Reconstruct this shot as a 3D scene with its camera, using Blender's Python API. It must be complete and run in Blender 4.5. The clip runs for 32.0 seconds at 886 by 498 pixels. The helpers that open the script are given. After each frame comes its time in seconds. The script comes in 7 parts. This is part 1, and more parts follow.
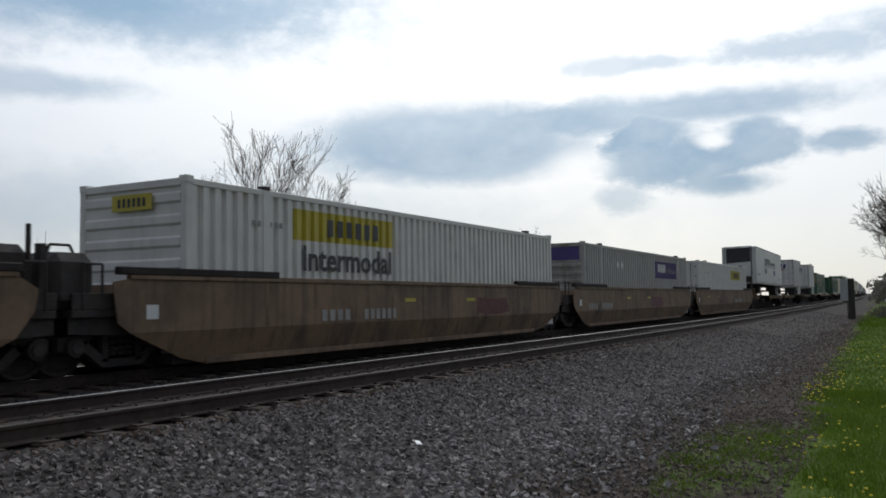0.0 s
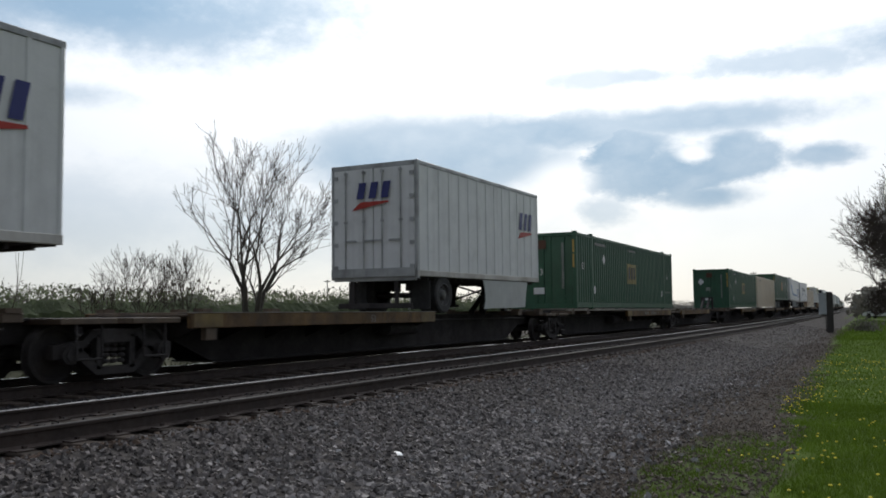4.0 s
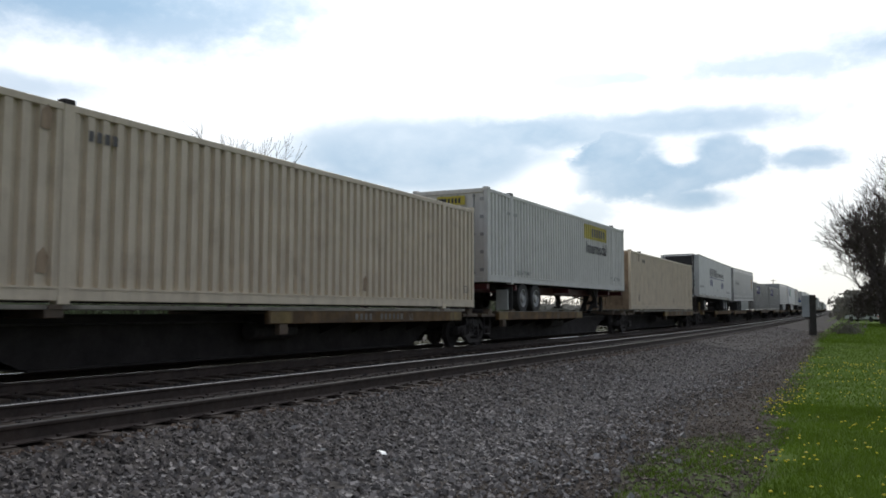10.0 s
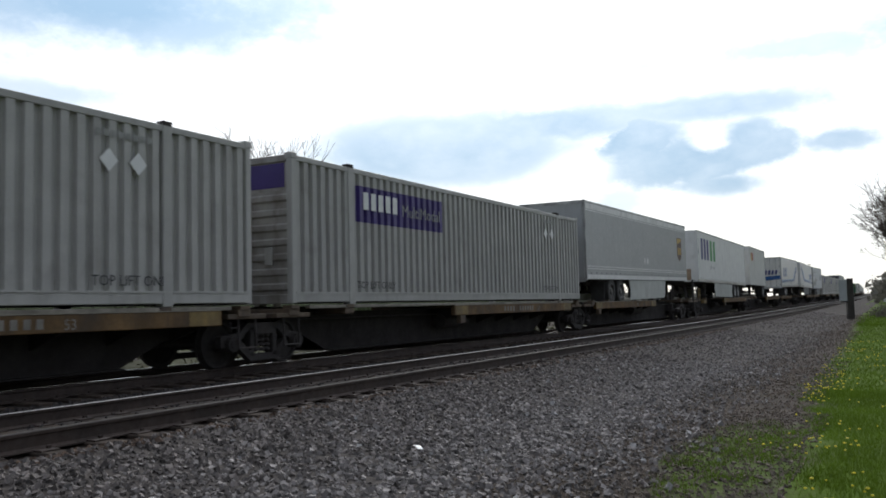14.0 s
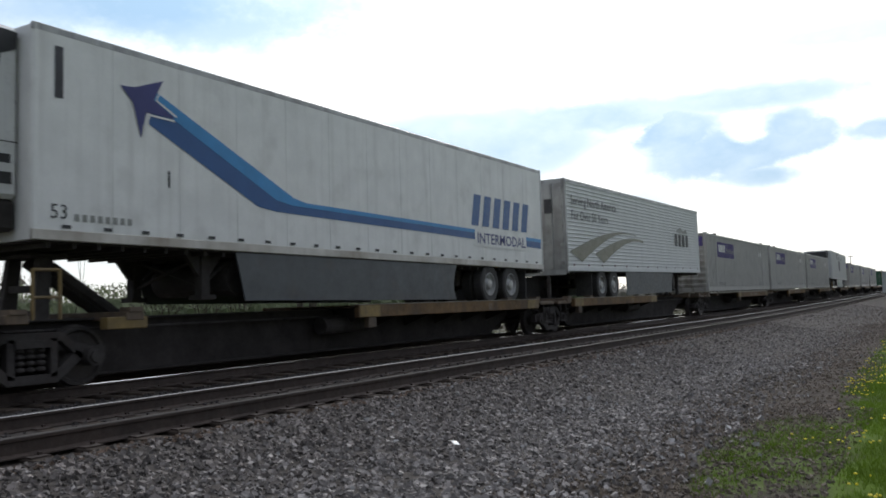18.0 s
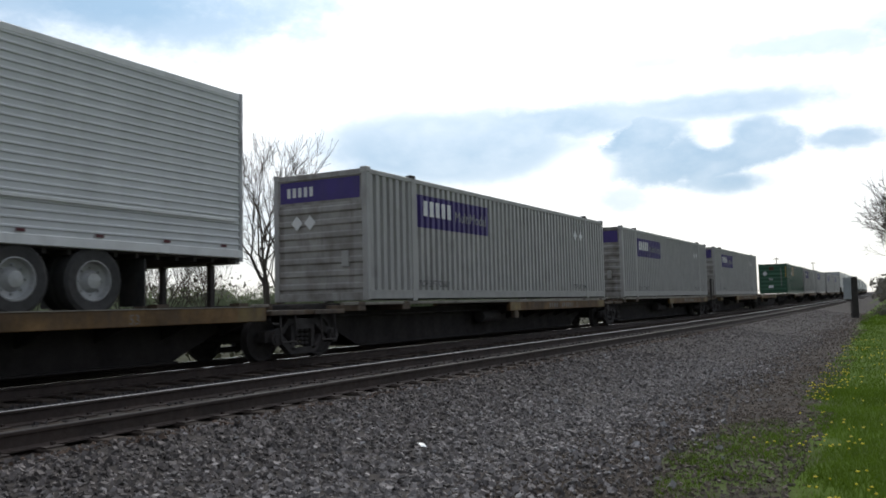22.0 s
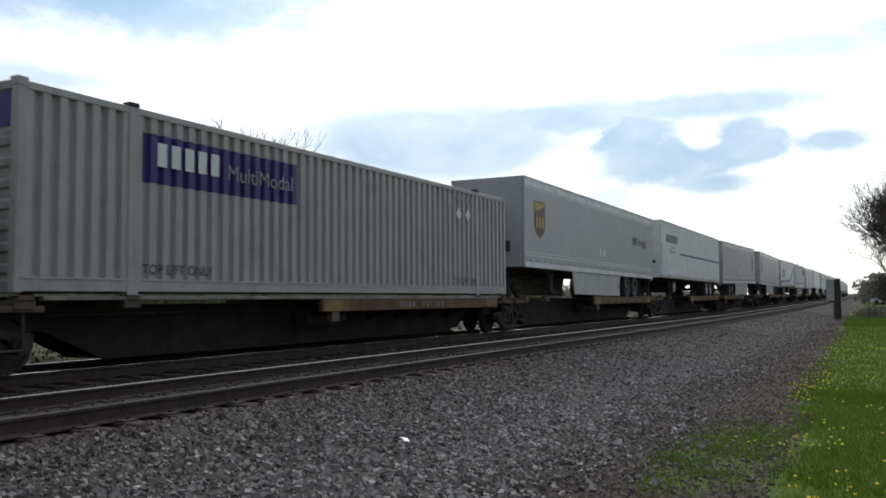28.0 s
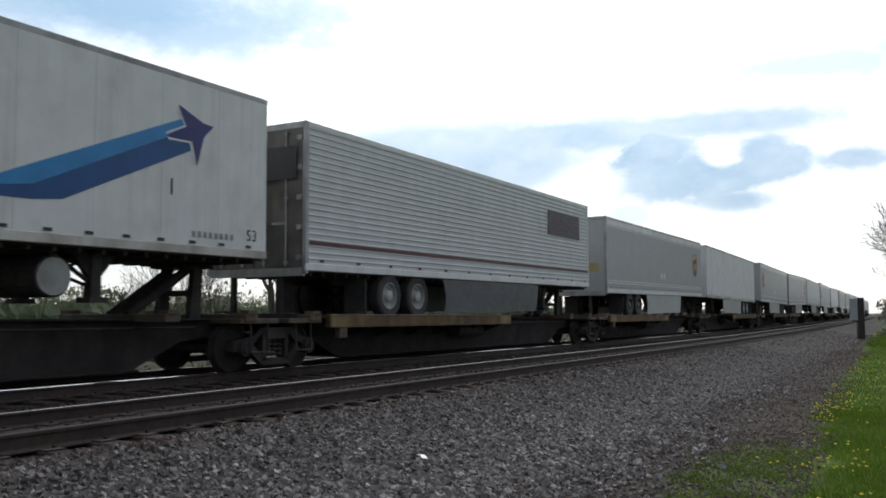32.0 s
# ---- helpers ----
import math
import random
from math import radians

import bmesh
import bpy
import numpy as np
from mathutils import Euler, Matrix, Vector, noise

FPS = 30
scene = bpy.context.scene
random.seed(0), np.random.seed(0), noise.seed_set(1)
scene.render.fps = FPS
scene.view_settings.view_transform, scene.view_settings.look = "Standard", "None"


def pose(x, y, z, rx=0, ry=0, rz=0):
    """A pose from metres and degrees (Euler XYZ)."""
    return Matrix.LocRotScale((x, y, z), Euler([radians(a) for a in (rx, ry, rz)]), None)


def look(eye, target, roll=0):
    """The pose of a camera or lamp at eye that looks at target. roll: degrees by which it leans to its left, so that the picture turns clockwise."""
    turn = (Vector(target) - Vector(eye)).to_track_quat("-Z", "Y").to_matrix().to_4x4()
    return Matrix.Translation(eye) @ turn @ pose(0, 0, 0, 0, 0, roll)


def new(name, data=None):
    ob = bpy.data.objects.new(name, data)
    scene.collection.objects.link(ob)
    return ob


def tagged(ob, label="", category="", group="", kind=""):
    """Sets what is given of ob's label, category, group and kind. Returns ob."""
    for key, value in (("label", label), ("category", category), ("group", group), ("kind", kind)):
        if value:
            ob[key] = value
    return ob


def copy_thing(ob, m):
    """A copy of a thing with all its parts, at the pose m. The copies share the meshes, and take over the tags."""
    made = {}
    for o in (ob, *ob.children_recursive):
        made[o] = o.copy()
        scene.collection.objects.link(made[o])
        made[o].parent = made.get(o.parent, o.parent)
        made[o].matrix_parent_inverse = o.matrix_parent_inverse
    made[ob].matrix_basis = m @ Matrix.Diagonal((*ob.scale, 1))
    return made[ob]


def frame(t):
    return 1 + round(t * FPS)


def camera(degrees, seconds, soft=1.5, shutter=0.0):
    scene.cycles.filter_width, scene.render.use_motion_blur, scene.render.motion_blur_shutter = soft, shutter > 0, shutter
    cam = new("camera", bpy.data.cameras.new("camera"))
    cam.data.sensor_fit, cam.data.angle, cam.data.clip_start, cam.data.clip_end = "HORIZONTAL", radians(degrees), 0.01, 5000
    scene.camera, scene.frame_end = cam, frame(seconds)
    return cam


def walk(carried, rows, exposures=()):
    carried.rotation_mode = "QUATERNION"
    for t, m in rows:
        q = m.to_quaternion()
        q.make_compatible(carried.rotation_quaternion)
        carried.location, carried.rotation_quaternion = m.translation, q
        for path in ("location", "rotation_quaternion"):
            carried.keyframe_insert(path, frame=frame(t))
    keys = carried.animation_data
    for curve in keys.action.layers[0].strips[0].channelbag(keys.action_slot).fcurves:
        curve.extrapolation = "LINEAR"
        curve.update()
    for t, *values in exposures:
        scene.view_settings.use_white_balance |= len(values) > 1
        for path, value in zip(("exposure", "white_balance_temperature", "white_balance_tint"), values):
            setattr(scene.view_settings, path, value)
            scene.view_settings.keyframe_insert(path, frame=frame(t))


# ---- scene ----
cam = camera(55.2, 32.0, soft=1.75, shutter=0.05)
EYE = 1.5
# seconds, then the turn of a camera held at eye height: rx, ry, rz
ROWS = [
    (0, 93.58, 0.80, 28.76),
    (0.5, 93.82, 0.29, 28.07),
    (1, 93.81, 0.21, 27.84),
    (1.5, 93.78, -0.09, 27.26),
    (2, 93.66, 0.58, 26.49),
    (2.5, 93.49, 0.43, 26.27),
    (3, 93.59, 0.16, 26.34),
    (3.5, 94.12, 0.27, 26.81),
    (5.5, 94.11, 0.07, 29.05),
    (6, 94.25, 0.06, 28.54),
    (6.5, 94.03, 0.02, 28.23),
    (7, 93.87, 0.19, 28.09),
    (7.5, 94.08, -0.26, 27.75),
    (8, 94.47, -0.15, 27.26),
    (8.5, 94.30, 0.52, 26.62),
    (9, 94.09, 0.14, 26.27),
    (9.5, 94.22, 0.13, 26.37),
    (10, 94.25, -0.10, 26.58),
    (10.5, 94.31, 0.43, 27.03),
    (11, 94.16, 0.85, 29.63),
    (11.5, 93.91, 1.30, 31.40),
    (12, 93.89, 0.75, 32.36),
    (12.5, 93.89, 0.88, 32.23),
    (13, 93.95, 1.63, 30.81),
    (13.5, 93.91, 0.76, 29.11),
    (14, 93.87, 1.41, 28.71),
    (14.5, 93.91, 1.28, 27.84),
    (15, 93.61, 0.97, 26.98),
    (15.5, 93.58, 1.09, 26.72),
    (17.5, 93.69, 1.58, 31.33),
    (18, 93.65, 1.89, 31.08),
    (18.5, 93.46, 1.56, 30.65),
    (19, 93.22, 1.46, 30.22),
    (19.5, 92.95, 1.72, 29.83),
    (20, 92.91, 2.18, 29.65),
    (20.5, 93.18, 1.43, 29.42),
    (21, 93.60, 1.08, 29.41),
    (21.5, 93.83, 1.55, 29.34),
    (22, 93.72, 1.32, 28.95),
    (22.5, 93.90, 1.19, 27.84),
    (23, 94.06, 2.13, 27.24),
    (23.5, 93.92, 1.53, 27.95),
    (24, 93.90, 1.87, 29.15),
    (24.5, 92.92, 1.47, 29.88),
    (25, 92.30, 0.96, 29.67),
    (25.5, 91.97, 1.14, 28.62),
    (27.5, 93.19, 0.93, 28.05),
    (28, 93.39, 0.42, 27.99),
    (28.5, 93.51, -0.60, 28.12),
    (29, 93.89, -0.07, 28.42),
    (29.5, 94.04, 0.15, 28.93),
    (30, 93.79, 0.30, 29.20),
    (30.5, 93.72, 0.08, 28.91),
    (31, 94.09, -0.21, 28.55),
    (31.5, 94.23, 0.13, 28.54),
    (32, 94.51, 0.00, 29.25),
]
EXPOSURES = [(0, -0.05), (1, -0.05), (2, 0.05), (3, 0.12), (5, 0.05), (5.6, 0.0), (6, -0.12), (7, 0.22), (8, 0.4), (9, 0.42), (10, 0.28), (11, 0.32), (12, 0.6), (13, 0.7), (14, 0.45), (15, 0.5), (17.5, 0.55), (19, 0.65), (22, 0.4), (23, 0.28), (24, 0.12), (24.6, -0.05), (25, -0.02), (28, 0.45), (32, 0.45)]
walk(cam, [(t, pose(0, 0, EYE, rx, ry, rz)) for t, rx, ry, rz in ROWS], EXPOSURES)

# ---- sky, sun ----
SUN_AZ, SUN_EL = 22.0, 27.0          # degrees left of the line's direction, and above the horizon


def sky_world():
    w = bpy.data.worlds.new("sky")
    scene.world = w
    w.use_nodes = True
    nt = w.node_tree
    nt.nodes.clear()
    N, L = nt.nodes.new, nt.links.new

    def val(op, a, b=None, c=None, clamp=False):
        n = N("ShaderNodeMath")
        n.operation, n.use_clamp = op, clamp
        for i, v in enumerate((a, b, c)):
            if v is None:
                continue
            if isinstance(v, (int, float)):
                n.inputs[i].default_value = v
            else:
                L(v, n.inputs[i])
        return n.outputs[0]

    def ramp(v, lo, hi):
        n = N("ShaderNodeMapRange")
        n.interpolation_type = "SMOOTHSTEP"
        L(v, n.inputs[0])
        n.inputs[1].default_value, n.inputs[2].default_value = lo, hi
        return n.outputs[0]

    def blend(fac, a, b, mode="MIX"):
        n = N("ShaderNodeMix")
        n.data_type, n.blend_type = "RGBA", mode
        for i, v in ((0, fac), (6, a), (7, b)):
            if isinstance(v, (int, float)):
                n.inputs[i].default_value = v
            elif isinstance(v, tuple):
                n.inputs[i].default_value = (*v, 1)
            else:
                L(v, n.inputs[i])
        return n.outputs[2]

    tc = N("ShaderNodeTexCoord").outputs["Generated"]
    sep = N("ShaderNodeSeparateXYZ")
    L(tc, sep.inputs[0])
    az = val("MULTIPLY", val("ARCTAN2", val("MULTIPLY", sep.outputs[0], -1.0), sep.outputs[1]), 57.2958)
    el = val("MULTIPLY", val("ARCSINE", sep.outputs[2]), 57.2958)
    # ragged edges of the clouds: two grains of noise over the dome, drawn out sideways
    mp = N("ShaderNodeMapping")
    mp.inputs["Scale"].default_value = (1, 1, 1.7)
    L(tc, mp.inputs[0])
    noises = []
    for sc, det, rgh in ((9.0, 6.0, 0.55), (34.0, 7.0, 0.62), (4.0, 4.0, 0.5)):
        n = N("ShaderNodeTexNoise")
        n.inputs["Scale"].default_value, n.inputs["Detail"].default_value, n.inputs["Roughness"].default_value = sc, det, rgh
        L(mp.outputs[0], n.inputs["Vector"])
        noises.append(val("SUBTRACT", n.outputs["Fac"], 0.5))
    rag = val("ADD", val("MULTIPLY", noises[0], 1.7), val("MULTIPLY", noises[1], 1.0))

    def cloud(a, e, ra, re, soft=0.5, amount=1.0, ragged=1.0):
        dx = val("DIVIDE", val("SUBTRACT", az, a), ra)
        dy = val("DIVIDE", val("SUBTRACT", el, e), re)
        d = val("SQRT", val("ADD", val("MULTIPLY", dx, dx), val("MULTIPLY", dy, dy)))
        m = ramp(val("ADD", d, val("MULTIPLY", rag, ragged)), 1.0 + soft * 0.6, 1.0 - soft * 0.8)
        return m if amount == 1.0 else val("MULTIPLY", m, amount)

    masses = [cloud(28.5, 10.4, 10.5, 2.7, 0.5, 0.82, 0.4), cloud(20.5, 11.9, 9, 1.4, 0.6, 0.80, 0.8), cloud(10.5, 12.3, 8, 0.95, 0.9, 0.85),
              cloud(12.2, 9.0, 5.6, 1.7, 0.55, 0.92, 1.2), cloud(15.6, 10.3, 3.0, 1.5, 0.45, 0.95, 1.3), cloud(8.2, 9.6, 3.2, 1.3, 0.55, 0.9, 1.2), cloud(3.2, 9.6, 2.6, 0.75, 0.6, 0.8, 1.2),
              cloud(16.9, 6.6, 1.7, 0.9, 0.9, 0.55, 1.6), cloud(8.3, 10.4, 1.7, 1.2, 0.8, 0.95, 1.0), cloud(14.6, 10.8, 2.8, 1.2, 0.8, 0.9, 1.0), cloud(10.0, 7.4, 2.8, 0.8, 0.9, 0.9, 1.0), cloud(5.0, 15.4, 8, 0.9, 0.7, 0.62, 1.5), cloud(-3, 16.0, 7, 1.2, 0.8, 0.75), cloud(15, 15.3, 6, 0.5, 0.8, 0.5, 1.6),
              cloud(50, 19.2, 15, 3.2, 1.0, 1.0), cloud(54, 13.6, 6.0, 0.9, 0.9, 0.6), cloud(52, 6.2, 12, 2.6, 1.2, 0.42),
              cloud(37, 5.5, 16, 2.8, 1.3, 0.34), cloud(80, 16, 14, 4, 0.9, 0.6), cloud(-20, 12, 10, 3, 0.8, 0.6),
              cloud(110, 28, 25, 7, 0.9, 0.6), cloud(-70, 25, 30, 8, 0.9, 0.6), cloud(180, 30, 60, 9, 0.9, 0.6)]
    dark = masses[0]
    for m in masses[1:]:
        dark = val("MAXIMUM", dark, m)
    gap = val("MAXIMUM", cloud(10.9, 10.1, 1.05, 0.6, 0.7, 1.0, 1.1), cloud(19.6, 8.9, 2.0, 1.0, 1.0, 0.8))
    dark = val("MULTIPLY", dark, val("SUBTRACT", 1.0, gap), clamp=True)
    # thicker and thinner places within the clouds
    dark = val("MULTIPLY", dark, val("ADD", 0.94, val("ADD", val("MULTIPLY", noises[0], 0.6), val("MULTIPLY", noises[1], 0.25))), clamp=True)
    wisp = val("MULTIPLY", val("ADD", noises[2], val("MULTIPLY", noises[0], 0.6)), 0.30)
    dark = val("ADD", dark, val("MAXIMUM", wisp, 0.0), clamp=True)
    # thin bright overcast: brightest about the hidden sun
    sa, se = radians(SUN_AZ), radians(SUN_EL)
    dot = N("ShaderNodeVectorMath")
    dot.operation = "DOT_PRODUCT"
    L(tc, dot.inputs[0])
    dot.inputs[1].default_value = (-math.sin(sa) * math.cos(se), math.cos(sa) * math.cos(se), math.sin(se))
    near = ramp(dot.outputs["Value"], 0.35, 0.98)
    # an overcast sky is brighter towards the zenith than near the horizon
    high = val("ADD", 0.80, val("MULTIPLY", val("MAXIMUM", sep.outputs[2], 0.0), 1.05))
    glow = val("MULTIPLY", val("ADD", 0.30, val("MULTIPLY", near, 0.86)), high)
    veil = blend(near, (0.75, 0.83, 1.0), (0.95, 0.985, 1.02))
    low = ramp(el, 9.0, 0.0)
    veil = blend(val("MULTIPLY", low, 0.55), veil, (0.95, 0.995, 0.96))
    sky = N("ShaderNodeTexSky")
    sky.sky_type, sky.sun_disc = "NISHITA", False
    sky.sun_elevation, sky.sun_rotation = radians(SUN_EL), radians(-SUN_AZ)
    lit = N("ShaderNodeVectorMath")
    lit.operation = "SCALE"
    L(veil, lit.inputs[0])
    L(glow, lit.inputs[3])
    blue = N("ShaderNodeVectorMath")
    blue.operation = "SCALE"
    L(sky.outputs[0], blue.inputs[0])
    blue.inputs[3].default_value = 0.05
    base = blend(0.18, lit.outputs[0], blue.outputs[0])
    shade = blend(dark, (1, 1, 1), (0.32, 0.45, 0.58))
    final = blend(1.0, base, shade, "MULTIPLY")
    bg = N("ShaderNodeBackground")
    L(final, bg.inputs[0])
    bg.inputs[1].default_value = 1.0
    out = N("ShaderNodeOutputWorld")
    L(bg.outputs[0], out.inputs[0])


sky_world()
sun = new("sun", bpy.data.lights.new("sun", "SUN"))
sun.data.energy, sun.data.angle, sun.data.color = 0.7, radians(14), (1.0, 0.98, 0.94)
sa, se = radians(SUN_AZ), radians(SUN_EL)
sun.matrix_world = look((-900 * math.sin(sa), 900 * math.cos(sa), 900 * math.tan(se)), (0, 0, 0))

# ---- materials ----


def surface(name, colour, rough=0.6, metal=0.0, vary=0.18, scale=2.0, dirt=0.0, dirt_colour=(0.09, 0.07, 0.055), streak=0.0,
            bump=0.0, bump_scale=40.0, per_object=0.0, per_island=0.0, spec=0.5, thin=0.0):
    """A painted or raw surface: base colour with two grains of variation, stains and runs of dirt, fine relief."""
    m = bpy.data.materials.new(name)
    m.use_nodes = True
    nt = m.node_tree
    N, L = nt.nodes.new, nt.links.new
    p = nt.nodes["Principled BSDF"]
    p.inputs["Roughness"].default_value, p.inputs["Metallic"].default_value = rough, metal
    p.inputs["Specular IOR Level"].default_value = spec
    tc = N("ShaderNodeTexCoord")
    info = N("ShaderNodeObjectInfo")
    shift = N("ShaderNodeVectorMath")
    shift.operation = "MULTIPLY_ADD"
    comb = N("ShaderNodeCombineXYZ")
    for i in range(3):
        L(info.outputs["Random"], comb.inputs[i])
    L(comb.outputs[0], shift.inputs[0])
    shift.inputs[1].default_value = (31.0, 57.0, 17.0)
    L(tc.outputs["Object"], shift.inputs[2])
    co = shift.outputs[0]

    def noise_at(sc, detail=3.0, stretch=None):
        n = N("ShaderNodeTexNoise")
        n.inputs["Scale"].default_value, n.inputs["Detail"].default_value = sc, detail
        if stretch:
            mp = N("ShaderNodeMapping")
            mp.inputs["Scale"].default_value = stretch
            L(co, mp.inputs[0])
            L(mp.outputs[0], n.inputs["Vector"])
        else:
            L(co, n.inputs["Vector"])
        return n.outputs["Fac"]

    def mapped(v, lo, hi, a, b):
        n = N("ShaderNodeMapRange")
        L(v, n.inputs[0])
        for i, x in enumerate((lo, hi, a, b)):
            n.inputs[i + 1].default_value = x
        return n.outputs[0]

    def mul(c, f):
        n = N("ShaderNodeVectorMath")
        n.operation = "SCALE"
        if isinstance(c, tuple):
            n.inputs[0].default_value = c
        else:
            L(c, n.inputs[0])
        L(f, n.inputs[3])
        return n.outputs[0]

    def over(fac, a, b):
        n = N("ShaderNodeMix")
        n.data_type = "RGBA"
        L(fac, n.inputs[0])
        L(a, n.inputs[6])
        n.inputs[7].default_value = (*b, 1)
        return n.outputs[2]

    c = mul(tuple(colour), mapped(noise_at(scale), 0.3, 0.7, 1 - vary, 1 + vary))
    c = mul(c, mapped(noise_at(scale * 11, 2.0), 0.3, 0.7, 1 - vary * 0.3, 1 + vary * 0.3))
    if per_object:
        c = mul(c, mapped(info.outputs["Random"], 0, 1, 1 - per_object, 1 + per_object))
    if per_island:
        geo = N("ShaderNodeNewGeometry")
        c = mul(c, mapped(geo.outputs["Random Per Island"], 0, 1, 1 - per_island, 1 + per_island))
    if dirt:
        c = over(mapped(noise_at(scale * 0.9, 5.0), 0.62 - dirt * 0.25, 0.80, 0.0, min(0.9, dirt * 1.6)), c, dirt_colour)
    if streak:
        c = over(mapped(noise_at(5.0, 3.0, (1.0, 1.0, 0.06)), 0.50, 0.78, 0.0, streak), c, dirt_colour)
    L(c, p.inputs["Base Color"])
    L(mapped(noise_at(scale * 5), 0.3, 0.7, max(0.05, rough - 0.12), min(1.0, rough + 0.12)), p.inputs["Roughness"])
    if bump:
        b = N("ShaderNodeBump")
        b.inputs["Strength"].default_value, b.inputs["Distance"].default_value = bump, 0.02
        L(noise_at(bump_scale, 4.0), b.inputs["Height"])
        L(b.outputs[0], p.inputs["Normal"])
    if thin:                               # leaves and blades let light through
        tr, mix = N("ShaderNodeBsdfTranslucent"), N("ShaderNodeMixShader")
        L(c, tr.inputs["Color"])
        mix.inputs[0].default_value = thin
        L(p.outputs[0], mix.inputs[1])
        L(tr.outputs[0], mix.inputs[2])
        L(mix.outputs[0], nt.nodes["Material Output"].inputs["Surface"])
    return m


WHITE = surface("white_paint", (0.74, 0.735, 0.71), 0.45, vary=0.06, dirt=0.18, dirt_colour=(0.30, 0.28, 0.25), streak=0.22)
GRIMYDOOR = surface("grimy_door_paint", (0.60, 0.57, 0.50), 0.55, vary=0.12, dirt=0.6, dirt_colour=(0.20, 0.15, 0.09), streak=0.7)
OFFWHITE = surface("aged_white_paint", (0.70, 0.685, 0.64), 0.5, vary=0.06, dirt=0.14, dirt_colour=(0.30, 0.26, 0.21), streak=0.25)
GREY = surface("grey_paint", (0.40, 0.39, 0.365), 0.5, vary=0.07, dirt=0.25, dirt_colour=(0.19, 0.17, 0.15), streak=0.3, per_object=0.08)
VANGREY = surface("van_grey_paint", (0.385, 0.39, 0.385), 0.4, vary=0.04, dirt=0.08, dirt_colour=(0.22, 0.21, 0.2), streak=0.2, per_object=0.08)
# container ends: grime streaks, and shade of the narrow gaps put into the tone
GREYEND = surface("grimy_shaded_grey_paint", (0.33, 0.315, 0.29), 0.55, vary=0.12, dirt=0.6, dirt_colour=(0.11, 0.09, 0.07), streak=0.7)
DIRTYRAIL = surface("road_stained_rail", (0.56, 0.53, 0.48), 0.5, vary=0.12, dirt=0.75, dirt_colour=(0.20, 0.15, 0.10), streak=0.3, scale=1.2)
DARKDOOR = surface("dark_grimy_door", (0.15, 0.135, 0.12), 0.6, vary=0.2, dirt=0.7, dirt_colour=(0.06, 0.05, 0.04), streak=0.6)
TAN = surface("tan_paint", (0.70, 0.595, 0.45), 0.5, vary=0.07, dirt=0.25, dirt_colour=(0.30, 0.22, 0.15), streak=0.3, per_object=0.08)
TANRUST = surface("tan_paint_rusted", (0.40, 0.29, 0.19), 0.6, vary=0.15, dirt=0.9, dirt_colour=(0.13, 0.08, 0.05), streak=0.8)
GREEN = surface("green_paint", (0.030, 0.100, 0.052), 0.45, vary=0.12, dirt=0.25, dirt_colour=(0.05, 0.08, 0.05), streak=0.3, per_object=0.06)
BAND = surface("dirty_silver_band", (0.40, 0.40, 0.39), 0.4, 0.3, vary=0.15, dirt=0.6, dirt_colour=(0.16, 0.15, 0.14), streak=0.6)
PALEBAND = surface("pale_aluminium_band", (0.70, 0.69, 0.68), 0.4, 0.1, vary=0.1, dirt=0.3, dirt_colour=(0.25, 0.24, 0.22), streak=0.35)
SILVER = surface("ribbed_aluminium", (0.66, 0.665, 0.655), 0.62, 0.0, spec=0.3, vary=0.05, dirt=0.08, dirt_colour=(0.3, 0.29, 0.27), streak=0.12)
STEEL = surface("grimy_steel", (0.048, 0.042, 0.039), 0.75, 0.1, spec=0.3, vary=0.35, dirt=0.4, dirt_colour=(0.05, 0.035, 0.028), bump=0.2)
SILL = surface("grimy_brown_steel", (0.040, 0.034, 0.032), 0.8, 0.0, spec=0.2, vary=0.3, dirt=0.5, dirt_colour=(0.03, 0.025, 0.022), streak=0.4, bump=0.15)
WELL = surface("rusty_brown_paint", (0.215, 0.138, 0.082), 0.65, vary=0.22, dirt=0.6, dirt_colour=(0.045, 0.032, 0.025), streak=0.6, bump=0.1, scale=1.1)
YELLOW = surface("faded_yellow_paint", (0.150, 0.088, 0.036), 0.7, spec=0.3, vary=0.4, dirt=0.8, dirt_colour=(0.06, 0.045, 0.035), streak=0.6)
# the thin pale strips above the deck edges
PALEDECK = surface("pale_steel", (0.26, 0.235, 0.19), 0.6, vary=0.25, dirt=0.8, dirt_colour=(0.09, 0.075, 0.06), streak=0.5)
AMBER = surface("bright_yellow_paint", (0.20, 0.135, 0.042), 0.6, vary=0.3, dirt=0.7, dirt_colour=(0.09, 0.06, 0.035), streak=0.6)
DECK = surface("worn_deck_paint", (0.115, 0.080, 0.050), 0.7, vary=0.3, dirt=0.8, dirt_colour=(0.05, 0.04, 0.035), streak=0.6)
RUBBER = surface("tyre_rubber", (0.040, 0.038, 0.036), 0.8, vary=0.25, dirt=0.4, dirt_colour=(0.07, 0.06, 0.05), bump=0.2)
RIM = surface("dull_white_rim", (0.40, 0.40, 0.39), 0.45, 0.3, vary=0.15, dirt=0.5, dirt_colour=(0.18, 0.15, 0.12))
DARKRIM = surface("dark_rim", (0.11, 0.105, 0.10), 0.5, 0.4, vary=0.2, dirt=0.4)
BLACK = surface("black_grille", (0.028, 0.028, 0.030), 0.55, vary=0.2, bump=0.4, bump_scale=70)
DARKGAP = surface("dark_interior", (0.012, 0.012, 0.012), 0.9)
UNIT = surface("unit_white_plastic", (0.62, 0.62, 0.60), 0.35, vary=0.05, dirt=0.2, dirt_colour=(0.3, 0.28, 0.25), streak=0.2)
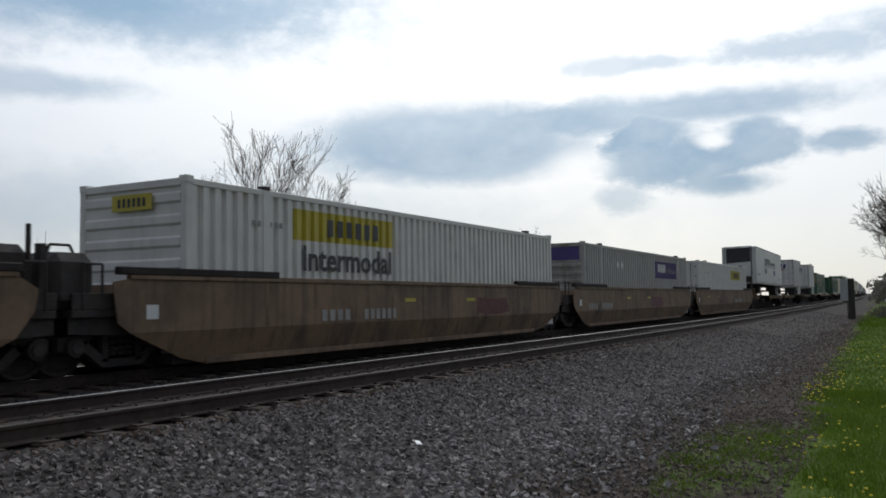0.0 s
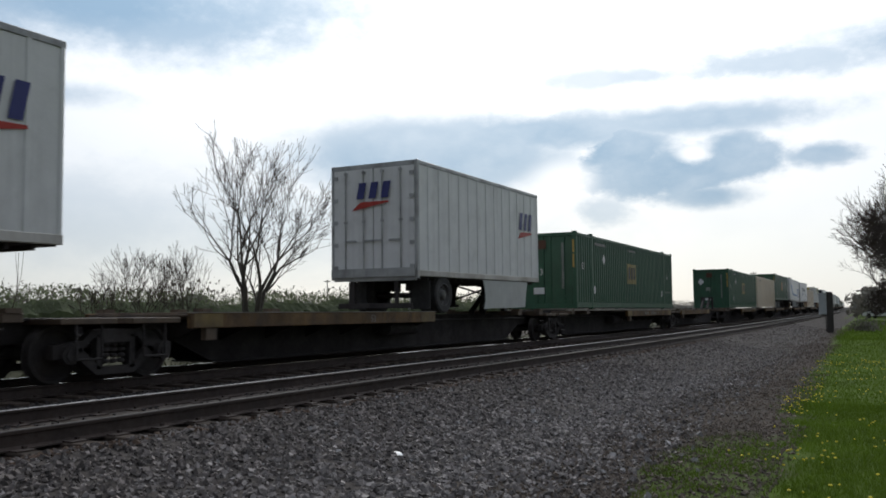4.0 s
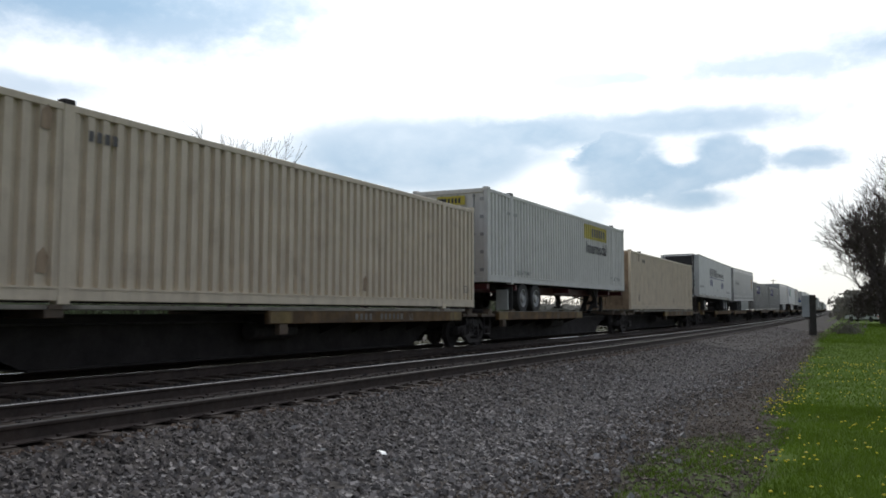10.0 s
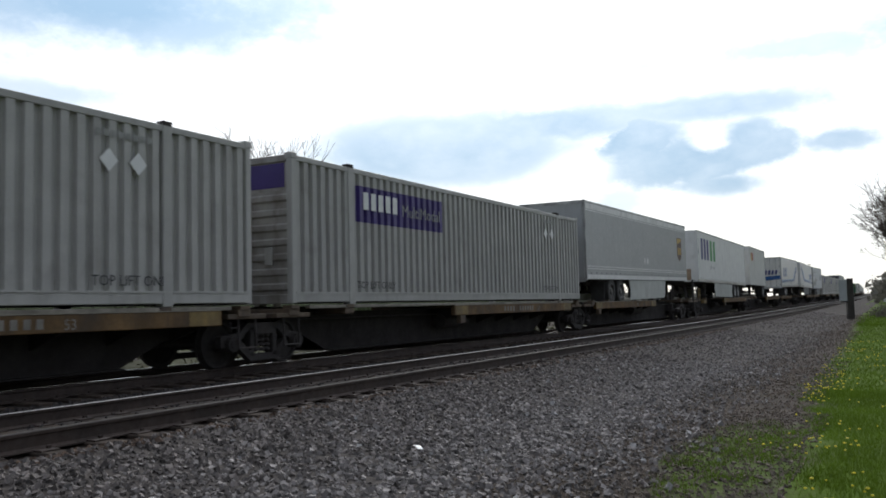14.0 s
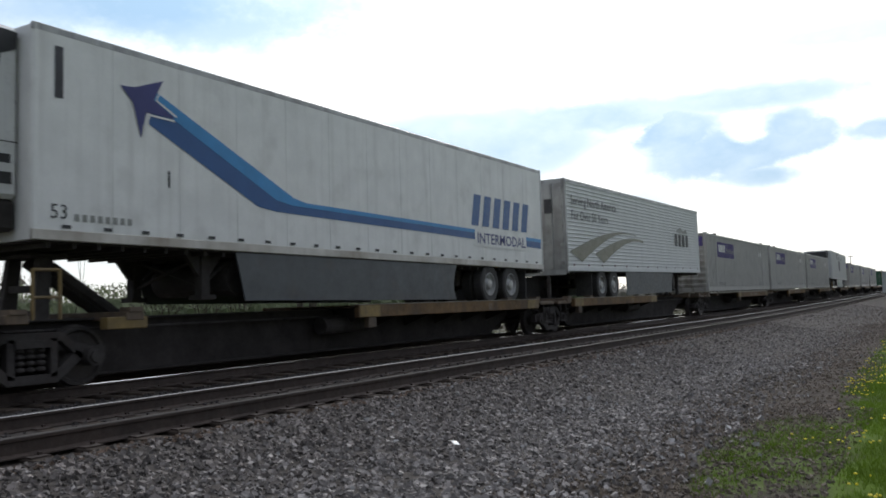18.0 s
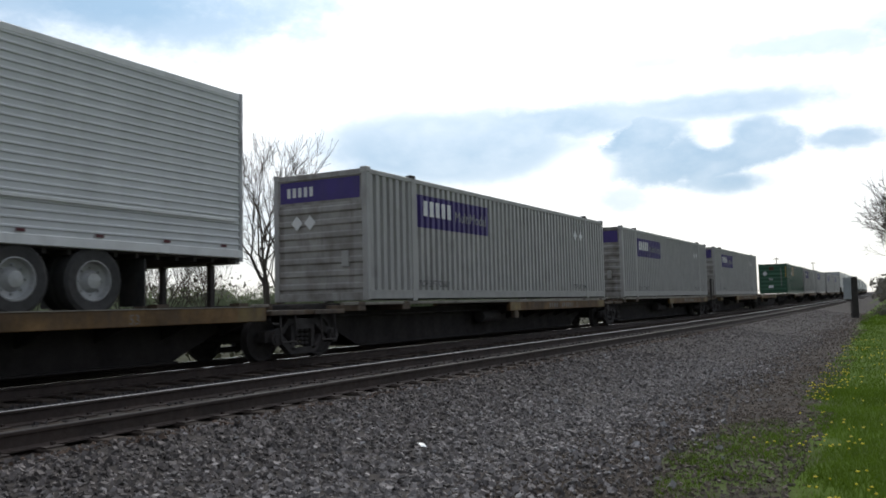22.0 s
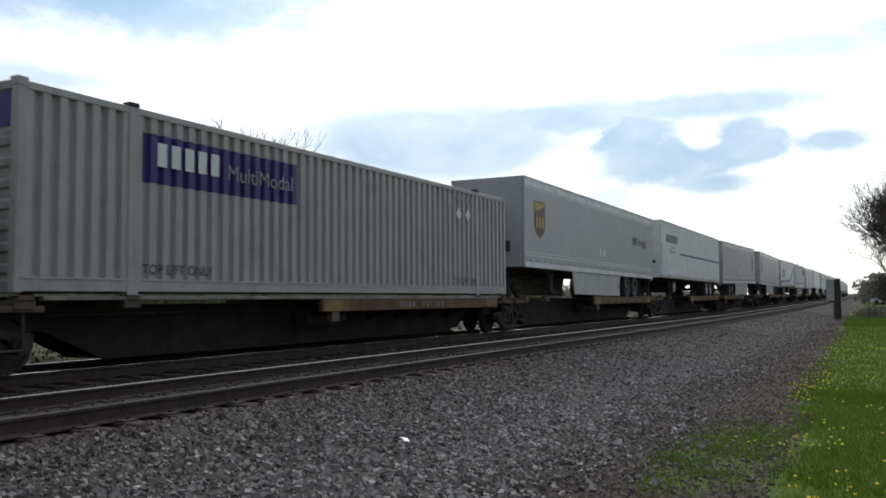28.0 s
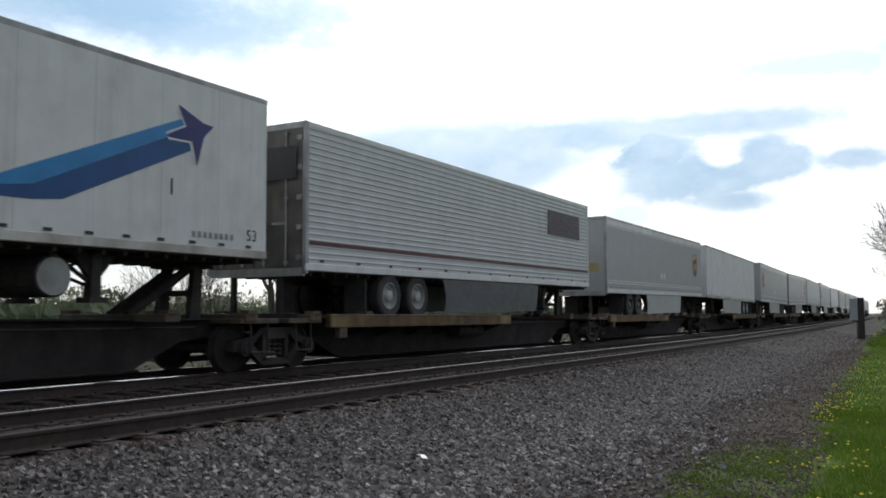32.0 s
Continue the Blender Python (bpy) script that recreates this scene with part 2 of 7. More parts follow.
SKIRT = surface("pale_skirt", (0.46, 0.47, 0.44), 0.5, vary=0.08, dirt=0.3, dirt_colour=(0.25, 0.23, 0.2), streak=0.3)
DARKSKIRT = surface("dark_skirt", (0.075, 0.080, 0.085), 0.5, vary=0.15, dirt=0.3)
NAVY = surface("navy_decal", (0.030, 0.035, 0.16), 0.45, vary=0.1)
PURPLE = surface("violet_decal", (0.050, 0.030, 0.17), 0.45, vary=0.12, streak=0.15)
LETTERGREEN = surface("green_decal", (0.02, 0.27, 0.05), 0.45, vary=0.1)
BLUE = surface("blue_decal", (0.016, 0.085, 0.25), 0.4, vary=0.1)
LIGHTBLUE = surface("light_blue_decal", (0.035, 0.24, 0.52), 0.4, vary=0.1)
SIGNYELLOW = surface("yellow_decal", (0.52, 0.43, 0.05), 0.45, vary=0.1, streak=0.25, dirt_colour=(0.25, 0.2, 0.1))
FADED = surface("faded_amber_decal", (0.42, 0.34, 0.15), 0.5, vary=0.15, streak=0.3, dirt_colour=(0.2, 0.16, 0.1))
ORANGE = surface("orange_decal", (0.50, 0.32, 0.07), 0.45, vary=0.1)
BROWN = surface("brown_shield_decal", (0.085, 0.032, 0.012), 0.45, vary=0.1)
GOLD = surface("gold_shield_decal", (0.48, 0.30, 0.05), 0.45, vary=0.1)
RED = surface("red_decal", (0.42, 0.035, 0.02), 0.45, vary=0.1)
CHARCOAL = surface("charcoal_decal", (0.035, 0.035, 0.038), 0.5, vary=0.15)
PALEGREY = surface("grey_decal", (0.27, 0.27, 0.25), 0.5, vary=0.15)
OLIVE = surface("khaki_decal", (0.22, 0.21, 0.16), 0.5, vary=0.15)
MARKWHITE = surface("worn_white_marking", (0.34, 0.33, 0.30), 0.55, vary=0.2, dirt=0.4, dirt_colour=(0.18, 0.13, 0.09))
DECKMARK = surface("dim_white_marking", (0.19, 0.175, 0.15), 0.6, vary=0.3, dirt=0.7, dirt_colour=(0.08, 0.06, 0.04))
MAROON = surface("maroon_decal", (0.10, 0.018, 0.022), 0.5, vary=0.15)
PLACARD = surface("white_placard", (0.72, 0.72, 0.70), 0.45, vary=0.06)
RAILHEAD = surface("polished_rail", (0.60, 0.59, 0.58), 0.12, 1.0, vary=0.08, scale=6)
MIDRAIL = surface("worn_rail", (0.25, 0.24, 0.235), 0.30, 1.0, vary=0.12, scale=6)
DULLRAIL = surface("dull_rail", (0.085, 0.074, 0.068), 0.7, 0.1, spec=0.15, vary=0.15, scale=6)
RAILWEB = surface("rusty_rail", (0.048, 0.033, 0.026), 0.8, 0.1, vary=0.25, scale=3, bump=0.2)
TIE = surface("weathered_tie", (0.058, 0.045, 0.036), 0.95, spec=0.12, vary=0.35, scale=4, dirt=0.3, per_object=0.3, bump=0.5, bump_scale=25)
STONE = surface("crushed_stone", (0.218, 0.198, 0.184), 0.9, vary=0.2, scale=14, spec=0.2, per_island=0.65, bump=0.2, bump_scale=60)
GRAVEL = surface("path_gravel", (0.150, 0.122, 0.100), 0.9, spec=0.2, vary=0.2, scale=14, per_island=0.5)
BALLAST = surface("ballast_bed", (0.066, 0.057, 0.051), 0.95, spec=0.1, vary=0.5, scale=9, dirt=0.35, dirt_colour=(0.05, 0.043, 0.038), bump=1.0, bump_scale=16)
DARKSTONE = surface("dark_crushed_stone", (0.050, 0.044, 0.042), 0.9, vary=0.2, scale=14, spec=0.2, per_island=0.5)
RUSTSTONE = surface("rust_stained_stone", (0.120, 0.084, 0.062), 0.9, vary=0.25, scale=14, spec=0.15, per_island=0.5)
TRACKSTONE = surface("darker_crushed_stone", (0.155, 0.136, 0.124), 0.9, vary=0.25, scale=14, spec=0.15, per_island=0.7, bump=0.2, bump_scale=60)
PALESTONE = surface("pale_stone", (0.27, 0.26, 0.25), 0.85, vary=0.2, scale=14, per_island=0.3)
GRASS = surface("spring_grass", (0.092, 0.150, 0.015), 0.6, vary=0.2, scale=0.7, per_island=0.15, spec=0.2, thin=0.5)
DRYGRASS = surface("dry_grass", (0.17, 0.135, 0.090), 0.8, vary=0.3, scale=0.7, per_island=0.4, spec=0.2, thin=0.3)
FLOWER = surface("dandelion_yellow", (0.75, 0.60, 0.02), 0.6, vary=0.1, per_island=0.15)
BARK = surface("grey_bark", (0.075, 0.062, 0.052), 0.9, vary=0.3, scale=3, bump=0.5, bump_scale=18)
TWIG = surface("brown_twig", (0.062, 0.046, 0.037), 0.9, vary=0.25, scale=0.6)
BUD = surface("budding_leaf", (0.140, 0.165, 0.090), 0.8, vary=0.25, scale=0.5, per_island=0.18, spec=0.2, thin=0.5)
BRUSH = surface("old_brush", (0.155, 0.146, 0.122), 0.85, vary=0.25, scale=0.4, per_island=0.18, spec=0.2, thin=0.3)
ADDEDWEEDS = surface("added_dark_weeds", (0.058, 0.058, 0.034), 0.85, vary=0.3, scale=0.8, per_island=0.35, spec=0.1, thin=0.2)
MEADOW = surface("field_grass", (0.150, 0.165, 0.085), 0.8, vary=0.25, scale=0.3, per_island=0.25, spec=0.2, thin=0.5)
WOOD = surface("creosoted_wood", (0.050, 0.042, 0.036), 0.85, vary=0.25, scale=4, bump=0.3)
GALV = surface("galvanised_box", (0.42, 0.43, 0.43), 0.5, 0.3, vary=0.1, dirt=0.2)
LITTER = surface("white_litter", (0.8, 0.8, 0.78), 0.5, vary=0.05)


def ground_material():
    """Earth by the line, mown grass to its right, rough meadow to its left; the borders wander."""
    m = surface("earth", (0.060, 0.048, 0.040), 0.95, spec=0.08, vary=0.45, scale=2.6, dirt=0.5, dirt_colour=(0.05, 0.042, 0.035), bump=0.8, bump_scale=22)
    nt = m.node_tree
    N, L = nt.nodes.new, nt.links.new
    p = nt.nodes["Principled BSDF"]
    earth = p.inputs["Base Color"].links[0].from_socket
    tc = N("ShaderNodeTexCoord")
    sep = N("ShaderNodeSeparateXYZ")
    L(tc.outputs["Object"], sep.inputs[0])
    n = N("ShaderNodeTexNoise")
    n.inputs["Scale"].default_value, n.inputs["Detail"].default_value = 0.9, 5
    L(tc.outputs["Object"], n.inputs["Vector"])

    def math_node(op, a, b):
        k = N("ShaderNodeMath")
        k.operation = op
        for i, v in enumerate((a, b)):
            if isinstance(v, (int, float)):
                k.inputs[i].default_value = v
            else:
                L(v, k.inputs[i])
        return k.outputs[0]

    def step(v, lo, hi):
        k = N("ShaderNodeMapRange")
        L(v, k.inputs[0])
        k.inputs[1].default_value, k.inputs[2].default_value = lo, hi
        return k.outputs[0]

    wander = math_node("MULTIPLY", math_node("SUBTRACT", n.outputs[0], 0.5), 1.3)
    edge = math_node("ADD", sep.outputs[0], math_node("ADD", wander, math_node("MULTIPLY", sep.outputs[1], 0.036)))
    right, left = step(edge, -0.85, -0.55), step(sep.outputs[0], -24.0, -30.0)
    # a ragged tongue of grass on the path
    lx = math_node("DIVIDE", math_node("ADD", sep.outputs[0], 1.50), 0.62)
    ly = math_node("DIVIDE", math_node("SUBTRACT", sep.outputs[1], 8.7), 2.3)
    tongue = math_node("ADD", math_node("ADD", math_node("MULTIPLY", lx, lx), math_node("MULTIPLY", ly, ly)), math_node("MULTIPLY", wander, 2.2))
    right = math_node("MAXIMUM", right, math_node("MULTIPLY", step(tongue, 1.1, 0.5), 0.7))
    col = earth
    for fac, c in ((right, (0.074, 0.118, 0.012)), (left, (0.145, 0.17, 0.07))):
        k = N("ShaderNodeMix")
        k.data_type = "RGBA"
        L(fac, k.inputs[0])
        L(col, k.inputs[6])
        v = N("ShaderNodeVectorMath")
        v.operation = "SCALE"
        v.inputs[0].default_value = c
        L(math_node("ADD", 0.55, math_node("MULTIPLY", n.outputs[0], 0.9)), v.inputs[3])
        L(v.outputs[0], k.inputs[7])
        col = k.outputs[2]
    L(col, p.inputs["Base Color"])
    return m


EARTH = ground_material()

# ---- building blocks ----


class Shape:
    """Collects faces of one mesh."""

    def __init__(self):
        self.v, self.f = [], []

    def add(self, verts, faces):
        k = len(self.v)
        self.v += [tuple(p) for p in verts]
        self.f += [tuple(i + k for i in f) for f in faces]
        return self

    def box(self, x0, x1, y0, y1, z0, z1, c=0.0):
        if x0 > x1: x0, x1 = x1, x0
        if y0 > y1: y0, y1 = y1, y0
        if z0 > z1: z0, z1 = z1, z0
        if not c:
            v = [(x, y, z) for x in (x0, x1) for y in (y0, y1) for z in (z0, z1)]
            return self.add(v, [(0, 1, 3, 2), (4, 6, 7, 5), (0, 4, 5, 1), (2, 3, 7, 6), (0, 2, 6, 4), (1, 5, 7, 3)])
        lo, hi, v, ids = (x0, y0, z0), (x1, y1, z1), [], {}
        for s in [(a, b, d) for a in (0, 1) for b in (0, 1) for d in (0, 1)]:
            for k in range(3):
                p = [(hi[i] - c if s[i] else lo[i] + c) for i in range(3)]
                p[k] = hi[k] if s[k] else lo[k]
                ids[s, k] = len(v)
                v.append(tuple(p))
        f = []
        for k in range(3):
            i, j = (k + 1) % 3, (k + 2) % 3
            for s in (0, 1):
                ring = []
                for a, b in ((0, 0), (1, 0), (1, 1), (0, 1)):
                    q = [0, 0, 0]
                    q[k], q[i], q[j] = s, a, b
                    ring.append(ids[tuple(q), k])
                f.append(tuple(ring if s else ring[::-1]))
            for a in (0, 1):
                for b in (0, 1):
                    q0, q1 = [0, 0, 0], [0, 0, 0]
                    q0[k], q1[k] = 0, 1
                    q0[i] = q1[i] = a
                    q0[j] = q1[j] = b
                    r = (ids[tuple(q0), i], ids[tuple(q1), i], ids[tuple(q1), j], ids[tuple(q0), j])
                    f.append(r if a == b else r[::-1])
        for s in [(a, b, d) for a in (0, 1) for b in (0, 1) for d in (0, 1)]:
            r = tuple(ids[s, k] for k in range(3))
            f.append(r if sum(s) % 2 else r[::-1])
        return self.add(v, f)

    def rod(self, a, b, ra, rb=None, n=8, caps=True):
        a, b = Vector(a), Vector(b)
        rb = ra if rb is None else rb
        d = (b - a).normalized()
        u = d.orthogonal().normalized()
        w = d.cross(u)
        v = [p + (u * math.cos(2 * math.pi * i / n) + w * math.sin(2 * math.pi * i / n)) * r for p, r in ((a, ra), (b, rb)) for i in range(n)]
        f = [(i, (i + 1) % n, n + (i + 1) % n, n + i) for i in range(n)]
        if caps:
            f += [tuple(range(n))[::-1], tuple(range(n, 2 * n))]
        return self.add(v, f)

    def lathe(self, centre, profile, n=24, axis="x"):
        """A ring of (offset along the axis, radius) turned about the axis."""
        v, m = [], len(profile)
        for i in range(n):
            c, s = math.cos(2 * math.pi * i / n), math.sin(2 * math.pi * i / n)
            for o, r in profile:
                p = (o, r * c, r * s) if axis == "x" else (r * c, o, r * s) if axis == "y" else (r * c, r * s, o)
                v.append((centre[0] + p[0], centre[1] + p[1], centre[2] + p[2]))
        f = [(i * m + j, i * m + j + 1, ((i + 1) % n) * m + j + 1, ((i + 1) % n) * m + j) for i in range(n) for j in range(m - 1)]
        return self.add(v, f)

    def plate(self, pts, x0, x1):
        """A polygon of (y, z) points given thickness across the line."""
        n = len(pts)
        v = [(x, y, z) for x in (x0, x1) for y, z in pts]
        f = [tuple(range(n))[::-1], tuple(range(n, 2 * n))] + [(i, (i + 1) % n, n + (i + 1) % n, n + i) for i in range(n)]
        return self.add(v, f)

    def tube(self, pts, r, n=6):
        for a, b in zip(pts, pts[1:]):
            self.rod(a, b, r, n=n)
        return self

    def mesh(self, name, material):
        me = bpy.data.meshes.new(name)
        me.from_pydata(self.v, [], self.f)
        me.materials.append(material)
        me.update()
        return me


def recalc(me):
    bm = bmesh.new()
    bm.from_mesh(me)
    bmesh.ops.recalc_face_normals(bm, faces=bm.faces)
    bm.to_mesh(me)
    bm.free()
    return me


def part(name, shape, material, parent, label=""):
    me = shape if isinstance(shape, bpy.types.Mesh) else recalc(shape.mesh(name, material))
    ob = new(name, me)
    ob.parent = parent
    return tagged(ob, label)


def thing(name, label, category, group=""):
    return tagged(new(name), label, category, group)


WORDS = {}


def lettering(name, words, x, y, z, height, material, parent, face=1, slant=0.0, width=None, label="", bold=0.0):
    """Words cut as a thin sheet on the side that faces +x (face 1), or on the end that faces -y (face 0)."""
    key = (words, slant, bold)
    if key not in WORDS:
        cu = bpy.data.curves.new("word", "FONT")
        cu.body, cu.size, cu.shear, cu.offset, cu.resolution_u = words, 1.0, slant, bold, 2
        ob = bpy.data.objects.new("word", cu)
        scene.collection.objects.link(ob)
        bpy.context.view_layer.update()
        me = bpy.data.meshes.new_from_object(ob.evaluated_get(bpy.context.evaluated_depsgraph_get()))
        bpy.data.objects.remove(ob)
        WORDS[key] = [tuple(v.co) for v in me.vertices], [tuple(p.vertices) for p in me.polygons]
    vs, fs = WORDS[key]
    w = max(v[0] for v in vs) - min(v[0] for v in vs)
    s = height / 0.7
    k = s if width is None else width / w
    out = Shape()
    if face:
        out.add([(x, y + v[0] * k, z + v[1] * s) for v in vs], fs)
    else:
        out.add([(x + v[0] * k, y, z + v[1] * s) for v in vs], fs)
    me = out.mesh(name, material)
    ob = new(name, me)
    ob.parent = parent
    return tagged(ob, label)


def bars(name, count, x, y, z, w, h, material, parent, face=1, slant=0.0, gap=0.40, label=""):
    """Plain blocks in place of a name: one for each of its letters, on a side (face 1) or an end (face 0)."""
    sh, step = Shape(), w / count
    for i in range(count):
        a, b = (i + gap * 0.5) * step, (i + 1 - gap * 0.5) * step
        q = rect(a, b, 0, h)
        q = [(u + slant * v, v) for u, v in q]
        if face:
            sh.add([(x, y + u, z + v) for u, v in q], [tuple(range(len(q)))])
        else:
            sh.add([(x + u, y, z + v) for u, v in q], [tuple(range(len(q)))])
    me = sh.mesh(name, material)
    ob = new(name, me)
    ob.parent = parent
    return tagged(ob, label, kind="stuff")


def sheet(name, pts, x, material, parent, label="", face=1):
    """A flat decal: a polygon of (y, z) on a side, or of (x, z) on an end."""
    sh = Shape()
    sh.add([(x, u, v) if face else (u, x, v) for u, v in pts], [tuple(range(len(pts)))])
    ob = new(name, sh.mesh(name, material))
    ob.parent = parent
    return tagged(ob, label)


def rect(y0, y1, z0, z1):
    return [(y0, z0), (y1, z0), (y1, z1), (y0, z1)]


# ---- the line's course: straight past the camera, then a long easy bend and a slight climb ----
RAIL, TRAIN_X, NEAR_X = 0.5, -11.58, -7.55
BENDS = ((45.0, 45.0, 0.0145), (190.0, 200.0, 0.022))      # where each begins, how long it is, by how much it turns


def course(s, lateral):
    """Where a point beside the line's origin lies, s metres along: x, y, climb, heading and gradient."""
    x, h = 0.0, 0.0
    for start, length, turn in BENDS:
        u = min(max(s - start, 0.0), length)
        x -= turn * u * u / (2 * length) + turn * max(s - start - length, 0.0)
        h += turn * u / length
    u = min(max(s - 25.0, 0.0), 30.0)
    g = 0.0034 * u / 30.0
    z = 0.0034 * (u * u / 60.0 + max(s - 55.0, 0.0))
    return x + lateral * math.cos(h), s + lateral * math.sin(h), z, h, g


def rise(x, y):
    """Height of the open ground: it climbs with the line, and lies level far to its left."""
    z = course(y, 0)[2] if y > 25 else 0.0
    f = min(1.0, max(0.0, (x + 260) / 200))
    return z * f * f * (3 - 2 * f)


# ---- containers ----
LENGTH, HALF = 16.15, 1.3


def ribs(y0, y1, z0, z1, x, pitch=0.275, depth=0.066, out=1):
    """An upright corrugated sheet along the side; x is its outermost plane."""
    sh = Shape()
    k0 = math.floor(y0 / pitch)
    prof = []
    for k in range(k0, math.ceil(y1 / pitch) + 1):
        for u, d in ((0.0, 1), (0.09, 0), (0.55, 0), (0.64, 1)):
            prof.append(((k + u) * pitch, d))

    def depth_at(y):
        for (a, da), (b, db) in zip(prof, prof[1:]):
            if a <= y <= b:
                return da + (db - da) * (y - a) / max(1e-9, b - a)
        return 0
    pts = [(y0, depth_at(y0))] + [p for p in prof if y0 < p[0] < y1] + [(y1, depth_at(y1))]
    v, f = [], []
    for y, d in pts:
        v += [(x - out * d * depth, y, z0), (x - out * d * depth, y, z1)]
    for i in range(len(pts) - 1):
        f.append((2 * i, 2 * i + 2, 2 * i + 3, 2 * i + 1))
    return sh.add(v, f)


def end_ribs(y, z0, z1, count, out=-1, half=1.19):
    """Level ribs pressed into an end wall."""
    step, prof = (z1 - z0) / count, [(z0, 0.0)]
    for i in range(count):
        for u, d in ((0.22, 0.0), (0.34, 0.035), (0.66, 0.035), (0.78, 0.0)):
            prof.append((z0 + (i + u) * step, d))
    prof.append((z1, 0.0))
    v = [(x, y + out * d, z) for z, d in prof for x in (-half, half)]
    return Shape().add(v, [(2 * i, 2 * i + 1, 2 * i + 3, 2 * i + 2) for i in range(len(prof) - 1)])


def doors(parent, y, z0, z1, paint, out, half=1.19, rods=4):
    """Two door leaves with hinges, lock rods and handles on an end wall."""
    metal = paint if paint in (GREEN, TANRUST) else BAND
    for s in (-1, 1):
        leaf = part("door", Shape().box(s * 0.012, s * half, y, y - out * 0.05, z0, z1, 0.008), paint, parent)
        for k in range(rods // 2):
            x = s * (0.28 + 0.55 * k)
            sh = Shape().rod((x, y + out * 0.035, z0 + 0.03), (x, y + out * 0.035, z1 - 0.03), 0.018, n=6)
            for z in (z0 + 0.1, (z0 + z1) / 2, z1 - 0.1):
                sh.box(x - 0.04, x + 0.04, y, y + out * 0.05, z - 0.03, z + 0.03)
            part("lock_rod", sh, metal, leaf)
            part("handle", Shape().box(x - 0.02, x + 0.34 * -s, y + out * 0.03, y + out * 0.055, z0 + 0.85, z0 + 0.9), metal, leaf)
        sh = Shape()
        for k in range(5):
            z = z0 + 0.2 + (z1 - z0 - 0.4) * k / 4
            sh.box(s * half, s * (half - 0.12), y, y + out * 0.03, z - 0.05, z + 0.05)
        tagged(part("hinges", sh, metal, leaf), kind="stuff")


def container(label, paint, nose="ribs", group="containers on the train", end_paint=None, depth=0.066):
    """A 53-foot steel container, its front end towards -y, base at z = 0."""
    c = thing("container", label, "container", group)
    h, hl = 2.9, LENGTH / 2
    stack = 6.096                       # the lifting posts stand at the forty-foot marks
    for s in (-1, 1):
        wall = part("side_wall", ribs(-hl + 0.08, hl - 0.08, 0.20, h - 0.12, s * (HALF - 0.01), out=s, depth=depth), paint, c)
        part("top_rail", Shape().box(s * (HALF - 0.07), s * HALF, -hl + 0.1, hl - 0.1, h - 0.13, h - 0.02, 0.01), paint, c)
        part("bottom_rail", Shape().box(s * (HALF - 0.10), s * HALF, -hl + 0.1, hl - 0.1, 0.02, 0.22, 0.012), paint, c)
        part("rail_lip", Shape().box(s * (HALF - 0.02), s * (HALF + 0.012), -hl + 0.1, hl - 0.1, 0.195, 0.225), paint, c)
        for y in (-stack, stack):
            part("lift_post", Shape().box(s * (HALF - 0.08), s * (HALF + 0.012), y - 0.10, y + 0.10, -0.02, h + 0.005, 0.012), paint, c)
            part("lift_casting", Shape().box(s * (HALF - 0.16), s * (HALF + 0.016), y - 0.10, y + 0.10, h - 0.04, h + 0.05, 0.015), STEEL if paint is not GREEN else GREEN, c)
            part("foot_casting", Shape().box(s * (HALF - 0.16), s * (HALF + 0.014), y - 0.11, y + 0.11, -0.03, 0.10, 0.01), paint, c)
        for y in (-1, 1):
            part("corner_post", Shape().box(s * (HALF - 0.14), s * HALF, y * (hl - 0.14), y * hl, 0.0, h, 0.015), paint, c)
            part("corner_casting", Shape().box(s * (HALF - 0.17), s * (HALF + 0.008), y * (hl - 0.17), y * (hl + 0.008), h - 0.10, h + 0.03, 0.012), paint, c)
    part("roof", Shape().box(-HALF + 0.06, HALF - 0.06, -hl + 0.1, hl - 0.1, h - 0.06, h - 0.03), paint, c)
    part("floor", Shape().box(-HALF + 0.06, HALF - 0.06, -hl + 0.1, hl - 0.1, 0.02, 0.16), STEEL, c)
    ep = end_paint or paint
    for y, out in ((-hl, -1), (hl, 1)):
        part("end_header", Shape().box(-HALF + 0.14, HALF - 0.14, y, y - out * 0.08, h - 0.14, h - 0.01, 0.01), ep, c)
        part("end_sill", Shape().box(-HALF + 0.14, HALF - 0.14, y, y - out * 0.10, 0.0, 0.18, 0.01), ep, c)
    if nose == "doors":
        doors(c, -hl + 0.05, 0.18, h - 0.14, ep, -1, half=HALF - 0.15)
        part("end_wall", end_ribs(hl - 0.04, 0.18, h - 0.14, 7, 1, HALF - 0.14), ep, c)
    else:
        part("end_wall", end_ribs(-hl + 0.04, 0.18, h - (0.70 if nose == "panel" else 0.14), 7, -1, HALF - 0.14), ep, c)
        if nose == "panel":
            part("end_panel", Shape().box(-HALF + 0.14, HALF - 0.14, -hl + 0.04, -hl + 0.07, h - 0.70, h - 0.14), ep, c)
        doors(c, hl - 0.05, 0.18, h - 0.14, ep, 1, half=HALF - 0.15)
    return c


def decal(c, y0, y1, z0, z1, material, name="decal", label="", depth=0.066):
    """Paint that follows the ribs of the side that faces +x."""
    return part(name, ribs(y0, y1, z0, z1, HALF - 0.01 + 0.005, depth=depth), material, c, label)


def diamond(c, y, z, r, face=1, x=None):
    pts = [(y - r, z), (y, z - r * 1.05), (y + r, z), (y, z + r * 1.05)]
    sheet("placard_holder", pts, (HALF + 0.012) if face else -LENGTH / 2 - 0.01, PLACARD, c, "white diamond placard holder", face)


OUT = HALF + 0.004


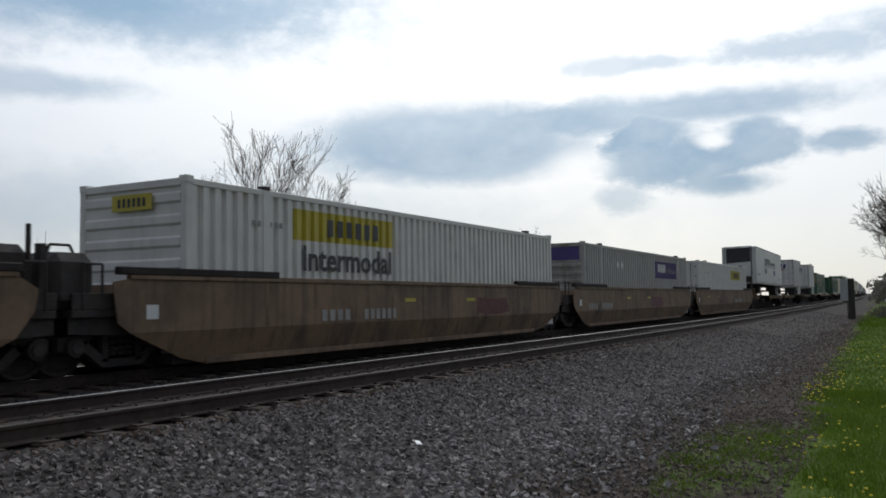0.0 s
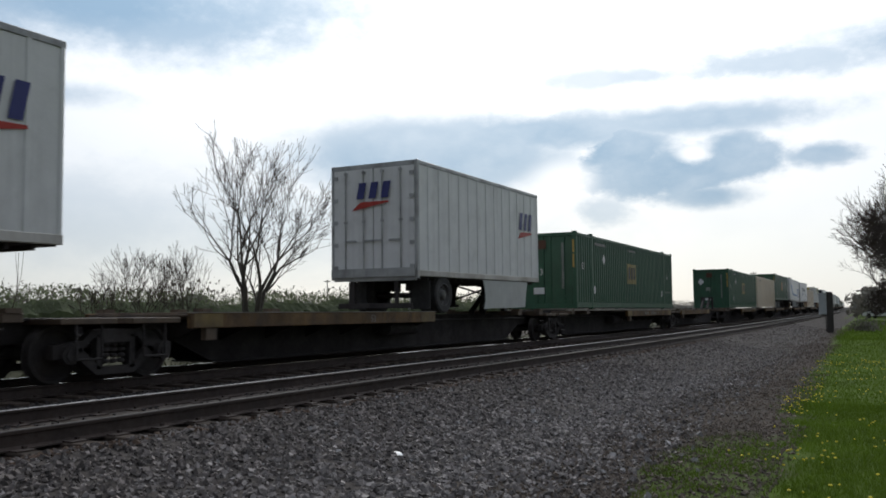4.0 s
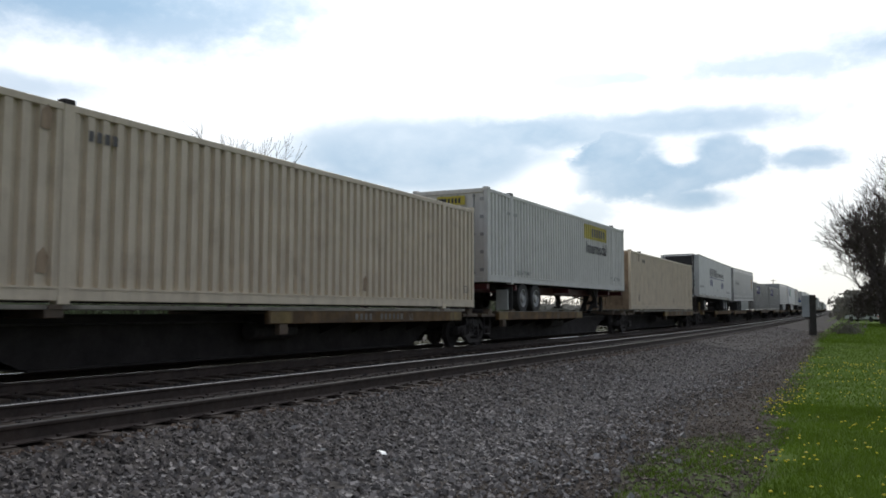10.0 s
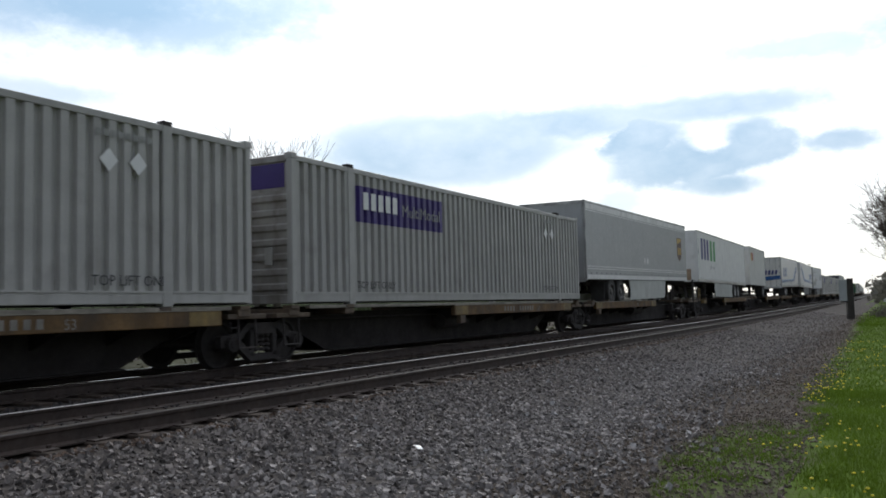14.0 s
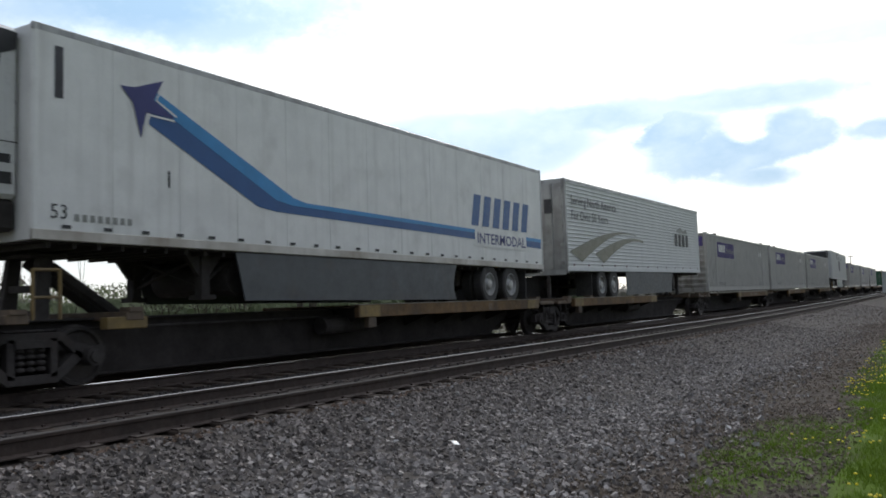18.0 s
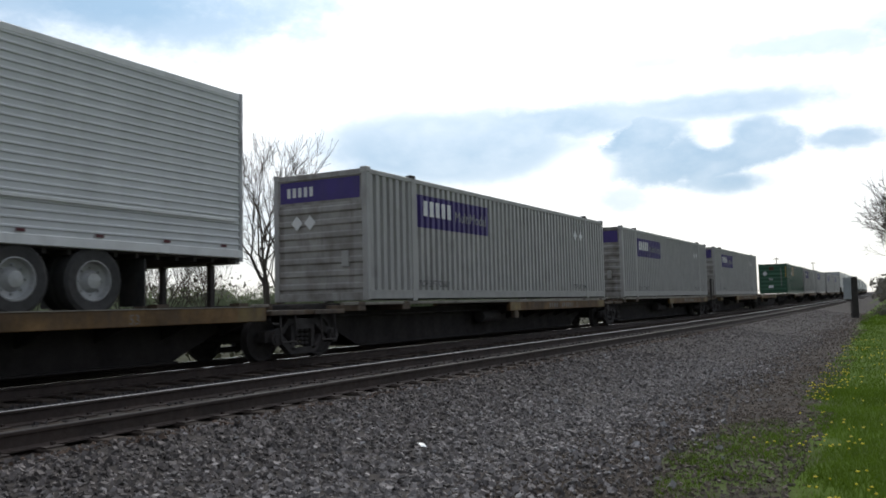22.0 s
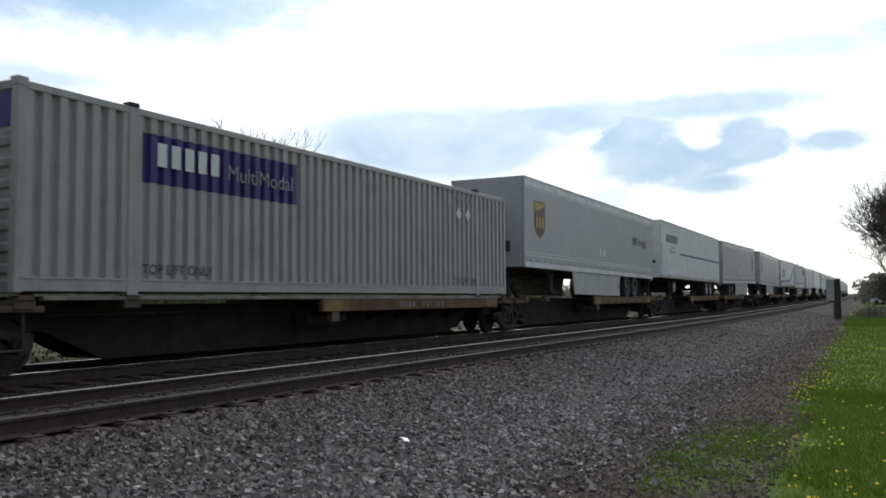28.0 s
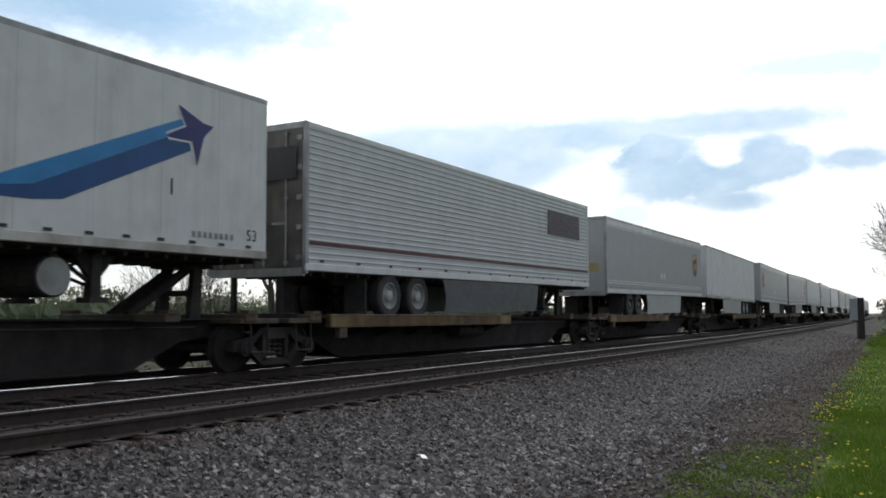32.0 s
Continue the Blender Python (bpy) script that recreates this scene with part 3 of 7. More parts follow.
def parcel_container(worn, y0=None, gems=None):
    c = container("tall grey corrugated container with a violet name panel" + (", streaked with grime" if worn else ""), GREY, "panel", "grey containers with violet panels", GREYEND)
    hl = LENGTH / 2
    y0 = -hl + 2.15 if y0 is None else -hl + y0
    decal(c, y0, y0 + 3.9, 1.74, 2.53, PURPLE, "name_panel", "violet name panel")
    bars("name_mark", 5, OUT, y0 + 0.25, 2.02, 1.50, 0.38, PLACARD, c, label="white blocks for a name", gap=0.34)
    lettering("lettering", "MultiModal", OUT, y0 + 1.9, 1.99, 0.28, PALEGREY, c, width=1.8, label="faint pale lettering")
    sheet("end_name_panel", rect(-1.12, 1.10, 2.26, 2.74), -hl + 0.033, PURPLE, c, "violet name panel on the end", 0)
    bars("end_name_mark", 5, -0.95, -hl + 0.029, 2.38, 0.8, 0.22, PLACARD, c, face=0)
    for y in gems or (4.95, 5.50):
        diamond(c, y, 2.17, 0.17)
    lettering("lettering", "TOP LIFT ONLY", OUT, y0 + 0.02, 0.30, 0.16, CHARCOAL, c, width=1.55)
    lettering("lettering", "TOP LIFT ONLY", OUT, 4.65, 0.30, 0.16, CHARCOAL, c, width=1.55)
    bars("number_mark", 8, OUT, 4.7, 2.52, 1.1, 0.10, PALEGREY, c)
    for x in (-0.62, -0.25):
        sheet("placard_holder", [(x - 0.16, 1.78), (x, 1.61), (x + 0.16, 1.78), (x, 1.95)], -hl - 0.004, PLACARD, c, face=0)
    part("document_box", Shape().box(0.62, 0.80, -hl - 0.02, -hl + 0.03, 0.75, 1.1, 0.01), GREY, c)
    return c


def green_container(nose="doors", square=7.1, low=1.1, gem=3.5, badge=None):
    c = container("dark green corrugated container with an amber name square", GREEN, nose, "green containers", depth=0.060)
    hl = LENGTH / 2
    ya = -hl + square
    decal(c, ya, ya + 1.55, low, low + 0.90, badge or FADED, "name_square", "amber name square")
    bars("name_mark", 3, OUT, ya + 0.15, low + 0.2, 1.25, 0.55, NAVY if badge else CHARCOAL, c)
    diamond(c, -hl + gem, 2.0, 0.21)
    for y in (-hl + 0.6, hl - 1.5):
        lettering("lettering", "53", OUT, y, 1.50, 0.26, PLACARD, c)
    bars("number_mark", 9, OUT, -hl + 2.3, 2.52, 1.5, 0.12, PALEGREY, c)
    bars("painted_mark", 7, OUT, -hl + 7.2, 2.55, 1.4, 0.09, PALEGREY, c)
    lettering("lettering", "TOP LIFT ONLY", OUT, hl - 1.95, 0.75, 0.13, PALEGREY, c, width=1.3)
    for y in (-hl + 2.15, hl - 2.6):
        sheet("sticker", rect(y, y + 0.2, 0.58, 0.88), OUT, PLACARD, c)
    e = -hl - 0.014
    sheet("placard_holder", [(-0.95, 1.95), (-0.72, 1.70), (-0.49, 1.95), (-0.72, 2.22)], e, PLACARD, c, face=0)
    lettering("lettering", "53", -0.35, e, 1.28, 0.24, PLACARD, c, face=0)
    sheet("sticker", rect(-0.42, 0.02, 0.55, 0.80), e, PLACARD, c, face=0)
    sheet("reflector", rect(1.16, 1.23, 1.55, 2.05), e, ORANGE, c, face=0)
    sheet("reflector", rect(1.16, 1.23, 2.12, 2.6), e, ORANGE, c, face=0)
    sheet("faded_badge", rect(-0.32, 0.10, 2.28, 2.62), e, BROWN, c, face=0)
    bars("number_mark", 10, 0.72, e, 0.75, 0.10, 1.75, PALEGREY, c, face=0)
    return c


def tan_container(rusty=True):
    c = container("tan corrugated container" + (" with rust-streaked end doors" if rusty else ", plain and weathered"), TAN, "doors", "tan containers", TANRUST if rusty else TAN)
    hl = LENGTH / 2
    bars("painted_mark", 4, OUT, -hl + 2.3, 2.40, 0.6, 0.16, DARKRIM, c)
    for y, z in ((1.95, 0.36), (-hl + 1.5, 0.42), (-hl + 1.5, 2.45)):
        sheet("worn_patch", [(y, z), (y + 0.16, z - 0.02), (y + 0.2, z + 0.22), (y + 0.12, z + 0.36), (y + 0.02, z + 0.25)], OUT, TANRUST, c, "rust-brown scuffed patch")
    lettering("lettering", "53", OUT, hl - 0.75, 0.42, 0.2, CHARCOAL, c)
    return c


def haulier_container(nose, logo_y, z=2.02, word=True, long=3.6):
    c = container("white corrugated container with a yellow name panel", OFFWHITE, nose, "white containers with yellow panels", depth=0.066)
    hl = LENGTH / 2
    decal(c, logo_y, logo_y + long, z, z + 0.60, SIGNYELLOW, "name_panel", "yellow name panel")
    bars("name_mark", 6, OUT, logo_y + 0.95, z + 0.12, 2.0, 0.34, CHARCOAL, c)
    if word:
        lettering("lettering", "Intermodal", OUT, logo_y + 0.18, z - 0.58, 0.48, CHARCOAL, c, width=long - 0.4, label="bold dark lettering", bold=0.022)
    lettering("lettering", "TOP LIFT ONLY", OUT, hl - 2.35, 0.45, 0.14, CHARCOAL, c, width=1.5)
    lettering("lettering", "TOP LIFT ONLY", OUT, -hl + 2.35, 0.30, 0.14, CHARCOAL, c, width=1.3)
    bars("painted_mark", 6, OUT, -hl + 1.55, 2.2, 0.9, 0.1, PALEGREY, c)
    e = -hl - 0.006
    sheet("end_name_panel", rect(-0.42, 0.55, 2.40, 2.68), e - 0.03, SIGNYELLOW, c, face=0)
    bars("end_name_mark", 6, -0.30, e - 0.034, 2.46, 0.72, 0.15, CHARCOAL, c, face=0)
    return c

# ---- road trailers: z = 0 where the tyres stand ----
BOX, TALL = 0.947, 2.93


def tyre_mesh():
    return recalc(Shape().lathe((0, 0, 0), [(-0.13, 0.30), (-0.14, 0.44), (-0.11, 0.49), (0.11, 0.49), (0.14, 0.44), (0.13, 0.30)], 28).mesh("tyre", RUBBER))


def rim_mesh(material):
    sh = Shape().lathe((0, 0, 0), [(0.125, 0.305), (0.13, 0.285), (0.05, 0.26), (0.03, 0.17), (0.09, 0.13), (0.13, 0.11), (0.14, 0.0)], 24)
    for i in range(8):
        a = i * math.pi / 4
        sh.rod((0.03, 0.20 * math.cos(a), 0.20 * math.sin(a)), (0.07, 0.20 * math.cos(a), 0.20 * math.sin(a)), 0.018, n=6)
    return recalc(sh.mesh("rim", material))


TYRE_ME, RIM_ME, DARKRIM_ME = tyre_mesh(), rim_mesh(RIM), rim_mesh(DARKRIM)


def wheel_pair(parent, y, z, rim, side):
    w = part("wheel", TYRE_ME, None, parent)
    w.location = (side * 1.12, y, z)
    if side < 0:
        w.rotation_euler = (0, 0, math.pi)
    part("rim", rim, None, w)
    v = part("wheel", TYRE_ME, None, parent)
    v.location = (side * 0.80, y, z)


def running_gear(t, along, rim, d, slide=0.0):
    """Tandem axles, springs, mud flaps and the rear bumper. along(u): the y of a distance u from the nose; slide: how far back the axles are set."""
    def at(u):
        return along(u + slide if 10 < u < 15 else u)

    for u in (11.85, 13.08):
        y = at(u)
        part("axle", Shape().rod((-0.95, y, 0.49), (0.95, y, 0.49), 0.07, n=10), STEEL, t)
        for s in (-1, 1):
            wheel_pair(t, y, 0.49, rim, s)
    sh = Shape()
    for s in (-1, 1):
        sh.box(s * 0.48, s * 0.60, at(10.9), at(14.3), 0.72, 0.92, 0.01)
        for u in (11.3, 12.45, 13.6):
            sh.box(s * 0.46, s * 0.62, at(u) - 0.12, at(u) + 0.12, 0.45, 0.75, 0.02)
    part("suspension", sh, STEEL, t)
    for s in (-1, 1):
        part("mud_flap", Shape().box(s * 0.68, s * 1.24, at(14.0), at(14.03), 0.12, 0.85), RUBBER, t)
    sh = Shape().box(-1.1, 1.1, at(16.05), at(16.13), 0.02, 0.12, 0.01)
    for s in (-1, 1):
        sh.box(s * 0.55, s * 0.65, at(16.02), at(16.12), 0.1, 0.92)
    part("rear_bumper", sh, STEEL, t)


def landing_gear(t, at, u=3.35):
    for s in (-1, 1):
        leg = part("landing_leg", Shape().box(s * 0.76, s * 0.94, at(u) - 0.09, at(u) + 0.09, 0.22, BOX, 0.01).box(s * 0.70, s * 1.0, at(u) - 0.16, at(u) + 0.16, 0.15, 0.23), STEEL, t)
        part("leg_gusset", Shape().plate([(at(u) - 0.44, BOX), (at(u) + 0.44, BOX), (at(u) + 0.10, BOX - 0.42), (at(u) - 0.10, BOX - 0.42)], s * 0.80, s * 0.90), STEEL, leg)
        part("leg_brace", Shape().rod((s * 0.85, at(u), 0.42), (s * 0.85, at(u + 0.85), BOX), 0.035, n=6), STEEL, leg)
    part("cross_brace", Shape().rod((-0.8, at(u), 0.38), (0.8, at(u), 0.86), 0.03, n=6).rod((0.8, at(u), 0.38), (-0.8, at(u), 0.86), 0.03, n=6), STEEL, t)


def reflectors(t, n=13, z=BOX + 0.17, half=0.13):
    sh = Shape()
    hl = LENGTH / 2
    for i in range(n):
        y = -hl + 0.5 + i * (LENGTH - 1.0) / (n - 1)
        sh.add([(OUT + 0.008, y - half, z), (OUT + 0.008, y + half, z), (OUT + 0.008, y + half, z + 0.05), (OUT + 0.008, y - half, z + 0.05)], [(0, 1, 2, 3)])
    ob = new("reflective_tape", sh.mesh("reflective_tape", MAROON if n < 20 else CHARCOAL))
    ob.parent = t
    tagged(ob, kind="stuff")


def side_panels(t, style, paint, length):
    hl, z0, z1 = length / 2, BOX + 0.14, BOX + TALL - 0.10
    for s in (-1, 1):
        sh = Shape()
        if style == "ribbed":               # level ribs
            n, prof = 22, []
            for i in range(n):
                a, h = z0 + (z1 - z0) * i / n, (z1 - z0) / n
                prof += [(a, 0.016), (a + h * 0.62, 0.016), (a + h * 0.72, 0.0), (a + h * 0.90, 0.0)]
            prof.append((z1, 0.012))
            sh.add([(s * (HALF - d), y, z) for z, d in prof for y in (-hl + 0.06, hl - 0.06)], [(2 * i, 2 * i + 1, 2 * i + 3, 2 * i + 2) for i in range(len(prof) - 1)])
        else:                               # upright posts, or smooth plates with fine seams
            posts = style == "posts"
            n = 1 if style == "smooth" else round(length / (0.61 if posts else 1.22))
            prof = [(-hl + 0.06, 0.018 if posts else 0.002)]
            for i in range(1, n):
                y = -hl + i * length / n
                prof += [(y - 0.045, 0.018), (y - 0.03, 0.0), (y + 0.03, 0.0), (y + 0.045, 0.018)] if posts else [(y - 0.010, 0.002), (y - 0.003, 0.009), (y + 0.003, 0.009), (y + 0.010, 0.002)]
            prof.append((hl - 0.06, 0.018 if posts else 0.002))
            k = len(prof)
            v = [(s * (HALF - d), y, z) for z in (z0, z1) for y, d in prof] + [(s * (HALF - 0.05), y, z) for z in (z0, z1) for y in (-hl + 0.06, hl - 0.06)]
            f = [(i, i + 1, k + i + 1, k + i) for i in range(k - 1)]
            f += [(2 * k, 2 * k + 2, 2 * k + 3, 2 * k + 1), (0, k, 2 * k + 2, 2 * k), (k - 1, 2 * k - 1, 2 * k + 3, 2 * k + 1), tuple(range(k)) + (2 * k + 1, 2 * k), tuple(range(k, 2 * k)) + (2 * k + 3, 2 * k + 2)]
            sh.add(v, f)
        part("side_wall", sh, paint, t)


def trailer(label, paint, d=1, style="plate", length=LENGTH, rim=None, reefer=False, skirt=None, band=False, door_paint=None, tank=False, group="road trailers on the train",
            rail_paint=None, guard=False, slide=0.0):
    """A road trailer; d = 1 with its nose towards -y, d = -1 with its doors towards -y."""
    t = thing("semi_trailer", label, "trailer", group)
    hl = length / 2
    rim = rim or RIM_ME
    short = length < 12

    def at(u):
        return d * (-hl + u)

    def gear_at(u):
        return at(u - 7.0 if short else u)

    z0, z1 = BOX, BOX + TALL
    side_panels(t, style, paint, length)
    rp = rail_paint or paint
    for s in (-1, 1):
        part("top_rail", Shape().box(s * (HALF - 0.06), s * HALF, -hl, hl, z1 - 0.11, z1, 0.012), BAND if not rail_paint else rp, t)
        part("bottom_rail", Shape().box(s * (HALF - 0.06), s * (HALF + 0.004), -hl, hl, z0, z0 + 0.15, 0.012), DIRTYRAIL if paint is WHITE else rp, t)
        part("nose_post", Shape().box(s * (HALF - 0.10), s * HALF, at(0), at(0.11), z0, z1, 0.03), rp, t)
        part("door_post", Shape().box(s * (HALF - 0.09), s * (HALF + 0.003), at(length), at(length - 0.10), z0 - 0.06, z1 + 0.01, 0.012), BAND, t)
        if band:
            part("top_band", Shape().box(s * (HALF - 0.02), s * (HALF + 0.003), -hl + 0.1, hl - 0.1, z1 - 0.30, z1 - 0.10), PALEBAND, t)
            part("band_line", Shape().box(s * (HALF - 0.02), s * (HALF + 0.003), -hl + 0.1, hl - 0.1, z1 - 0.37, z1 - 0.335), PALEBAND, t)
            part("low_band", Shape().box(s * (HALF - 0.02), s * (HALF + 0.006), -hl + 0.1, hl - 0.1, z0 + 0.004, z0 + 0.17), PALEBAND, t)
            for dz in (0.37, 0.46):
                part("rub_line", Shape().box(s * (HALF - 0.02), s * (HALF + 0.008), -hl + 0.1, hl - 0.1, z0 + dz, z0 + dz + 0.035, 0.008), PALEBAND, t)
    part("roof", Shape().box(-HALF + 0.05, HALF - 0.05, -hl + 0.05, hl - 0.05, z1 - 0.03, z1 - 0.005), BAND, t)
    part("front_wall", Shape().box(-HALF + 0.10, HALF - 0.10, at(0.02), at(0.10), z0, z1 - 0.02, 0.01), paint, t)
    part("floor", Shape().box(-HALF + 0.08, HALF - 0.08, -hl + 0.05, hl - 0.05, z0 - 0.02, z0 + 0.06), STEEL, t)
    sh = Shape()
    for i in range(int(length / 0.4)):
        y = -hl + 0.3 + i * 0.4
        sh.box(-HALF + 0.1, HALF - 0.1, y - 0.03, y + 0.03, z0 - 0.09, z0 - 0.02)
    tagged(part("underframe", sh, STEEL, t), kind="stuff")
    out = d
    if band:
        part("roll_door", Shape().box(-HALF + 0.10, HALF - 0.10, at(length) - out * 0.01, at(length) - out * 0.05, z0 + 0.06, z1 - 0.12, 0.01), paint, t)
    else:
        doors(t, at(length) - out * 0.0, z0 + 0.06, z1 - 0.12, door_paint or paint, out, half=HALF - 0.09)
    part("door_header", Shape().box(-HALF + 0.09, HALF - 0.09, at(length), at(length - 0.06), z1 - 0.12, z1), BAND, t)
    part("door_sill", Shape().box(-HALF + 0.09, HALF - 0.09, at(length), at(length - 0.10), z0 - 0.10, z0 + 0.06), BAND, t)
    if short:
        y = at(length - 1.5)
        part("axle", Shape().rod((-0.95, y, 0.49), (0.95, y, 0.49), 0.07, n=10), STEEL, t)
        for s in (-1, 1):
            wheel_pair(t, y, 0.49, rim, s)
            part("mud_flap", Shape().box(s * 0.68, s * 1.24, y + d * 0.75, y + d * 0.78, 0.12, 0.85), RUBBER, t)
        part("suspension", Shape().box(-0.6, -0.48, y - 0.7, y + 0.7, 0.6, 0.92).box(0.48, 0.6, y - 0.7, y + 0.7, 0.6, 0.92), STEEL, t)
        part("rear_bumper", Shape().box(-1.1, 1.1, at(length - 0.02), at(length - 0.1), 0.15, 0.28, 0.01).box(-0.7, -0.6, at(length - 0.02), at(length - 0.1), 0.2, 0.9).box(0.6, 0.7, at(length - 0.02), at(length - 0.1), 0.2, 0.9), STEEL, t)
        landing_gear(t, at, 2.2)
    else:
        running_gear(t, at, rim, d, slide)
        landing_gear(t, at)
    if skirt:
        a, b = (1.0, 4.4) if short else (3.7, 11.1) if reefer and skirt is DARKSKIRT else (4.6, 10.7)
        ya, yb = at(a), at(b)
        for s in (-1, 1):
            part("side_skirt", Shape().plate([(ya, z0 - 0.02), (yb, z0 - 0.02), (yb - d * 0.10, 0.75), (yb - d * 0.17, 0.5), (yb - d * 0.16, 0.30), (yb - d * 0.06, 0.10), (ya + d * 0.22, 0.12)], s * (HALF - 0.05), s * (HALF - 0.02)), skirt, t)
    if reefer:
        cool = part("cooling_unit", Shape().box(-1.0, 1.0, at(-0.42), at(0.0), z0 + 0.55, z1 - 0.05, 0.06), UNIT, t, "white cooling unit with a black grille")
        part("grille", Shape().add([(-0.90, at(-0.426), z1 - 0.14), (0.92, at(-0.426), z1 - 0.10), (0.92, at(-0.426), z0 + 1.72), (-0.90, at(-0.426), z0 + 1.60),
                                    (-0.90, at(-0.405), z1 - 0.14), (0.92, at(-0.405), z1 - 0.10), (0.92, at(-0.405), z0 + 1.72), (-0.90, at(-0.405), z0 + 1.60)],
                                   [(0, 1, 2, 3), (4, 7, 6, 5), (0, 4, 5, 1), (1, 5, 6, 2), (2, 6, 7, 3), (3, 7, 4, 0)]), BLACK, cool)
        part("grille_side", Shape().plate([(at(-0.418), z1 - 0.11), (at(-0.03), z1 - 0.13), (at(-0.05), z1 - 0.36), (at(-0.27), z1 - 0.46), (at(-0.36), z0 + 1.66), (at(-0.418), z0 + 1.66)], 0.985, 1.012), BLACK, cool)
        part("panel_seam", Shape().box(0.985, 1.004, at(-0.40), at(-0.02), z0 + 1.30, z0 + 1.315), STEEL, cool)
        for x in (-0.3, 0.35):
            part("vent", Shape().box(x - 0.09, x + 0.09, at(-0.44), at(-0.405), z0 + 0.72, z0 + 0.86), BLACK, cool)
        part("control_window", Shape().box(0.997, 1.008, at(-0.30), at(-0.12), z0 + 1.02, z0 + 1.14), BLACK, cool)
        part("control_window", Shape().box(0.997, 1.008, at(-0.34), at(-0.10), z0 + 0.74, z0 + 0.90), BLACK, cool)
        part("belly_shroud", Shape().box(-0.95, 0.95, at(-0.36), at(0.0), z0 + 0.12, z0 + 0.55, 0.05), STEEL, cool)
        if guard:
            sh = Shape().tube([(-1.02, at(-0.47), z0 + 0.42), (-1.02, at(-0.47), z1 - 0.10), (-0.98, at(-0.47), z1 - 0.04), (0.92, at(-0.47), z1 - 0.01), (1.02, at(-0.05), z1 - 0.03)], 0.026)
            sh.tube([(0.98, at(-0.46), z0 + 0.50), (0.98, at(-0.46), z1 - 0.04)], 0.034).tube([(-1.02, at(-0.47), z0 + 0.42), (-0.95, at(-0.3), z0 + 0.42)], 0.026)
            tagged(part("guard_rail", sh, BLACK, cool), "bent black guard rail")
    if tank or reefer:
        part("fuel_tank", Shape().rod((-0.95, at(4.1), 0.52), (0.95, at(4.1), 0.52), 0.30, n=20), STEEL, t, "cylindrical tank under the frame")
        part("tank_end", Shape().rod((0.95, at(4.1), 0.52), (0.99, at(4.1), 0.52), 0.27, n=20), STEEL if skirt is DARKSKIRT else RIM, t)
    if band:
        reflectors(t, 26, BOX + 0.20, 0.06)
    elif not short:
        reflectors(t, 24 if style == "plate" else 13, BOX + 0.17, 0.07)
    return t


def zz(v):
    return BOX + v


def shield(t, u, z, top=SIGNYELLOW):
    """A brown shield with a gold upper field and plain pale blocks."""
    y, w, h = -LENGTH / 2 + u, 0.98, 1.22
    pts = [(0, h), (w, h), (w, h * 0.42)] + [(w / 2 + w / 2 * math.cos(a), h * 0.42 * (1 - math.sin(a))) for a in [math.pi * k / 12 * 0.5 for k in range(1, 6)]]
    pts += [(w / 2, 0)] + [(w / 2 - w / 2 * math.cos(a), h * 0.42 * (1 - math.sin(a))) for a in [math.pi * k / 12 * 0.5 for k in range(5, 0, -1)]] + [(0, h * 0.42)]
    sheet("shield", [(y + a, zz(z) + b) for a, b in pts], OUT, BROWN, t, "brown shield badge")
    arc = [(0.05, h * 0.97), (w - 0.05, h * 0.97), (w - 0.05, h * 0.90)] + [(0.05 + (w - 0.1) * (1 - k / 6), h * (0.90 - 0.16 * math.sin(k / 6 * math.pi / 2))) for k in range(1, 7)]
    sheet("shield_field", [(y + a, zz(z) + b) for a, b in arc], OUT + 0.004, GOLD, t)
    bars("shield_mark", 3, OUT + 0.004, y + 0.12, zz(z) + 0.36, 0.78, 0.36, GOLD, t)


def discs(t, y, z, r=0.26):
    for k in (0, 0.66):
        sheet("disc", [(y + k + r * math.cos(a), z + r * math.sin(a)) for a in [2 * math.pi * i / 28 for i in range(28)]], OUT, NAVY, t, "navy disc")


def shipper_trailer(d, reefer):
    t = trailer("white smooth-sided refrigerated trailer with navy discs" if reefer else "white smooth-sided trailer with navy discs and stained doors", WHITE, d, reefer=reefer,
                guard=reefer, door_paint=GRIMYDOOR, tank=True, rim=None if reefer else DARKRIM_ME, slide=0.18 if reefer else 0.0, group="white trailers with navy discs")
    y = -LENGTH / 2
    bars("name_mark", 8, OUT, y + 4.55, zz(1.62), 3.45, 0.56, CHARCOAL, t, slant=0.18, label="dark blocks for a name")
    bars("name_mark", 12, OUT, y + 8.15, zz(1.66), 3.4, 0.30, CHARCOAL, t, gap=0.35)
    sheet("underline", rect(y + 4.45, y + 11.6, zz(1.50), zz(1.55)), OUT, NAVY, t)
    discs(t, y + (4.98 if reefer else 5.22), zz(1.13))
    discs(t, y + 10.45, zz(1.08))
    lettering("lettering", "53'", OUT, y + 8.1, zz(0.55), 0.22, PALEGREY, t)
    bars("address_mark", 14, OUT, y + (13.0 if d > 0 else 0.5), zz(0.56), 2.4, 0.12, PALEGREY, t, gap=0.45)
    bars("number_mark", 10, OUT, y + (0.35 if d > 0 else 13.4), zz(0.68), 1.5, 0.14, PALEGREY, t, gap=0.3)
    return t


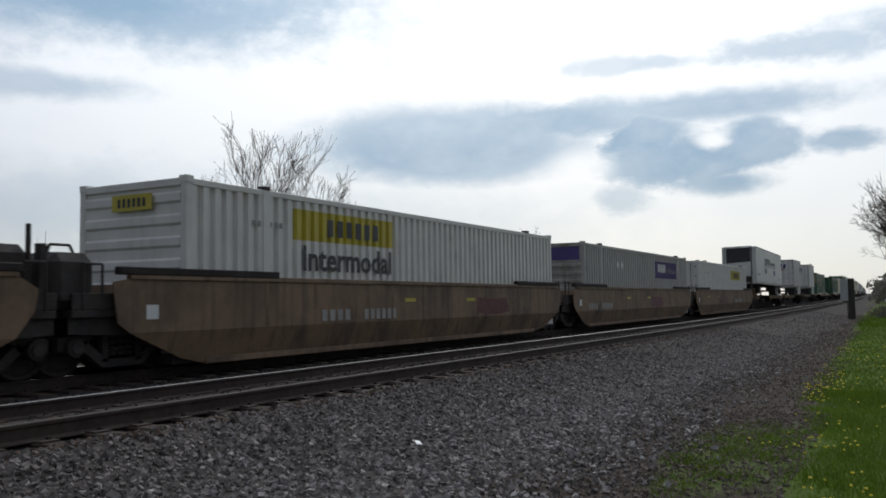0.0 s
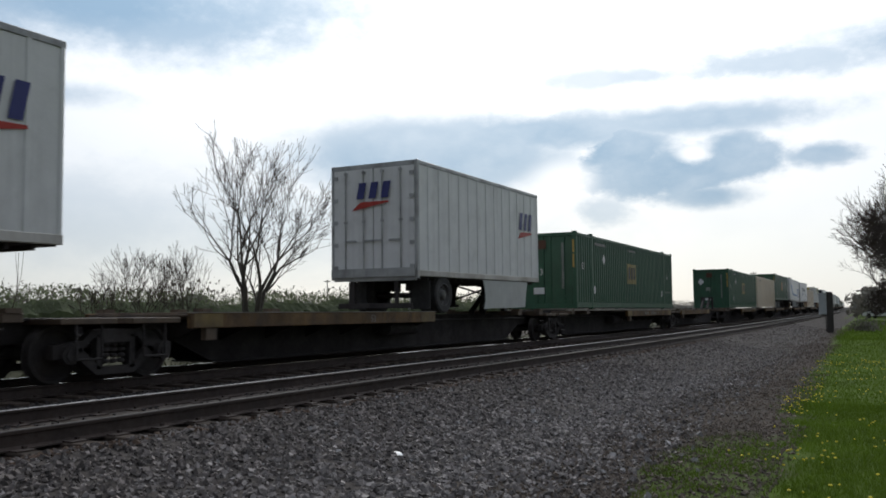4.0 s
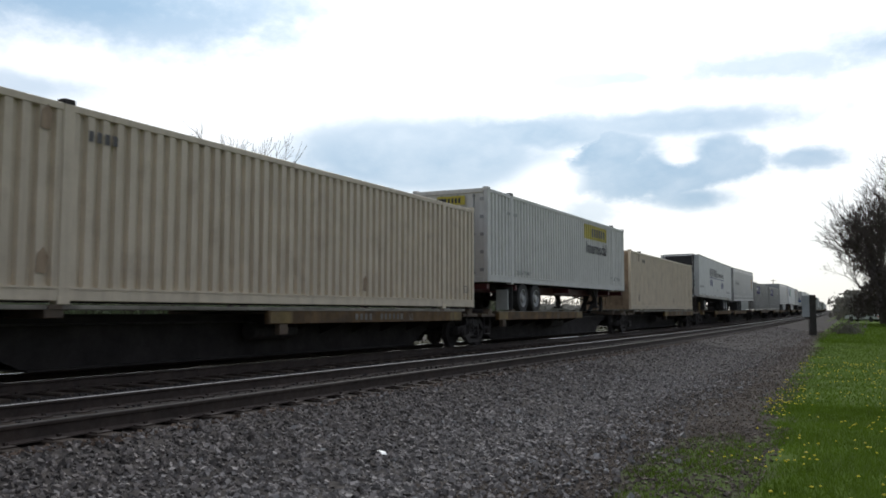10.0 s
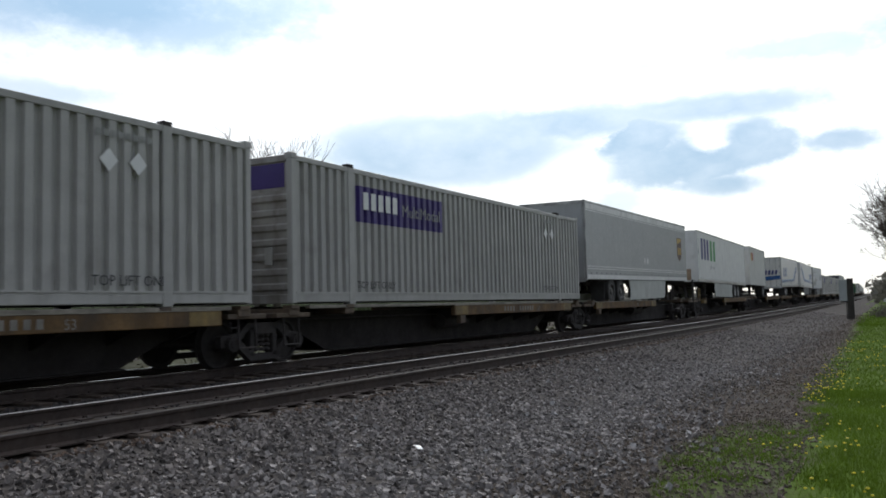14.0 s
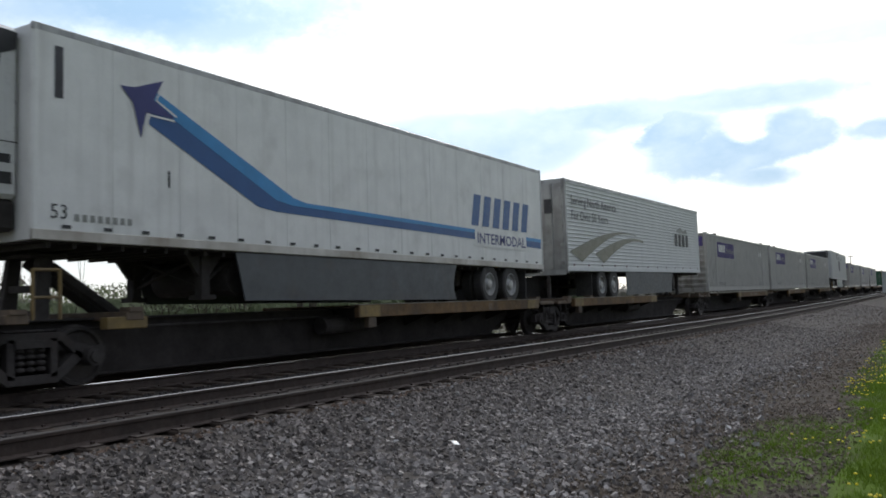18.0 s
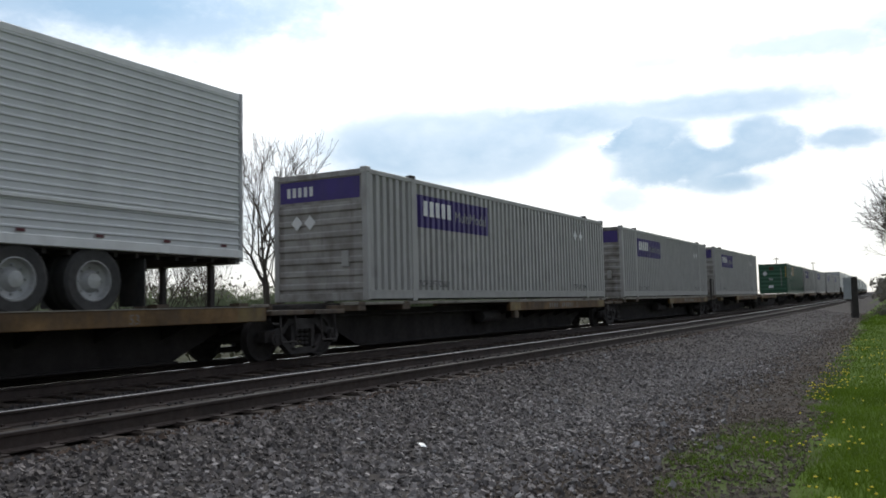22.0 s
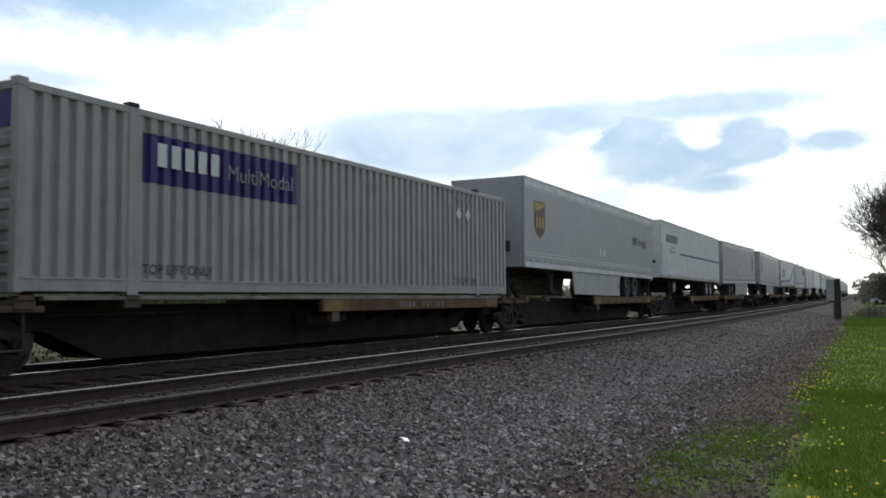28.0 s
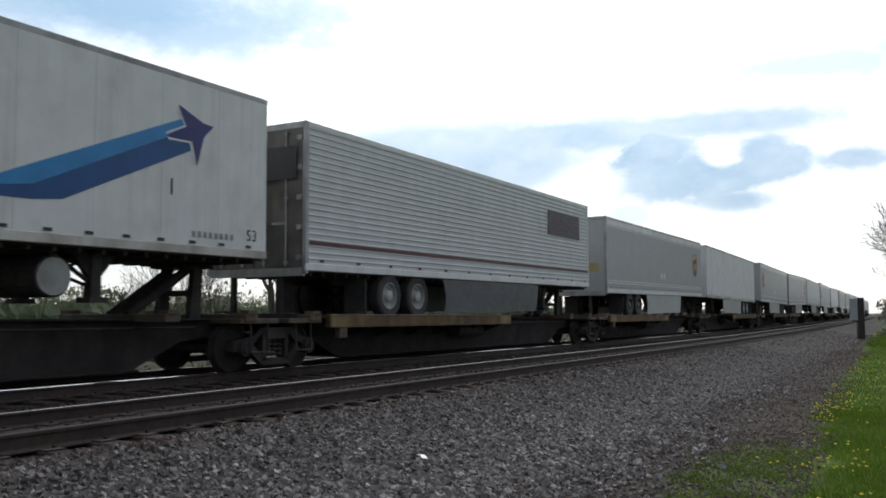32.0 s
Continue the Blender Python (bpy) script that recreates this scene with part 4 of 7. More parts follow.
def bent_stripe(t, pts, w, material, name, label="", off=0.0):
    """A painted band along a line of (y, z) points."""
    top, low = [], []
    for i, (a, b) in enumerate(pts):
        p, q = pts[max(0, i - 1)], pts[min(len(pts) - 1, i + 1)]
        n = Vector((-(q[1] - p[1]), q[0] - p[0])).normalized() * w / 2
        top.append((a + n.x, b + n.y))
        low.append((a - n.x, b - n.y))
    sh = Shape()
    k = len(pts)
    sh.add([(OUT + off, a, b) for a, b in top + low], [(i, k + i, k + i + 1, i + 1) for i in range(k - 1)])
    ob = new(name, sh.mesh(name, material))
    ob.parent = t
    return tagged(ob, label)


def stripe_trailer(d, reefer):
    """White trailer with a blue band that bends up to a swallow-tailed point at its nose end."""
    t = trailer("white trailer with a bent blue stripe ending in a swallow-tailed point", WHITE, d, reefer=reefer, tank=not reefer, door_paint=OFFWHITE, skirt=DARKSKIRT if reefer else None, slide=1.0 if reefer else 0.0,
                group="white trailers with a blue stripe")
    y, m = -LENGTH / 2, d

    def Y(u):                              # u counted from the doors' end
        return -m * (-LENGTH / 2 + u)

    drop = 0.0 if reefer else -0.17
    top = [(16.0, 0.88), (10.5, 0.93), (5.5, 0.98), (5.16, 1.04), (2.05, 2.36)]
    low = [(16.0, 0.60), (10.5, 0.69), (4.7, 0.75), (4.23, 0.80), (1.87, 1.86)]
    mid = [((a + c) / 2, b + (e - b) * 0.35) for (a, b), (c, e) in zip(top, low)]
    for name, p, q, mat in (("stripe", top, low, BLUE), ("stripe_highlight", top, mid, LIGHTBLUE)):
        sh, k = Shape(), len(p)
        off = 0.003 if mat is LIGHTBLUE else 0.0
        sh.add([(OUT + off, Y(LENGTH - u), zz(v) + drop) for u, v in p + q], [(i, k + i, k + i + 1, i + 1) for i in range(k - 1)])
        ob = new(name, sh.mesh(name, mat))
        ob.parent = t
        tagged(ob, "bent blue stripe" if mat is BLUE else "")
    bird = [(1.38, 2.34), (1.62, 2.36), (2.16, 2.57), (1.98, 2.24), (2.40, 2.02), (1.95, 2.02), (1.84, 2.02), (1.74, 1.62), (1.60, 2.12)]
    sheet("arrow_point", [(Y(LENGTH - u), zz(v) + drop) for u, v in bird], OUT + 0.007, NAVY, t, "dark blue swallow-tailed point")
    for edge in ([(2.18, 2.50), (2.02, 2.24), (2.42, 2.05)], [(2.38, 1.98), (1.90, 1.99), (1.80, 1.66)]):
        bent_stripe(t, [(Y(LENGTH - u), zz(v) + drop) for u, v in edge], 0.035, PLACARD, "arrow_outline", "thin white outline", 0.009)
    wy = y + (1.45 if d < 0 else 11.75)
    if reefer:
        bars("name_mark", 6, OUT, wy, zz(1.02), 3.4, 0.80, BLUE, t, slant=0.22, label="blue slanted blocks for a name", gap=0.34)
        sheet("panel", rect(y + 12.0, y + 15.0, zz(0.50), zz(0.96)), OUT + 0.008, WHITE, t)
        lettering("lettering", "INTERMODAL", OUT + 0.012, y + 12.1, zz(0.58), 0.27, NAVY, t, width=2.8, label="navy lettering", bold=0.012)
    else:
        bars("name_mark", 6, OUT, wy, zz(1.05), 3.3, 0.86, BLUE, t, slant=0.30, label="blue slanted blocks for a name", gap=0.34)
        for u in (8.05, 8.6):
            sheet("placard_holder", [(y + u - 0.2, zz(0.44)), (y + u, zz(0.20)), (y + u + 0.2, zz(0.44)), (y + u, zz(0.68))], OUT + 0.012, BAND, t)
    lettering("lettering", "53", OUT, y + (15.6 if d < 0 else 0.25), zz(0.30), 0.20, CHARCOAL, t)
    bars("number_mark", 8, OUT, y + (14.3 if d < 0 else 0.6), zz(0.28), 1.0, 0.10, PALEGREY, t)
    sheet("vent", rect(Y(13.88) - 0.02, Y(13.88) + 0.02, zz(0.92), zz(1.18)), OUT, CHARCOAL, t)
    if d > 0:
        bars("side_number_mark", 1, OUT, y + 0.32, zz(1.95), 0.13, 0.72, CHARCOAL, t, gap=0.0)
    if d < 0:
        e = -LENGTH / 2 - 0.065
        sheet("door_stripe", [(-1.15, zz(0.62)), (1.2, zz(0.80)), (1.2, zz(1.15)), (-1.15, zz(1.0))], e, BLUE, t, face=0)
        bars("door_name_mark", 6, -0.95, e, zz(1.25), 1.9, 0.42, NAVY, t, face=0, slant=0.2)
    return t


def van_trailer(d, freight, badge, patch=True):
    """Grey parcel trailer with a pale skirt."""
    t = trailer("smooth grey van trailer with a brown shield badge and pale skirts", VANGREY, d, "smooth", rim=DARKRIM_ME, skirt=SKIRT, band=True, group="grey van trailers")
    y = -LENGTH / 2
    if badge is not None:
        shield(t, badge, 0.98)
    for u in (7.95, 8.42):
        sheet("placard_smudge", [(y + u + 0.13 * math.cos(a), zz(0.86) + 0.15 * math.sin(a)) for a in [2 * math.pi * i / 16 for i in range(16)]], OUT, PALEBAND, t, "pale round placard")
    if freight is not None:
        bars("name_mark", 3, OUT, y + freight, zz(1.45), 0.80, 0.36, CHARCOAL, t, gap=0.34)
        lettering("lettering", "Freight", OUT, y + freight + 0.92, zz(1.45), 0.34, CHARCOAL, t, width=1.45, bold=0.024)
    if d < 0 and patch:
        sheet("sticker", rect(0.55, 1.0, zz(0.82), zz(1.14)), -LENGTH / 2 - 0.004, FADED, t, "faded yellow sticker", 0)
    if d > 0:
        part("junction_box", Shape().box(0.45, 0.80, -LENGTH / 2 - 0.05, -LENGTH / 2 + 0.05, zz(0.5), zz(0.85), 0.02), BLACK, t)
        sheet("sticker", rect(-0.75, -0.40, zz(0.5), zz(0.85)), -LENGTH / 2 + 0.015, PALEGREY, t, face=0)
    return t


def parcel_trailer():
    t = trailer("white smooth trailer with violet and green name blocks", WHITE, 1, skirt=SKIRT, group="white parcel trailers")
    y = -LENGTH / 2
    bars("name_mark", 3, OUT, y + 0.75, zz(1.30), 2.45, 1.22, NAVY, t, label="dark violet blocks for a name", gap=0.34)
    bars("name_mark", 2, OUT, y + 3.30, zz(1.30), 1.9, 1.22, LETTERGREEN, t, label="green blocks for a name", gap=0.34)
    lettering("lettering", "Ground", OUT, y + 3.4, zz(0.82), 0.22, PALEGREY, t, width=1.4)
    e = -LENGTH / 2 + 0.012
    bars("end_name_mark", 3, -0.85, e, zz(2.15), 0.72, 0.38, NAVY, t, face=0)
    bars("end_name_mark", 2, -0.08, e, zz(2.15), 0.55, 0.38, LETTERGREEN, t, face=0)
    for x in (0.05, 0.52):
        part("vent_box", Shape().box(x, x + 0.36, e - 0.05, e + 0.02, zz(0.1), zz(0.72), 0.01), TANRUST, t)
    sheet("vent", rect(y - 0.0 + 0.16, y + 0.21, zz(1.55), zz(2.6)), OUT, CHARCOAL, t)
    return t


def pup_trailer(d, kind):
    L = 8.3
    if kind == "panel":
        t = trailer("short white trailer with upright side posts and a blue name", WHITE, d, "posts", L, skirt=SKIRT, rim=DARKRIM_ME, group="short trailers")
        e = -L / 2 - 0.06
        bars("door_name_mark", 3, -0.55, e, zz(2.02), 1.1, 0.42, NAVY, t, face=0, slant=0.2, label="navy blocks for a name")
        sheet("door_swoosh", [(-0.62, zz(1.72)), (0.5, zz(1.90)), (0.5, zz(1.94)), (-0.35, zz(1.94))], e, RED, t, "red swoosh", 0)
        bars("side_name_mark", 3, OUT, L / 2 - 1.75, zz(1.65), 1.15, 0.55, NAVY, t, slant=0.2)
        sheet("side_swoosh", [(L / 2 - 1.8, zz(1.35)), (L / 2 - 0.6, zz(1.55)), (L / 2 - 0.6, zz(1.6)), (L / 2 - 1.5, zz(1.58))], OUT, RED, t)
        part("door_rub_rail", Shape().box(-1.25, 1.25, e - 0.02, e + 0.02, zz(0.0), zz(0.22)), BAND, t, "dirty rear sill")
    else:
        t = trailer("short white trailer with a red and orange square badge", OFFWHITE, d, "posts", L, group="short trailers")
        sheet("badge", rect(-L / 2 + 0.55, -L / 2 + 1.75, zz(1.85), zz(2.48)), OUT, RED, t, "red badge")
        sheet("badge_field", [(-L / 2 + 0.55, zz(1.85)), (-L / 2 + 1.3, zz(1.85)), (-L / 2 + 0.95, zz(2.48)), (-L / 2 + 0.55, zz(2.48))], OUT + 0.003, ORANGE, t)
        part("vent_box", Shape().box(0.2, 0.75, -L / 2 - 0.05, -L / 2 + 0.02, zz(0.1), zz(0.6), 0.01), STEEL, t)
    return t


def ribbed_trailer():
    """Silver trailer with level ribs, khaki curves and a dark name."""
    t = trailer("silver trailer with level ribs and khaki curves", SILVER, -1, "ribbed", skirt=DARKSKIRT, door_paint=BAND, group="ribbed trailers")
    y = -LENGTH / 2
    lettering("lettering", "Serving North America", OUT, y + 0.45, zz(2.14), 0.30, CHARCOAL, t, width=4.2)
    lettering("lettering", "For Over 50 Years", OUT, y + 0.45, zz(1.66), 0.30, CHARCOAL, t, width=3.3)
    for dy, dz, k in ((0.2, 0.0, 1.0), (2.4, -0.02, 0.8)):
        up = [(y + dy + 6.6 * k * i / 14, zz(0.62 + dz + 0.82 * math.sin(math.pi * 0.62 * i / 14) * k)) for i in range(15)]
        low = [(y + dy + (1.0 + 5.6 * i / 14) * k, zz(0.30 + dz + 1.1 * math.sin(math.pi * 0.60 * i / 14) * k)) for i in range(15)]
        sh = Shape()
        sh.add([(OUT, a, b) for a, b in up + low], [(i, 15 + i, 16 + i, i + 1) for i in range(14)])
        ob = new("curve_band", sh.mesh("curve_band", OLIVE))
        ob.parent = t
        tagged(ob, "khaki curved band")
    bars("name_mark", 4, OUT, y + 12.0, zz(1.15), 2.3, 0.52, CHARCOAL, t, label="dark blocks for a name", gap=0.34)
    sheet("crest", [(y + 12.4, zz(1.85)), (y + 13.0, zz(2.0)), (y + 13.5, zz(1.85)), (y + 14.0, zz(1.95)), (y + 14.1, zz(1.75)), (y + 12.5, zz(1.76))], OUT, PALEGREY, t)
    bars("door_name_mark", 4, -0.8, -LENGTH / 2 - 0.06, zz(1.85), 1.75, 0.45, CHARCOAL, t, face=0)
    return t


def crest_trailer():
    t = trailer("white ribbed refrigerated trailer with a dark crest", SILVER, 1, "ribbed", reefer=True, skirt=SKIRT, guard=True, group="ribbed trailers", rail_paint=WHITE)
    y = -LENGTH / 2
    sheet("name_field", [(y + 5.1, zz(2.15)), (y + 5.2, zz(2.72)), (y + 6.9, zz(2.72)), (y + 6.95, zz(2.12)), (y + 5.3, zz(2.2))], OUT, CHARCOAL, t, "dark name field")
    bars("name_mark", 5, OUT + 0.004, y + 5.3, zz(2.18), 1.6, 0.42, PLACARD, t)
    lettering("lettering", "INTERMODAL", OUT, y + 7.05, zz(2.12), 0.30, CHARCOAL, t, width=3.4)
    s = [(6.88, 1.9), (7.3, 2.0), (7.8, 2.05), (8.3, 2.0), (8.7, 1.9), (8.6, 1.25), (7.82, 0.82), (7.0, 1.25)]
    sheet("crest", [(y + a, zz(b)) for a, b in s], OUT, CHARCOAL, t, "dark shield crest")
    sheet("crest_bar", [(y + 7.25, zz(1.25)), (y + 7.42, zz(1.25)), (y + 7.75, zz(1.85)), (y + 7.58, zz(1.85))], OUT + 0.004, PALEGREY, t)
    bars("crest_mark", 1, OUT + 0.004, y + 7.85, zz(1.2), 0.55, 0.62, PALEGREY, t)
    part("rub_rail", Shape().box(HALF, HALF + 0.03, y + 0.2, -y - 0.2, zz(0.62), zz(0.68), 0.01), WHITE, t)
    bars("number_mark", 10, OUT, y + 0.03, zz(0.7), 0.09, 1.5, CHARCOAL, t)
    sheet("skirt_badge", [(y + 6.2 + 0.55 * math.cos(a), 0.56 + 0.13 * math.sin(a)) for a in [2 * math.pi * i / 20 for i in range(20)]], HALF - 0.015, LETTERGREEN, t)
    return t


def line_trailer():
    t = trailer("white plate trailer with a thin blue line", WHITE, 1, "plate", tank=True, group="white plate trailers")
    y = -LENGTH / 2
    bars("name_mark", 6, OUT, y + 1.0, zz(1.85), 2.7, 0.42, CHARCOAL, t, slant=0.15, label="navy blocks for a name", gap=0.34)
    lettering("lettering", "SINCE 1957", OUT, y + 2.2, zz(1.55), 0.13, PALEGREY, t, slant=0.2)
    bars("address_mark", 10, OUT, y + 1.7, zz(1.34), 1.6, 0.11, PALEGREY, t)
    sheet("line", rect(y + 4.2, -y - 0.05, zz(1.30), zz(1.40)), OUT, NAVY, t, "thin blue line")
    lettering("lettering", "53", OUT, y + 0.35, zz(0.35), 0.18, CHARCOAL, t)
    for k in range(5):
        bars("number_mark", 1, OUT - 0.002, y + 0.025, zz(0.62 + 0.23 * k), 0.085, 0.17, CHARCOAL, t, gap=0.0)
    part("air_fitting", Shape().box(0.55, 0.80, y - 0.05, y + 0.03, zz(0.30), zz(0.62), 0.02), BLACK, t)
    part("air_fitting", Shape().box(0.85, 1.0, y - 0.04, y + 0.03, zz(0.72), zz(0.88), 0.02), BLACK, t)
    return t


def maroon_trailer():
    t = trailer("white ribbed trailer with a maroon line and plaque", SILVER, -1, "ribbed", skirt=DARKSKIRT, door_paint=DARKDOOR, group="ribbed trailers", rail_paint=WHITE)
    y = -LENGTH / 2
    sheet("line", rect(y + 0.1, -y - 0.1, zz(0.50), zz(0.58)), OUT, MAROON, t, "maroon line")
    sheet("plaque", rect(y + 12.3, y + 15.2, zz(1.62), zz(2.42)), OUT, CHARCOAL, t, "dark striped plaque")
    for i in range(4):
        sheet("plaque_stripe", rect(y + 12.4, y + 15.1, zz(1.72 + 0.17 * i), zz(1.76 + 0.17 * i)), OUT + 0.004, MAROON, t)
    sheet("door_plaque", rect(-1.1, 1.1, zz(1.8), zz(2.45)), -LENGTH / 2 - 0.06, CHARCOAL, t, face=0)
    return t


def plain_trailer(d, grey):
    if grey:
        return van_trailer(d, None, 14.1 if d < 0 else 0.85)
    return trailer("plain white smooth trailer", WHITE, d, "plate", skirt=SKIRT, group="white plate trailers")


def chassis(paint, d=-1):
    """A bare container chassis: two beams, tandem axles, legs; the container lies on it."""
    t = thing("container_chassis", "dark steel container chassis" if paint is STEEL else "dull red steel container chassis", "chassis", "container chassis")
    hl = LENGTH / 2

    def at(u):
        return d * (-hl + u)
    for s in (-1, 1):
        part("main_beam", Shape().box(s * 0.42, s * 0.56, -hl + 0.2, hl - 0.2, 0.68, 0.93, 0.01), paint, t)
    for u in (0.15, 2.4, 8.0, 13.6, 15.9):
        part("cross_beam", Shape().box(-1.2, 1.2, at(u) - 0.09, at(u) + 0.09, 0.74, 0.915, 0.01), paint, t)
    running_gear(t, at, RIM_ME, d)
    landing_gear(t, at)
    for s in (-1, 1):
        part("mud_guard", Shape().box(s * 0.85, s * 1.25, at(14.4), at(14.45), 0.1, 0.75), SKIRT, t)
    return t

# ---- rail vehicles: z = 0 at the rail heads ----


def rail_wheel_mesh():
    return recalc(Shape().lathe((0, 0, 0), [(-0.085, 0.0), (-0.085, 0.10), (-0.03, 0.14), (-0.03, 0.34), (-0.07, 0.37), (-0.07, 0.42), (0.045, 0.43), (0.045, 0.455), (0.07, 0.45), (0.07, 0.36),
                                             (0.02, 0.33), (0.02, 0.14), (0.085, 0.10), (0.085, 0.0)], 32).mesh("wheel", STEEL))


def frame_mesh():
    """The cast side frame of a freight truck: an arch with two windows, spring group and bearing ends."""
    sh = Shape()
    x0, x1 = -0.07, 0.07
    sh.plate([(-1.12, 0.36), (-1.12, 0.56), (-0.62, 0.62), (-0.45, 0.78), (0.45, 0.78), (0.62, 0.62), (1.12, 0.56), (1.12, 0.36), (0.70, 0.40), (0.42, 0.66), (-0.42, 0.66), (-0.70, 0.40)], x0, x1)
    sh.plate([(-0.80, 0.44), (-0.66, 0.52), (-0.30, 0.22), (0.30, 0.22), (0.66, 0.52), (0.80, 0.44), (0.36, 0.10), (-0.36, 0.10)], x0, x1)
    for s in (-1, 1):
        sh.box(x0, x1, s * 0.26, s * 0.36, 0.18, 0.70)
        sh.rod((-0.05, s * 0.89, 0.42), (0.17, s * 0.89, 0.42), 0.14, n=14)
        sh.rod((0.17, s * 0.89, 0.42), (0.20, s * 0.89, 0.42), 0.09, n=12)
    for y in (-0.15, 0.0, 0.15):
        for k in range(4):
            sh.lathe((0, y, 0.26 + 0.085 * k), [(0, 0.035), (0.02, 0.065), (0.05, 0.065), (0.07, 0.035)], 10, "z")
    sh.box(-0.10, 0.10, -0.26, 0.26, 0.58, 0.68)
    return recalc(sh.mesh("side_frame", STEEL))


RAILWHEEL_ME, FRAME_ME = rail_wheel_mesh(), frame_mesh()


def truck(parent, y):
    t = part("truck", Shape().box(-0.95, 0.95, -0.17, 0.17, 0.46, 0.70, 0.03).rod((0, 0, 0.7), (0, 0, 0.80), 0.2, n=16).box(-0.78, -0.66, -0.8, 0.8, 0.50, 0.56).box(0.66, 0.78, -0.8, 0.8, 0.50, 0.56), STEEL, parent)
    t.location = (0, y, 0)
    for s in (-1, 1):
        f = part("side_frame", FRAME_ME, None, t)
        f.location = (s * 0.99, 0, 0)
        if s < 0:
            f.rotation_euler = (0, 0, math.pi)
        for k in (-1, 1):
            w = part("wheel", RAILWHEEL_ME, None, t)
            w.location = (s * 0.7175, k * 0.89, 0.42)
            if s > 0:
                w.rotation_euler = (0, 0, math.pi)
    for k in (-1, 1):
        part("axle", Shape().rod((-1.0, k * 0.89, 0.42), (1.0, k * 0.89, 0.42), 0.08, n=12), STEEL, t)
    return t


def handbrake(parent, y, x=0.2):
    b = part("brake_stand", Shape().box(x - 0.55, x - 0.05, y - 0.16, y + 0.16, 0.90, 1.45, 0.03).box(x - 0.06, x + 0.02, y - 0.10, y + 0.10, 0.9, 1.6, 0.01), STEEL, parent)
    sh = Shape()
    n, r = 20, 0.26
    ring = [(x + 0.10, y + r * math.cos(2 * math.pi * i / n), 1.50 + r * math.sin(2 * math.pi * i / n)) for i in range(n + 1)]
    sh.tube(ring, 0.022)
    for i in range(6):
        a = 2 * math.pi * i / 6
        sh.rod((x + 0.10, y, 1.50), (x + 0.10, y + r * math.cos(a), 1.50 + r * math.sin(a)), 0.014, n=5)
    sh.rod((x - 0.06, y, 1.5), (x + 0.12, y, 1.5), 0.03, n=8)
    part("brake_wheel", sh, STEEL, b)


def coupler(parent, y, s):
    part("coupler", Shape().box(-0.09, 0.09, y, y + s * 0.75, 0.52, 0.70, 0.02).box(-0.17, 0.20, y + s * 0.55, y + s * 0.95, 0.47, 0.76, 0.05), STEEL, parent)
    part("air_hose", Shape().tube([(0.3, y, 0.6), (0.33, y + s * 0.35, 0.42), (0.3, y + s * 0.6, 0.30), (0.15, y + s * 0.85, 0.32)], 0.025), RUBBER, parent)


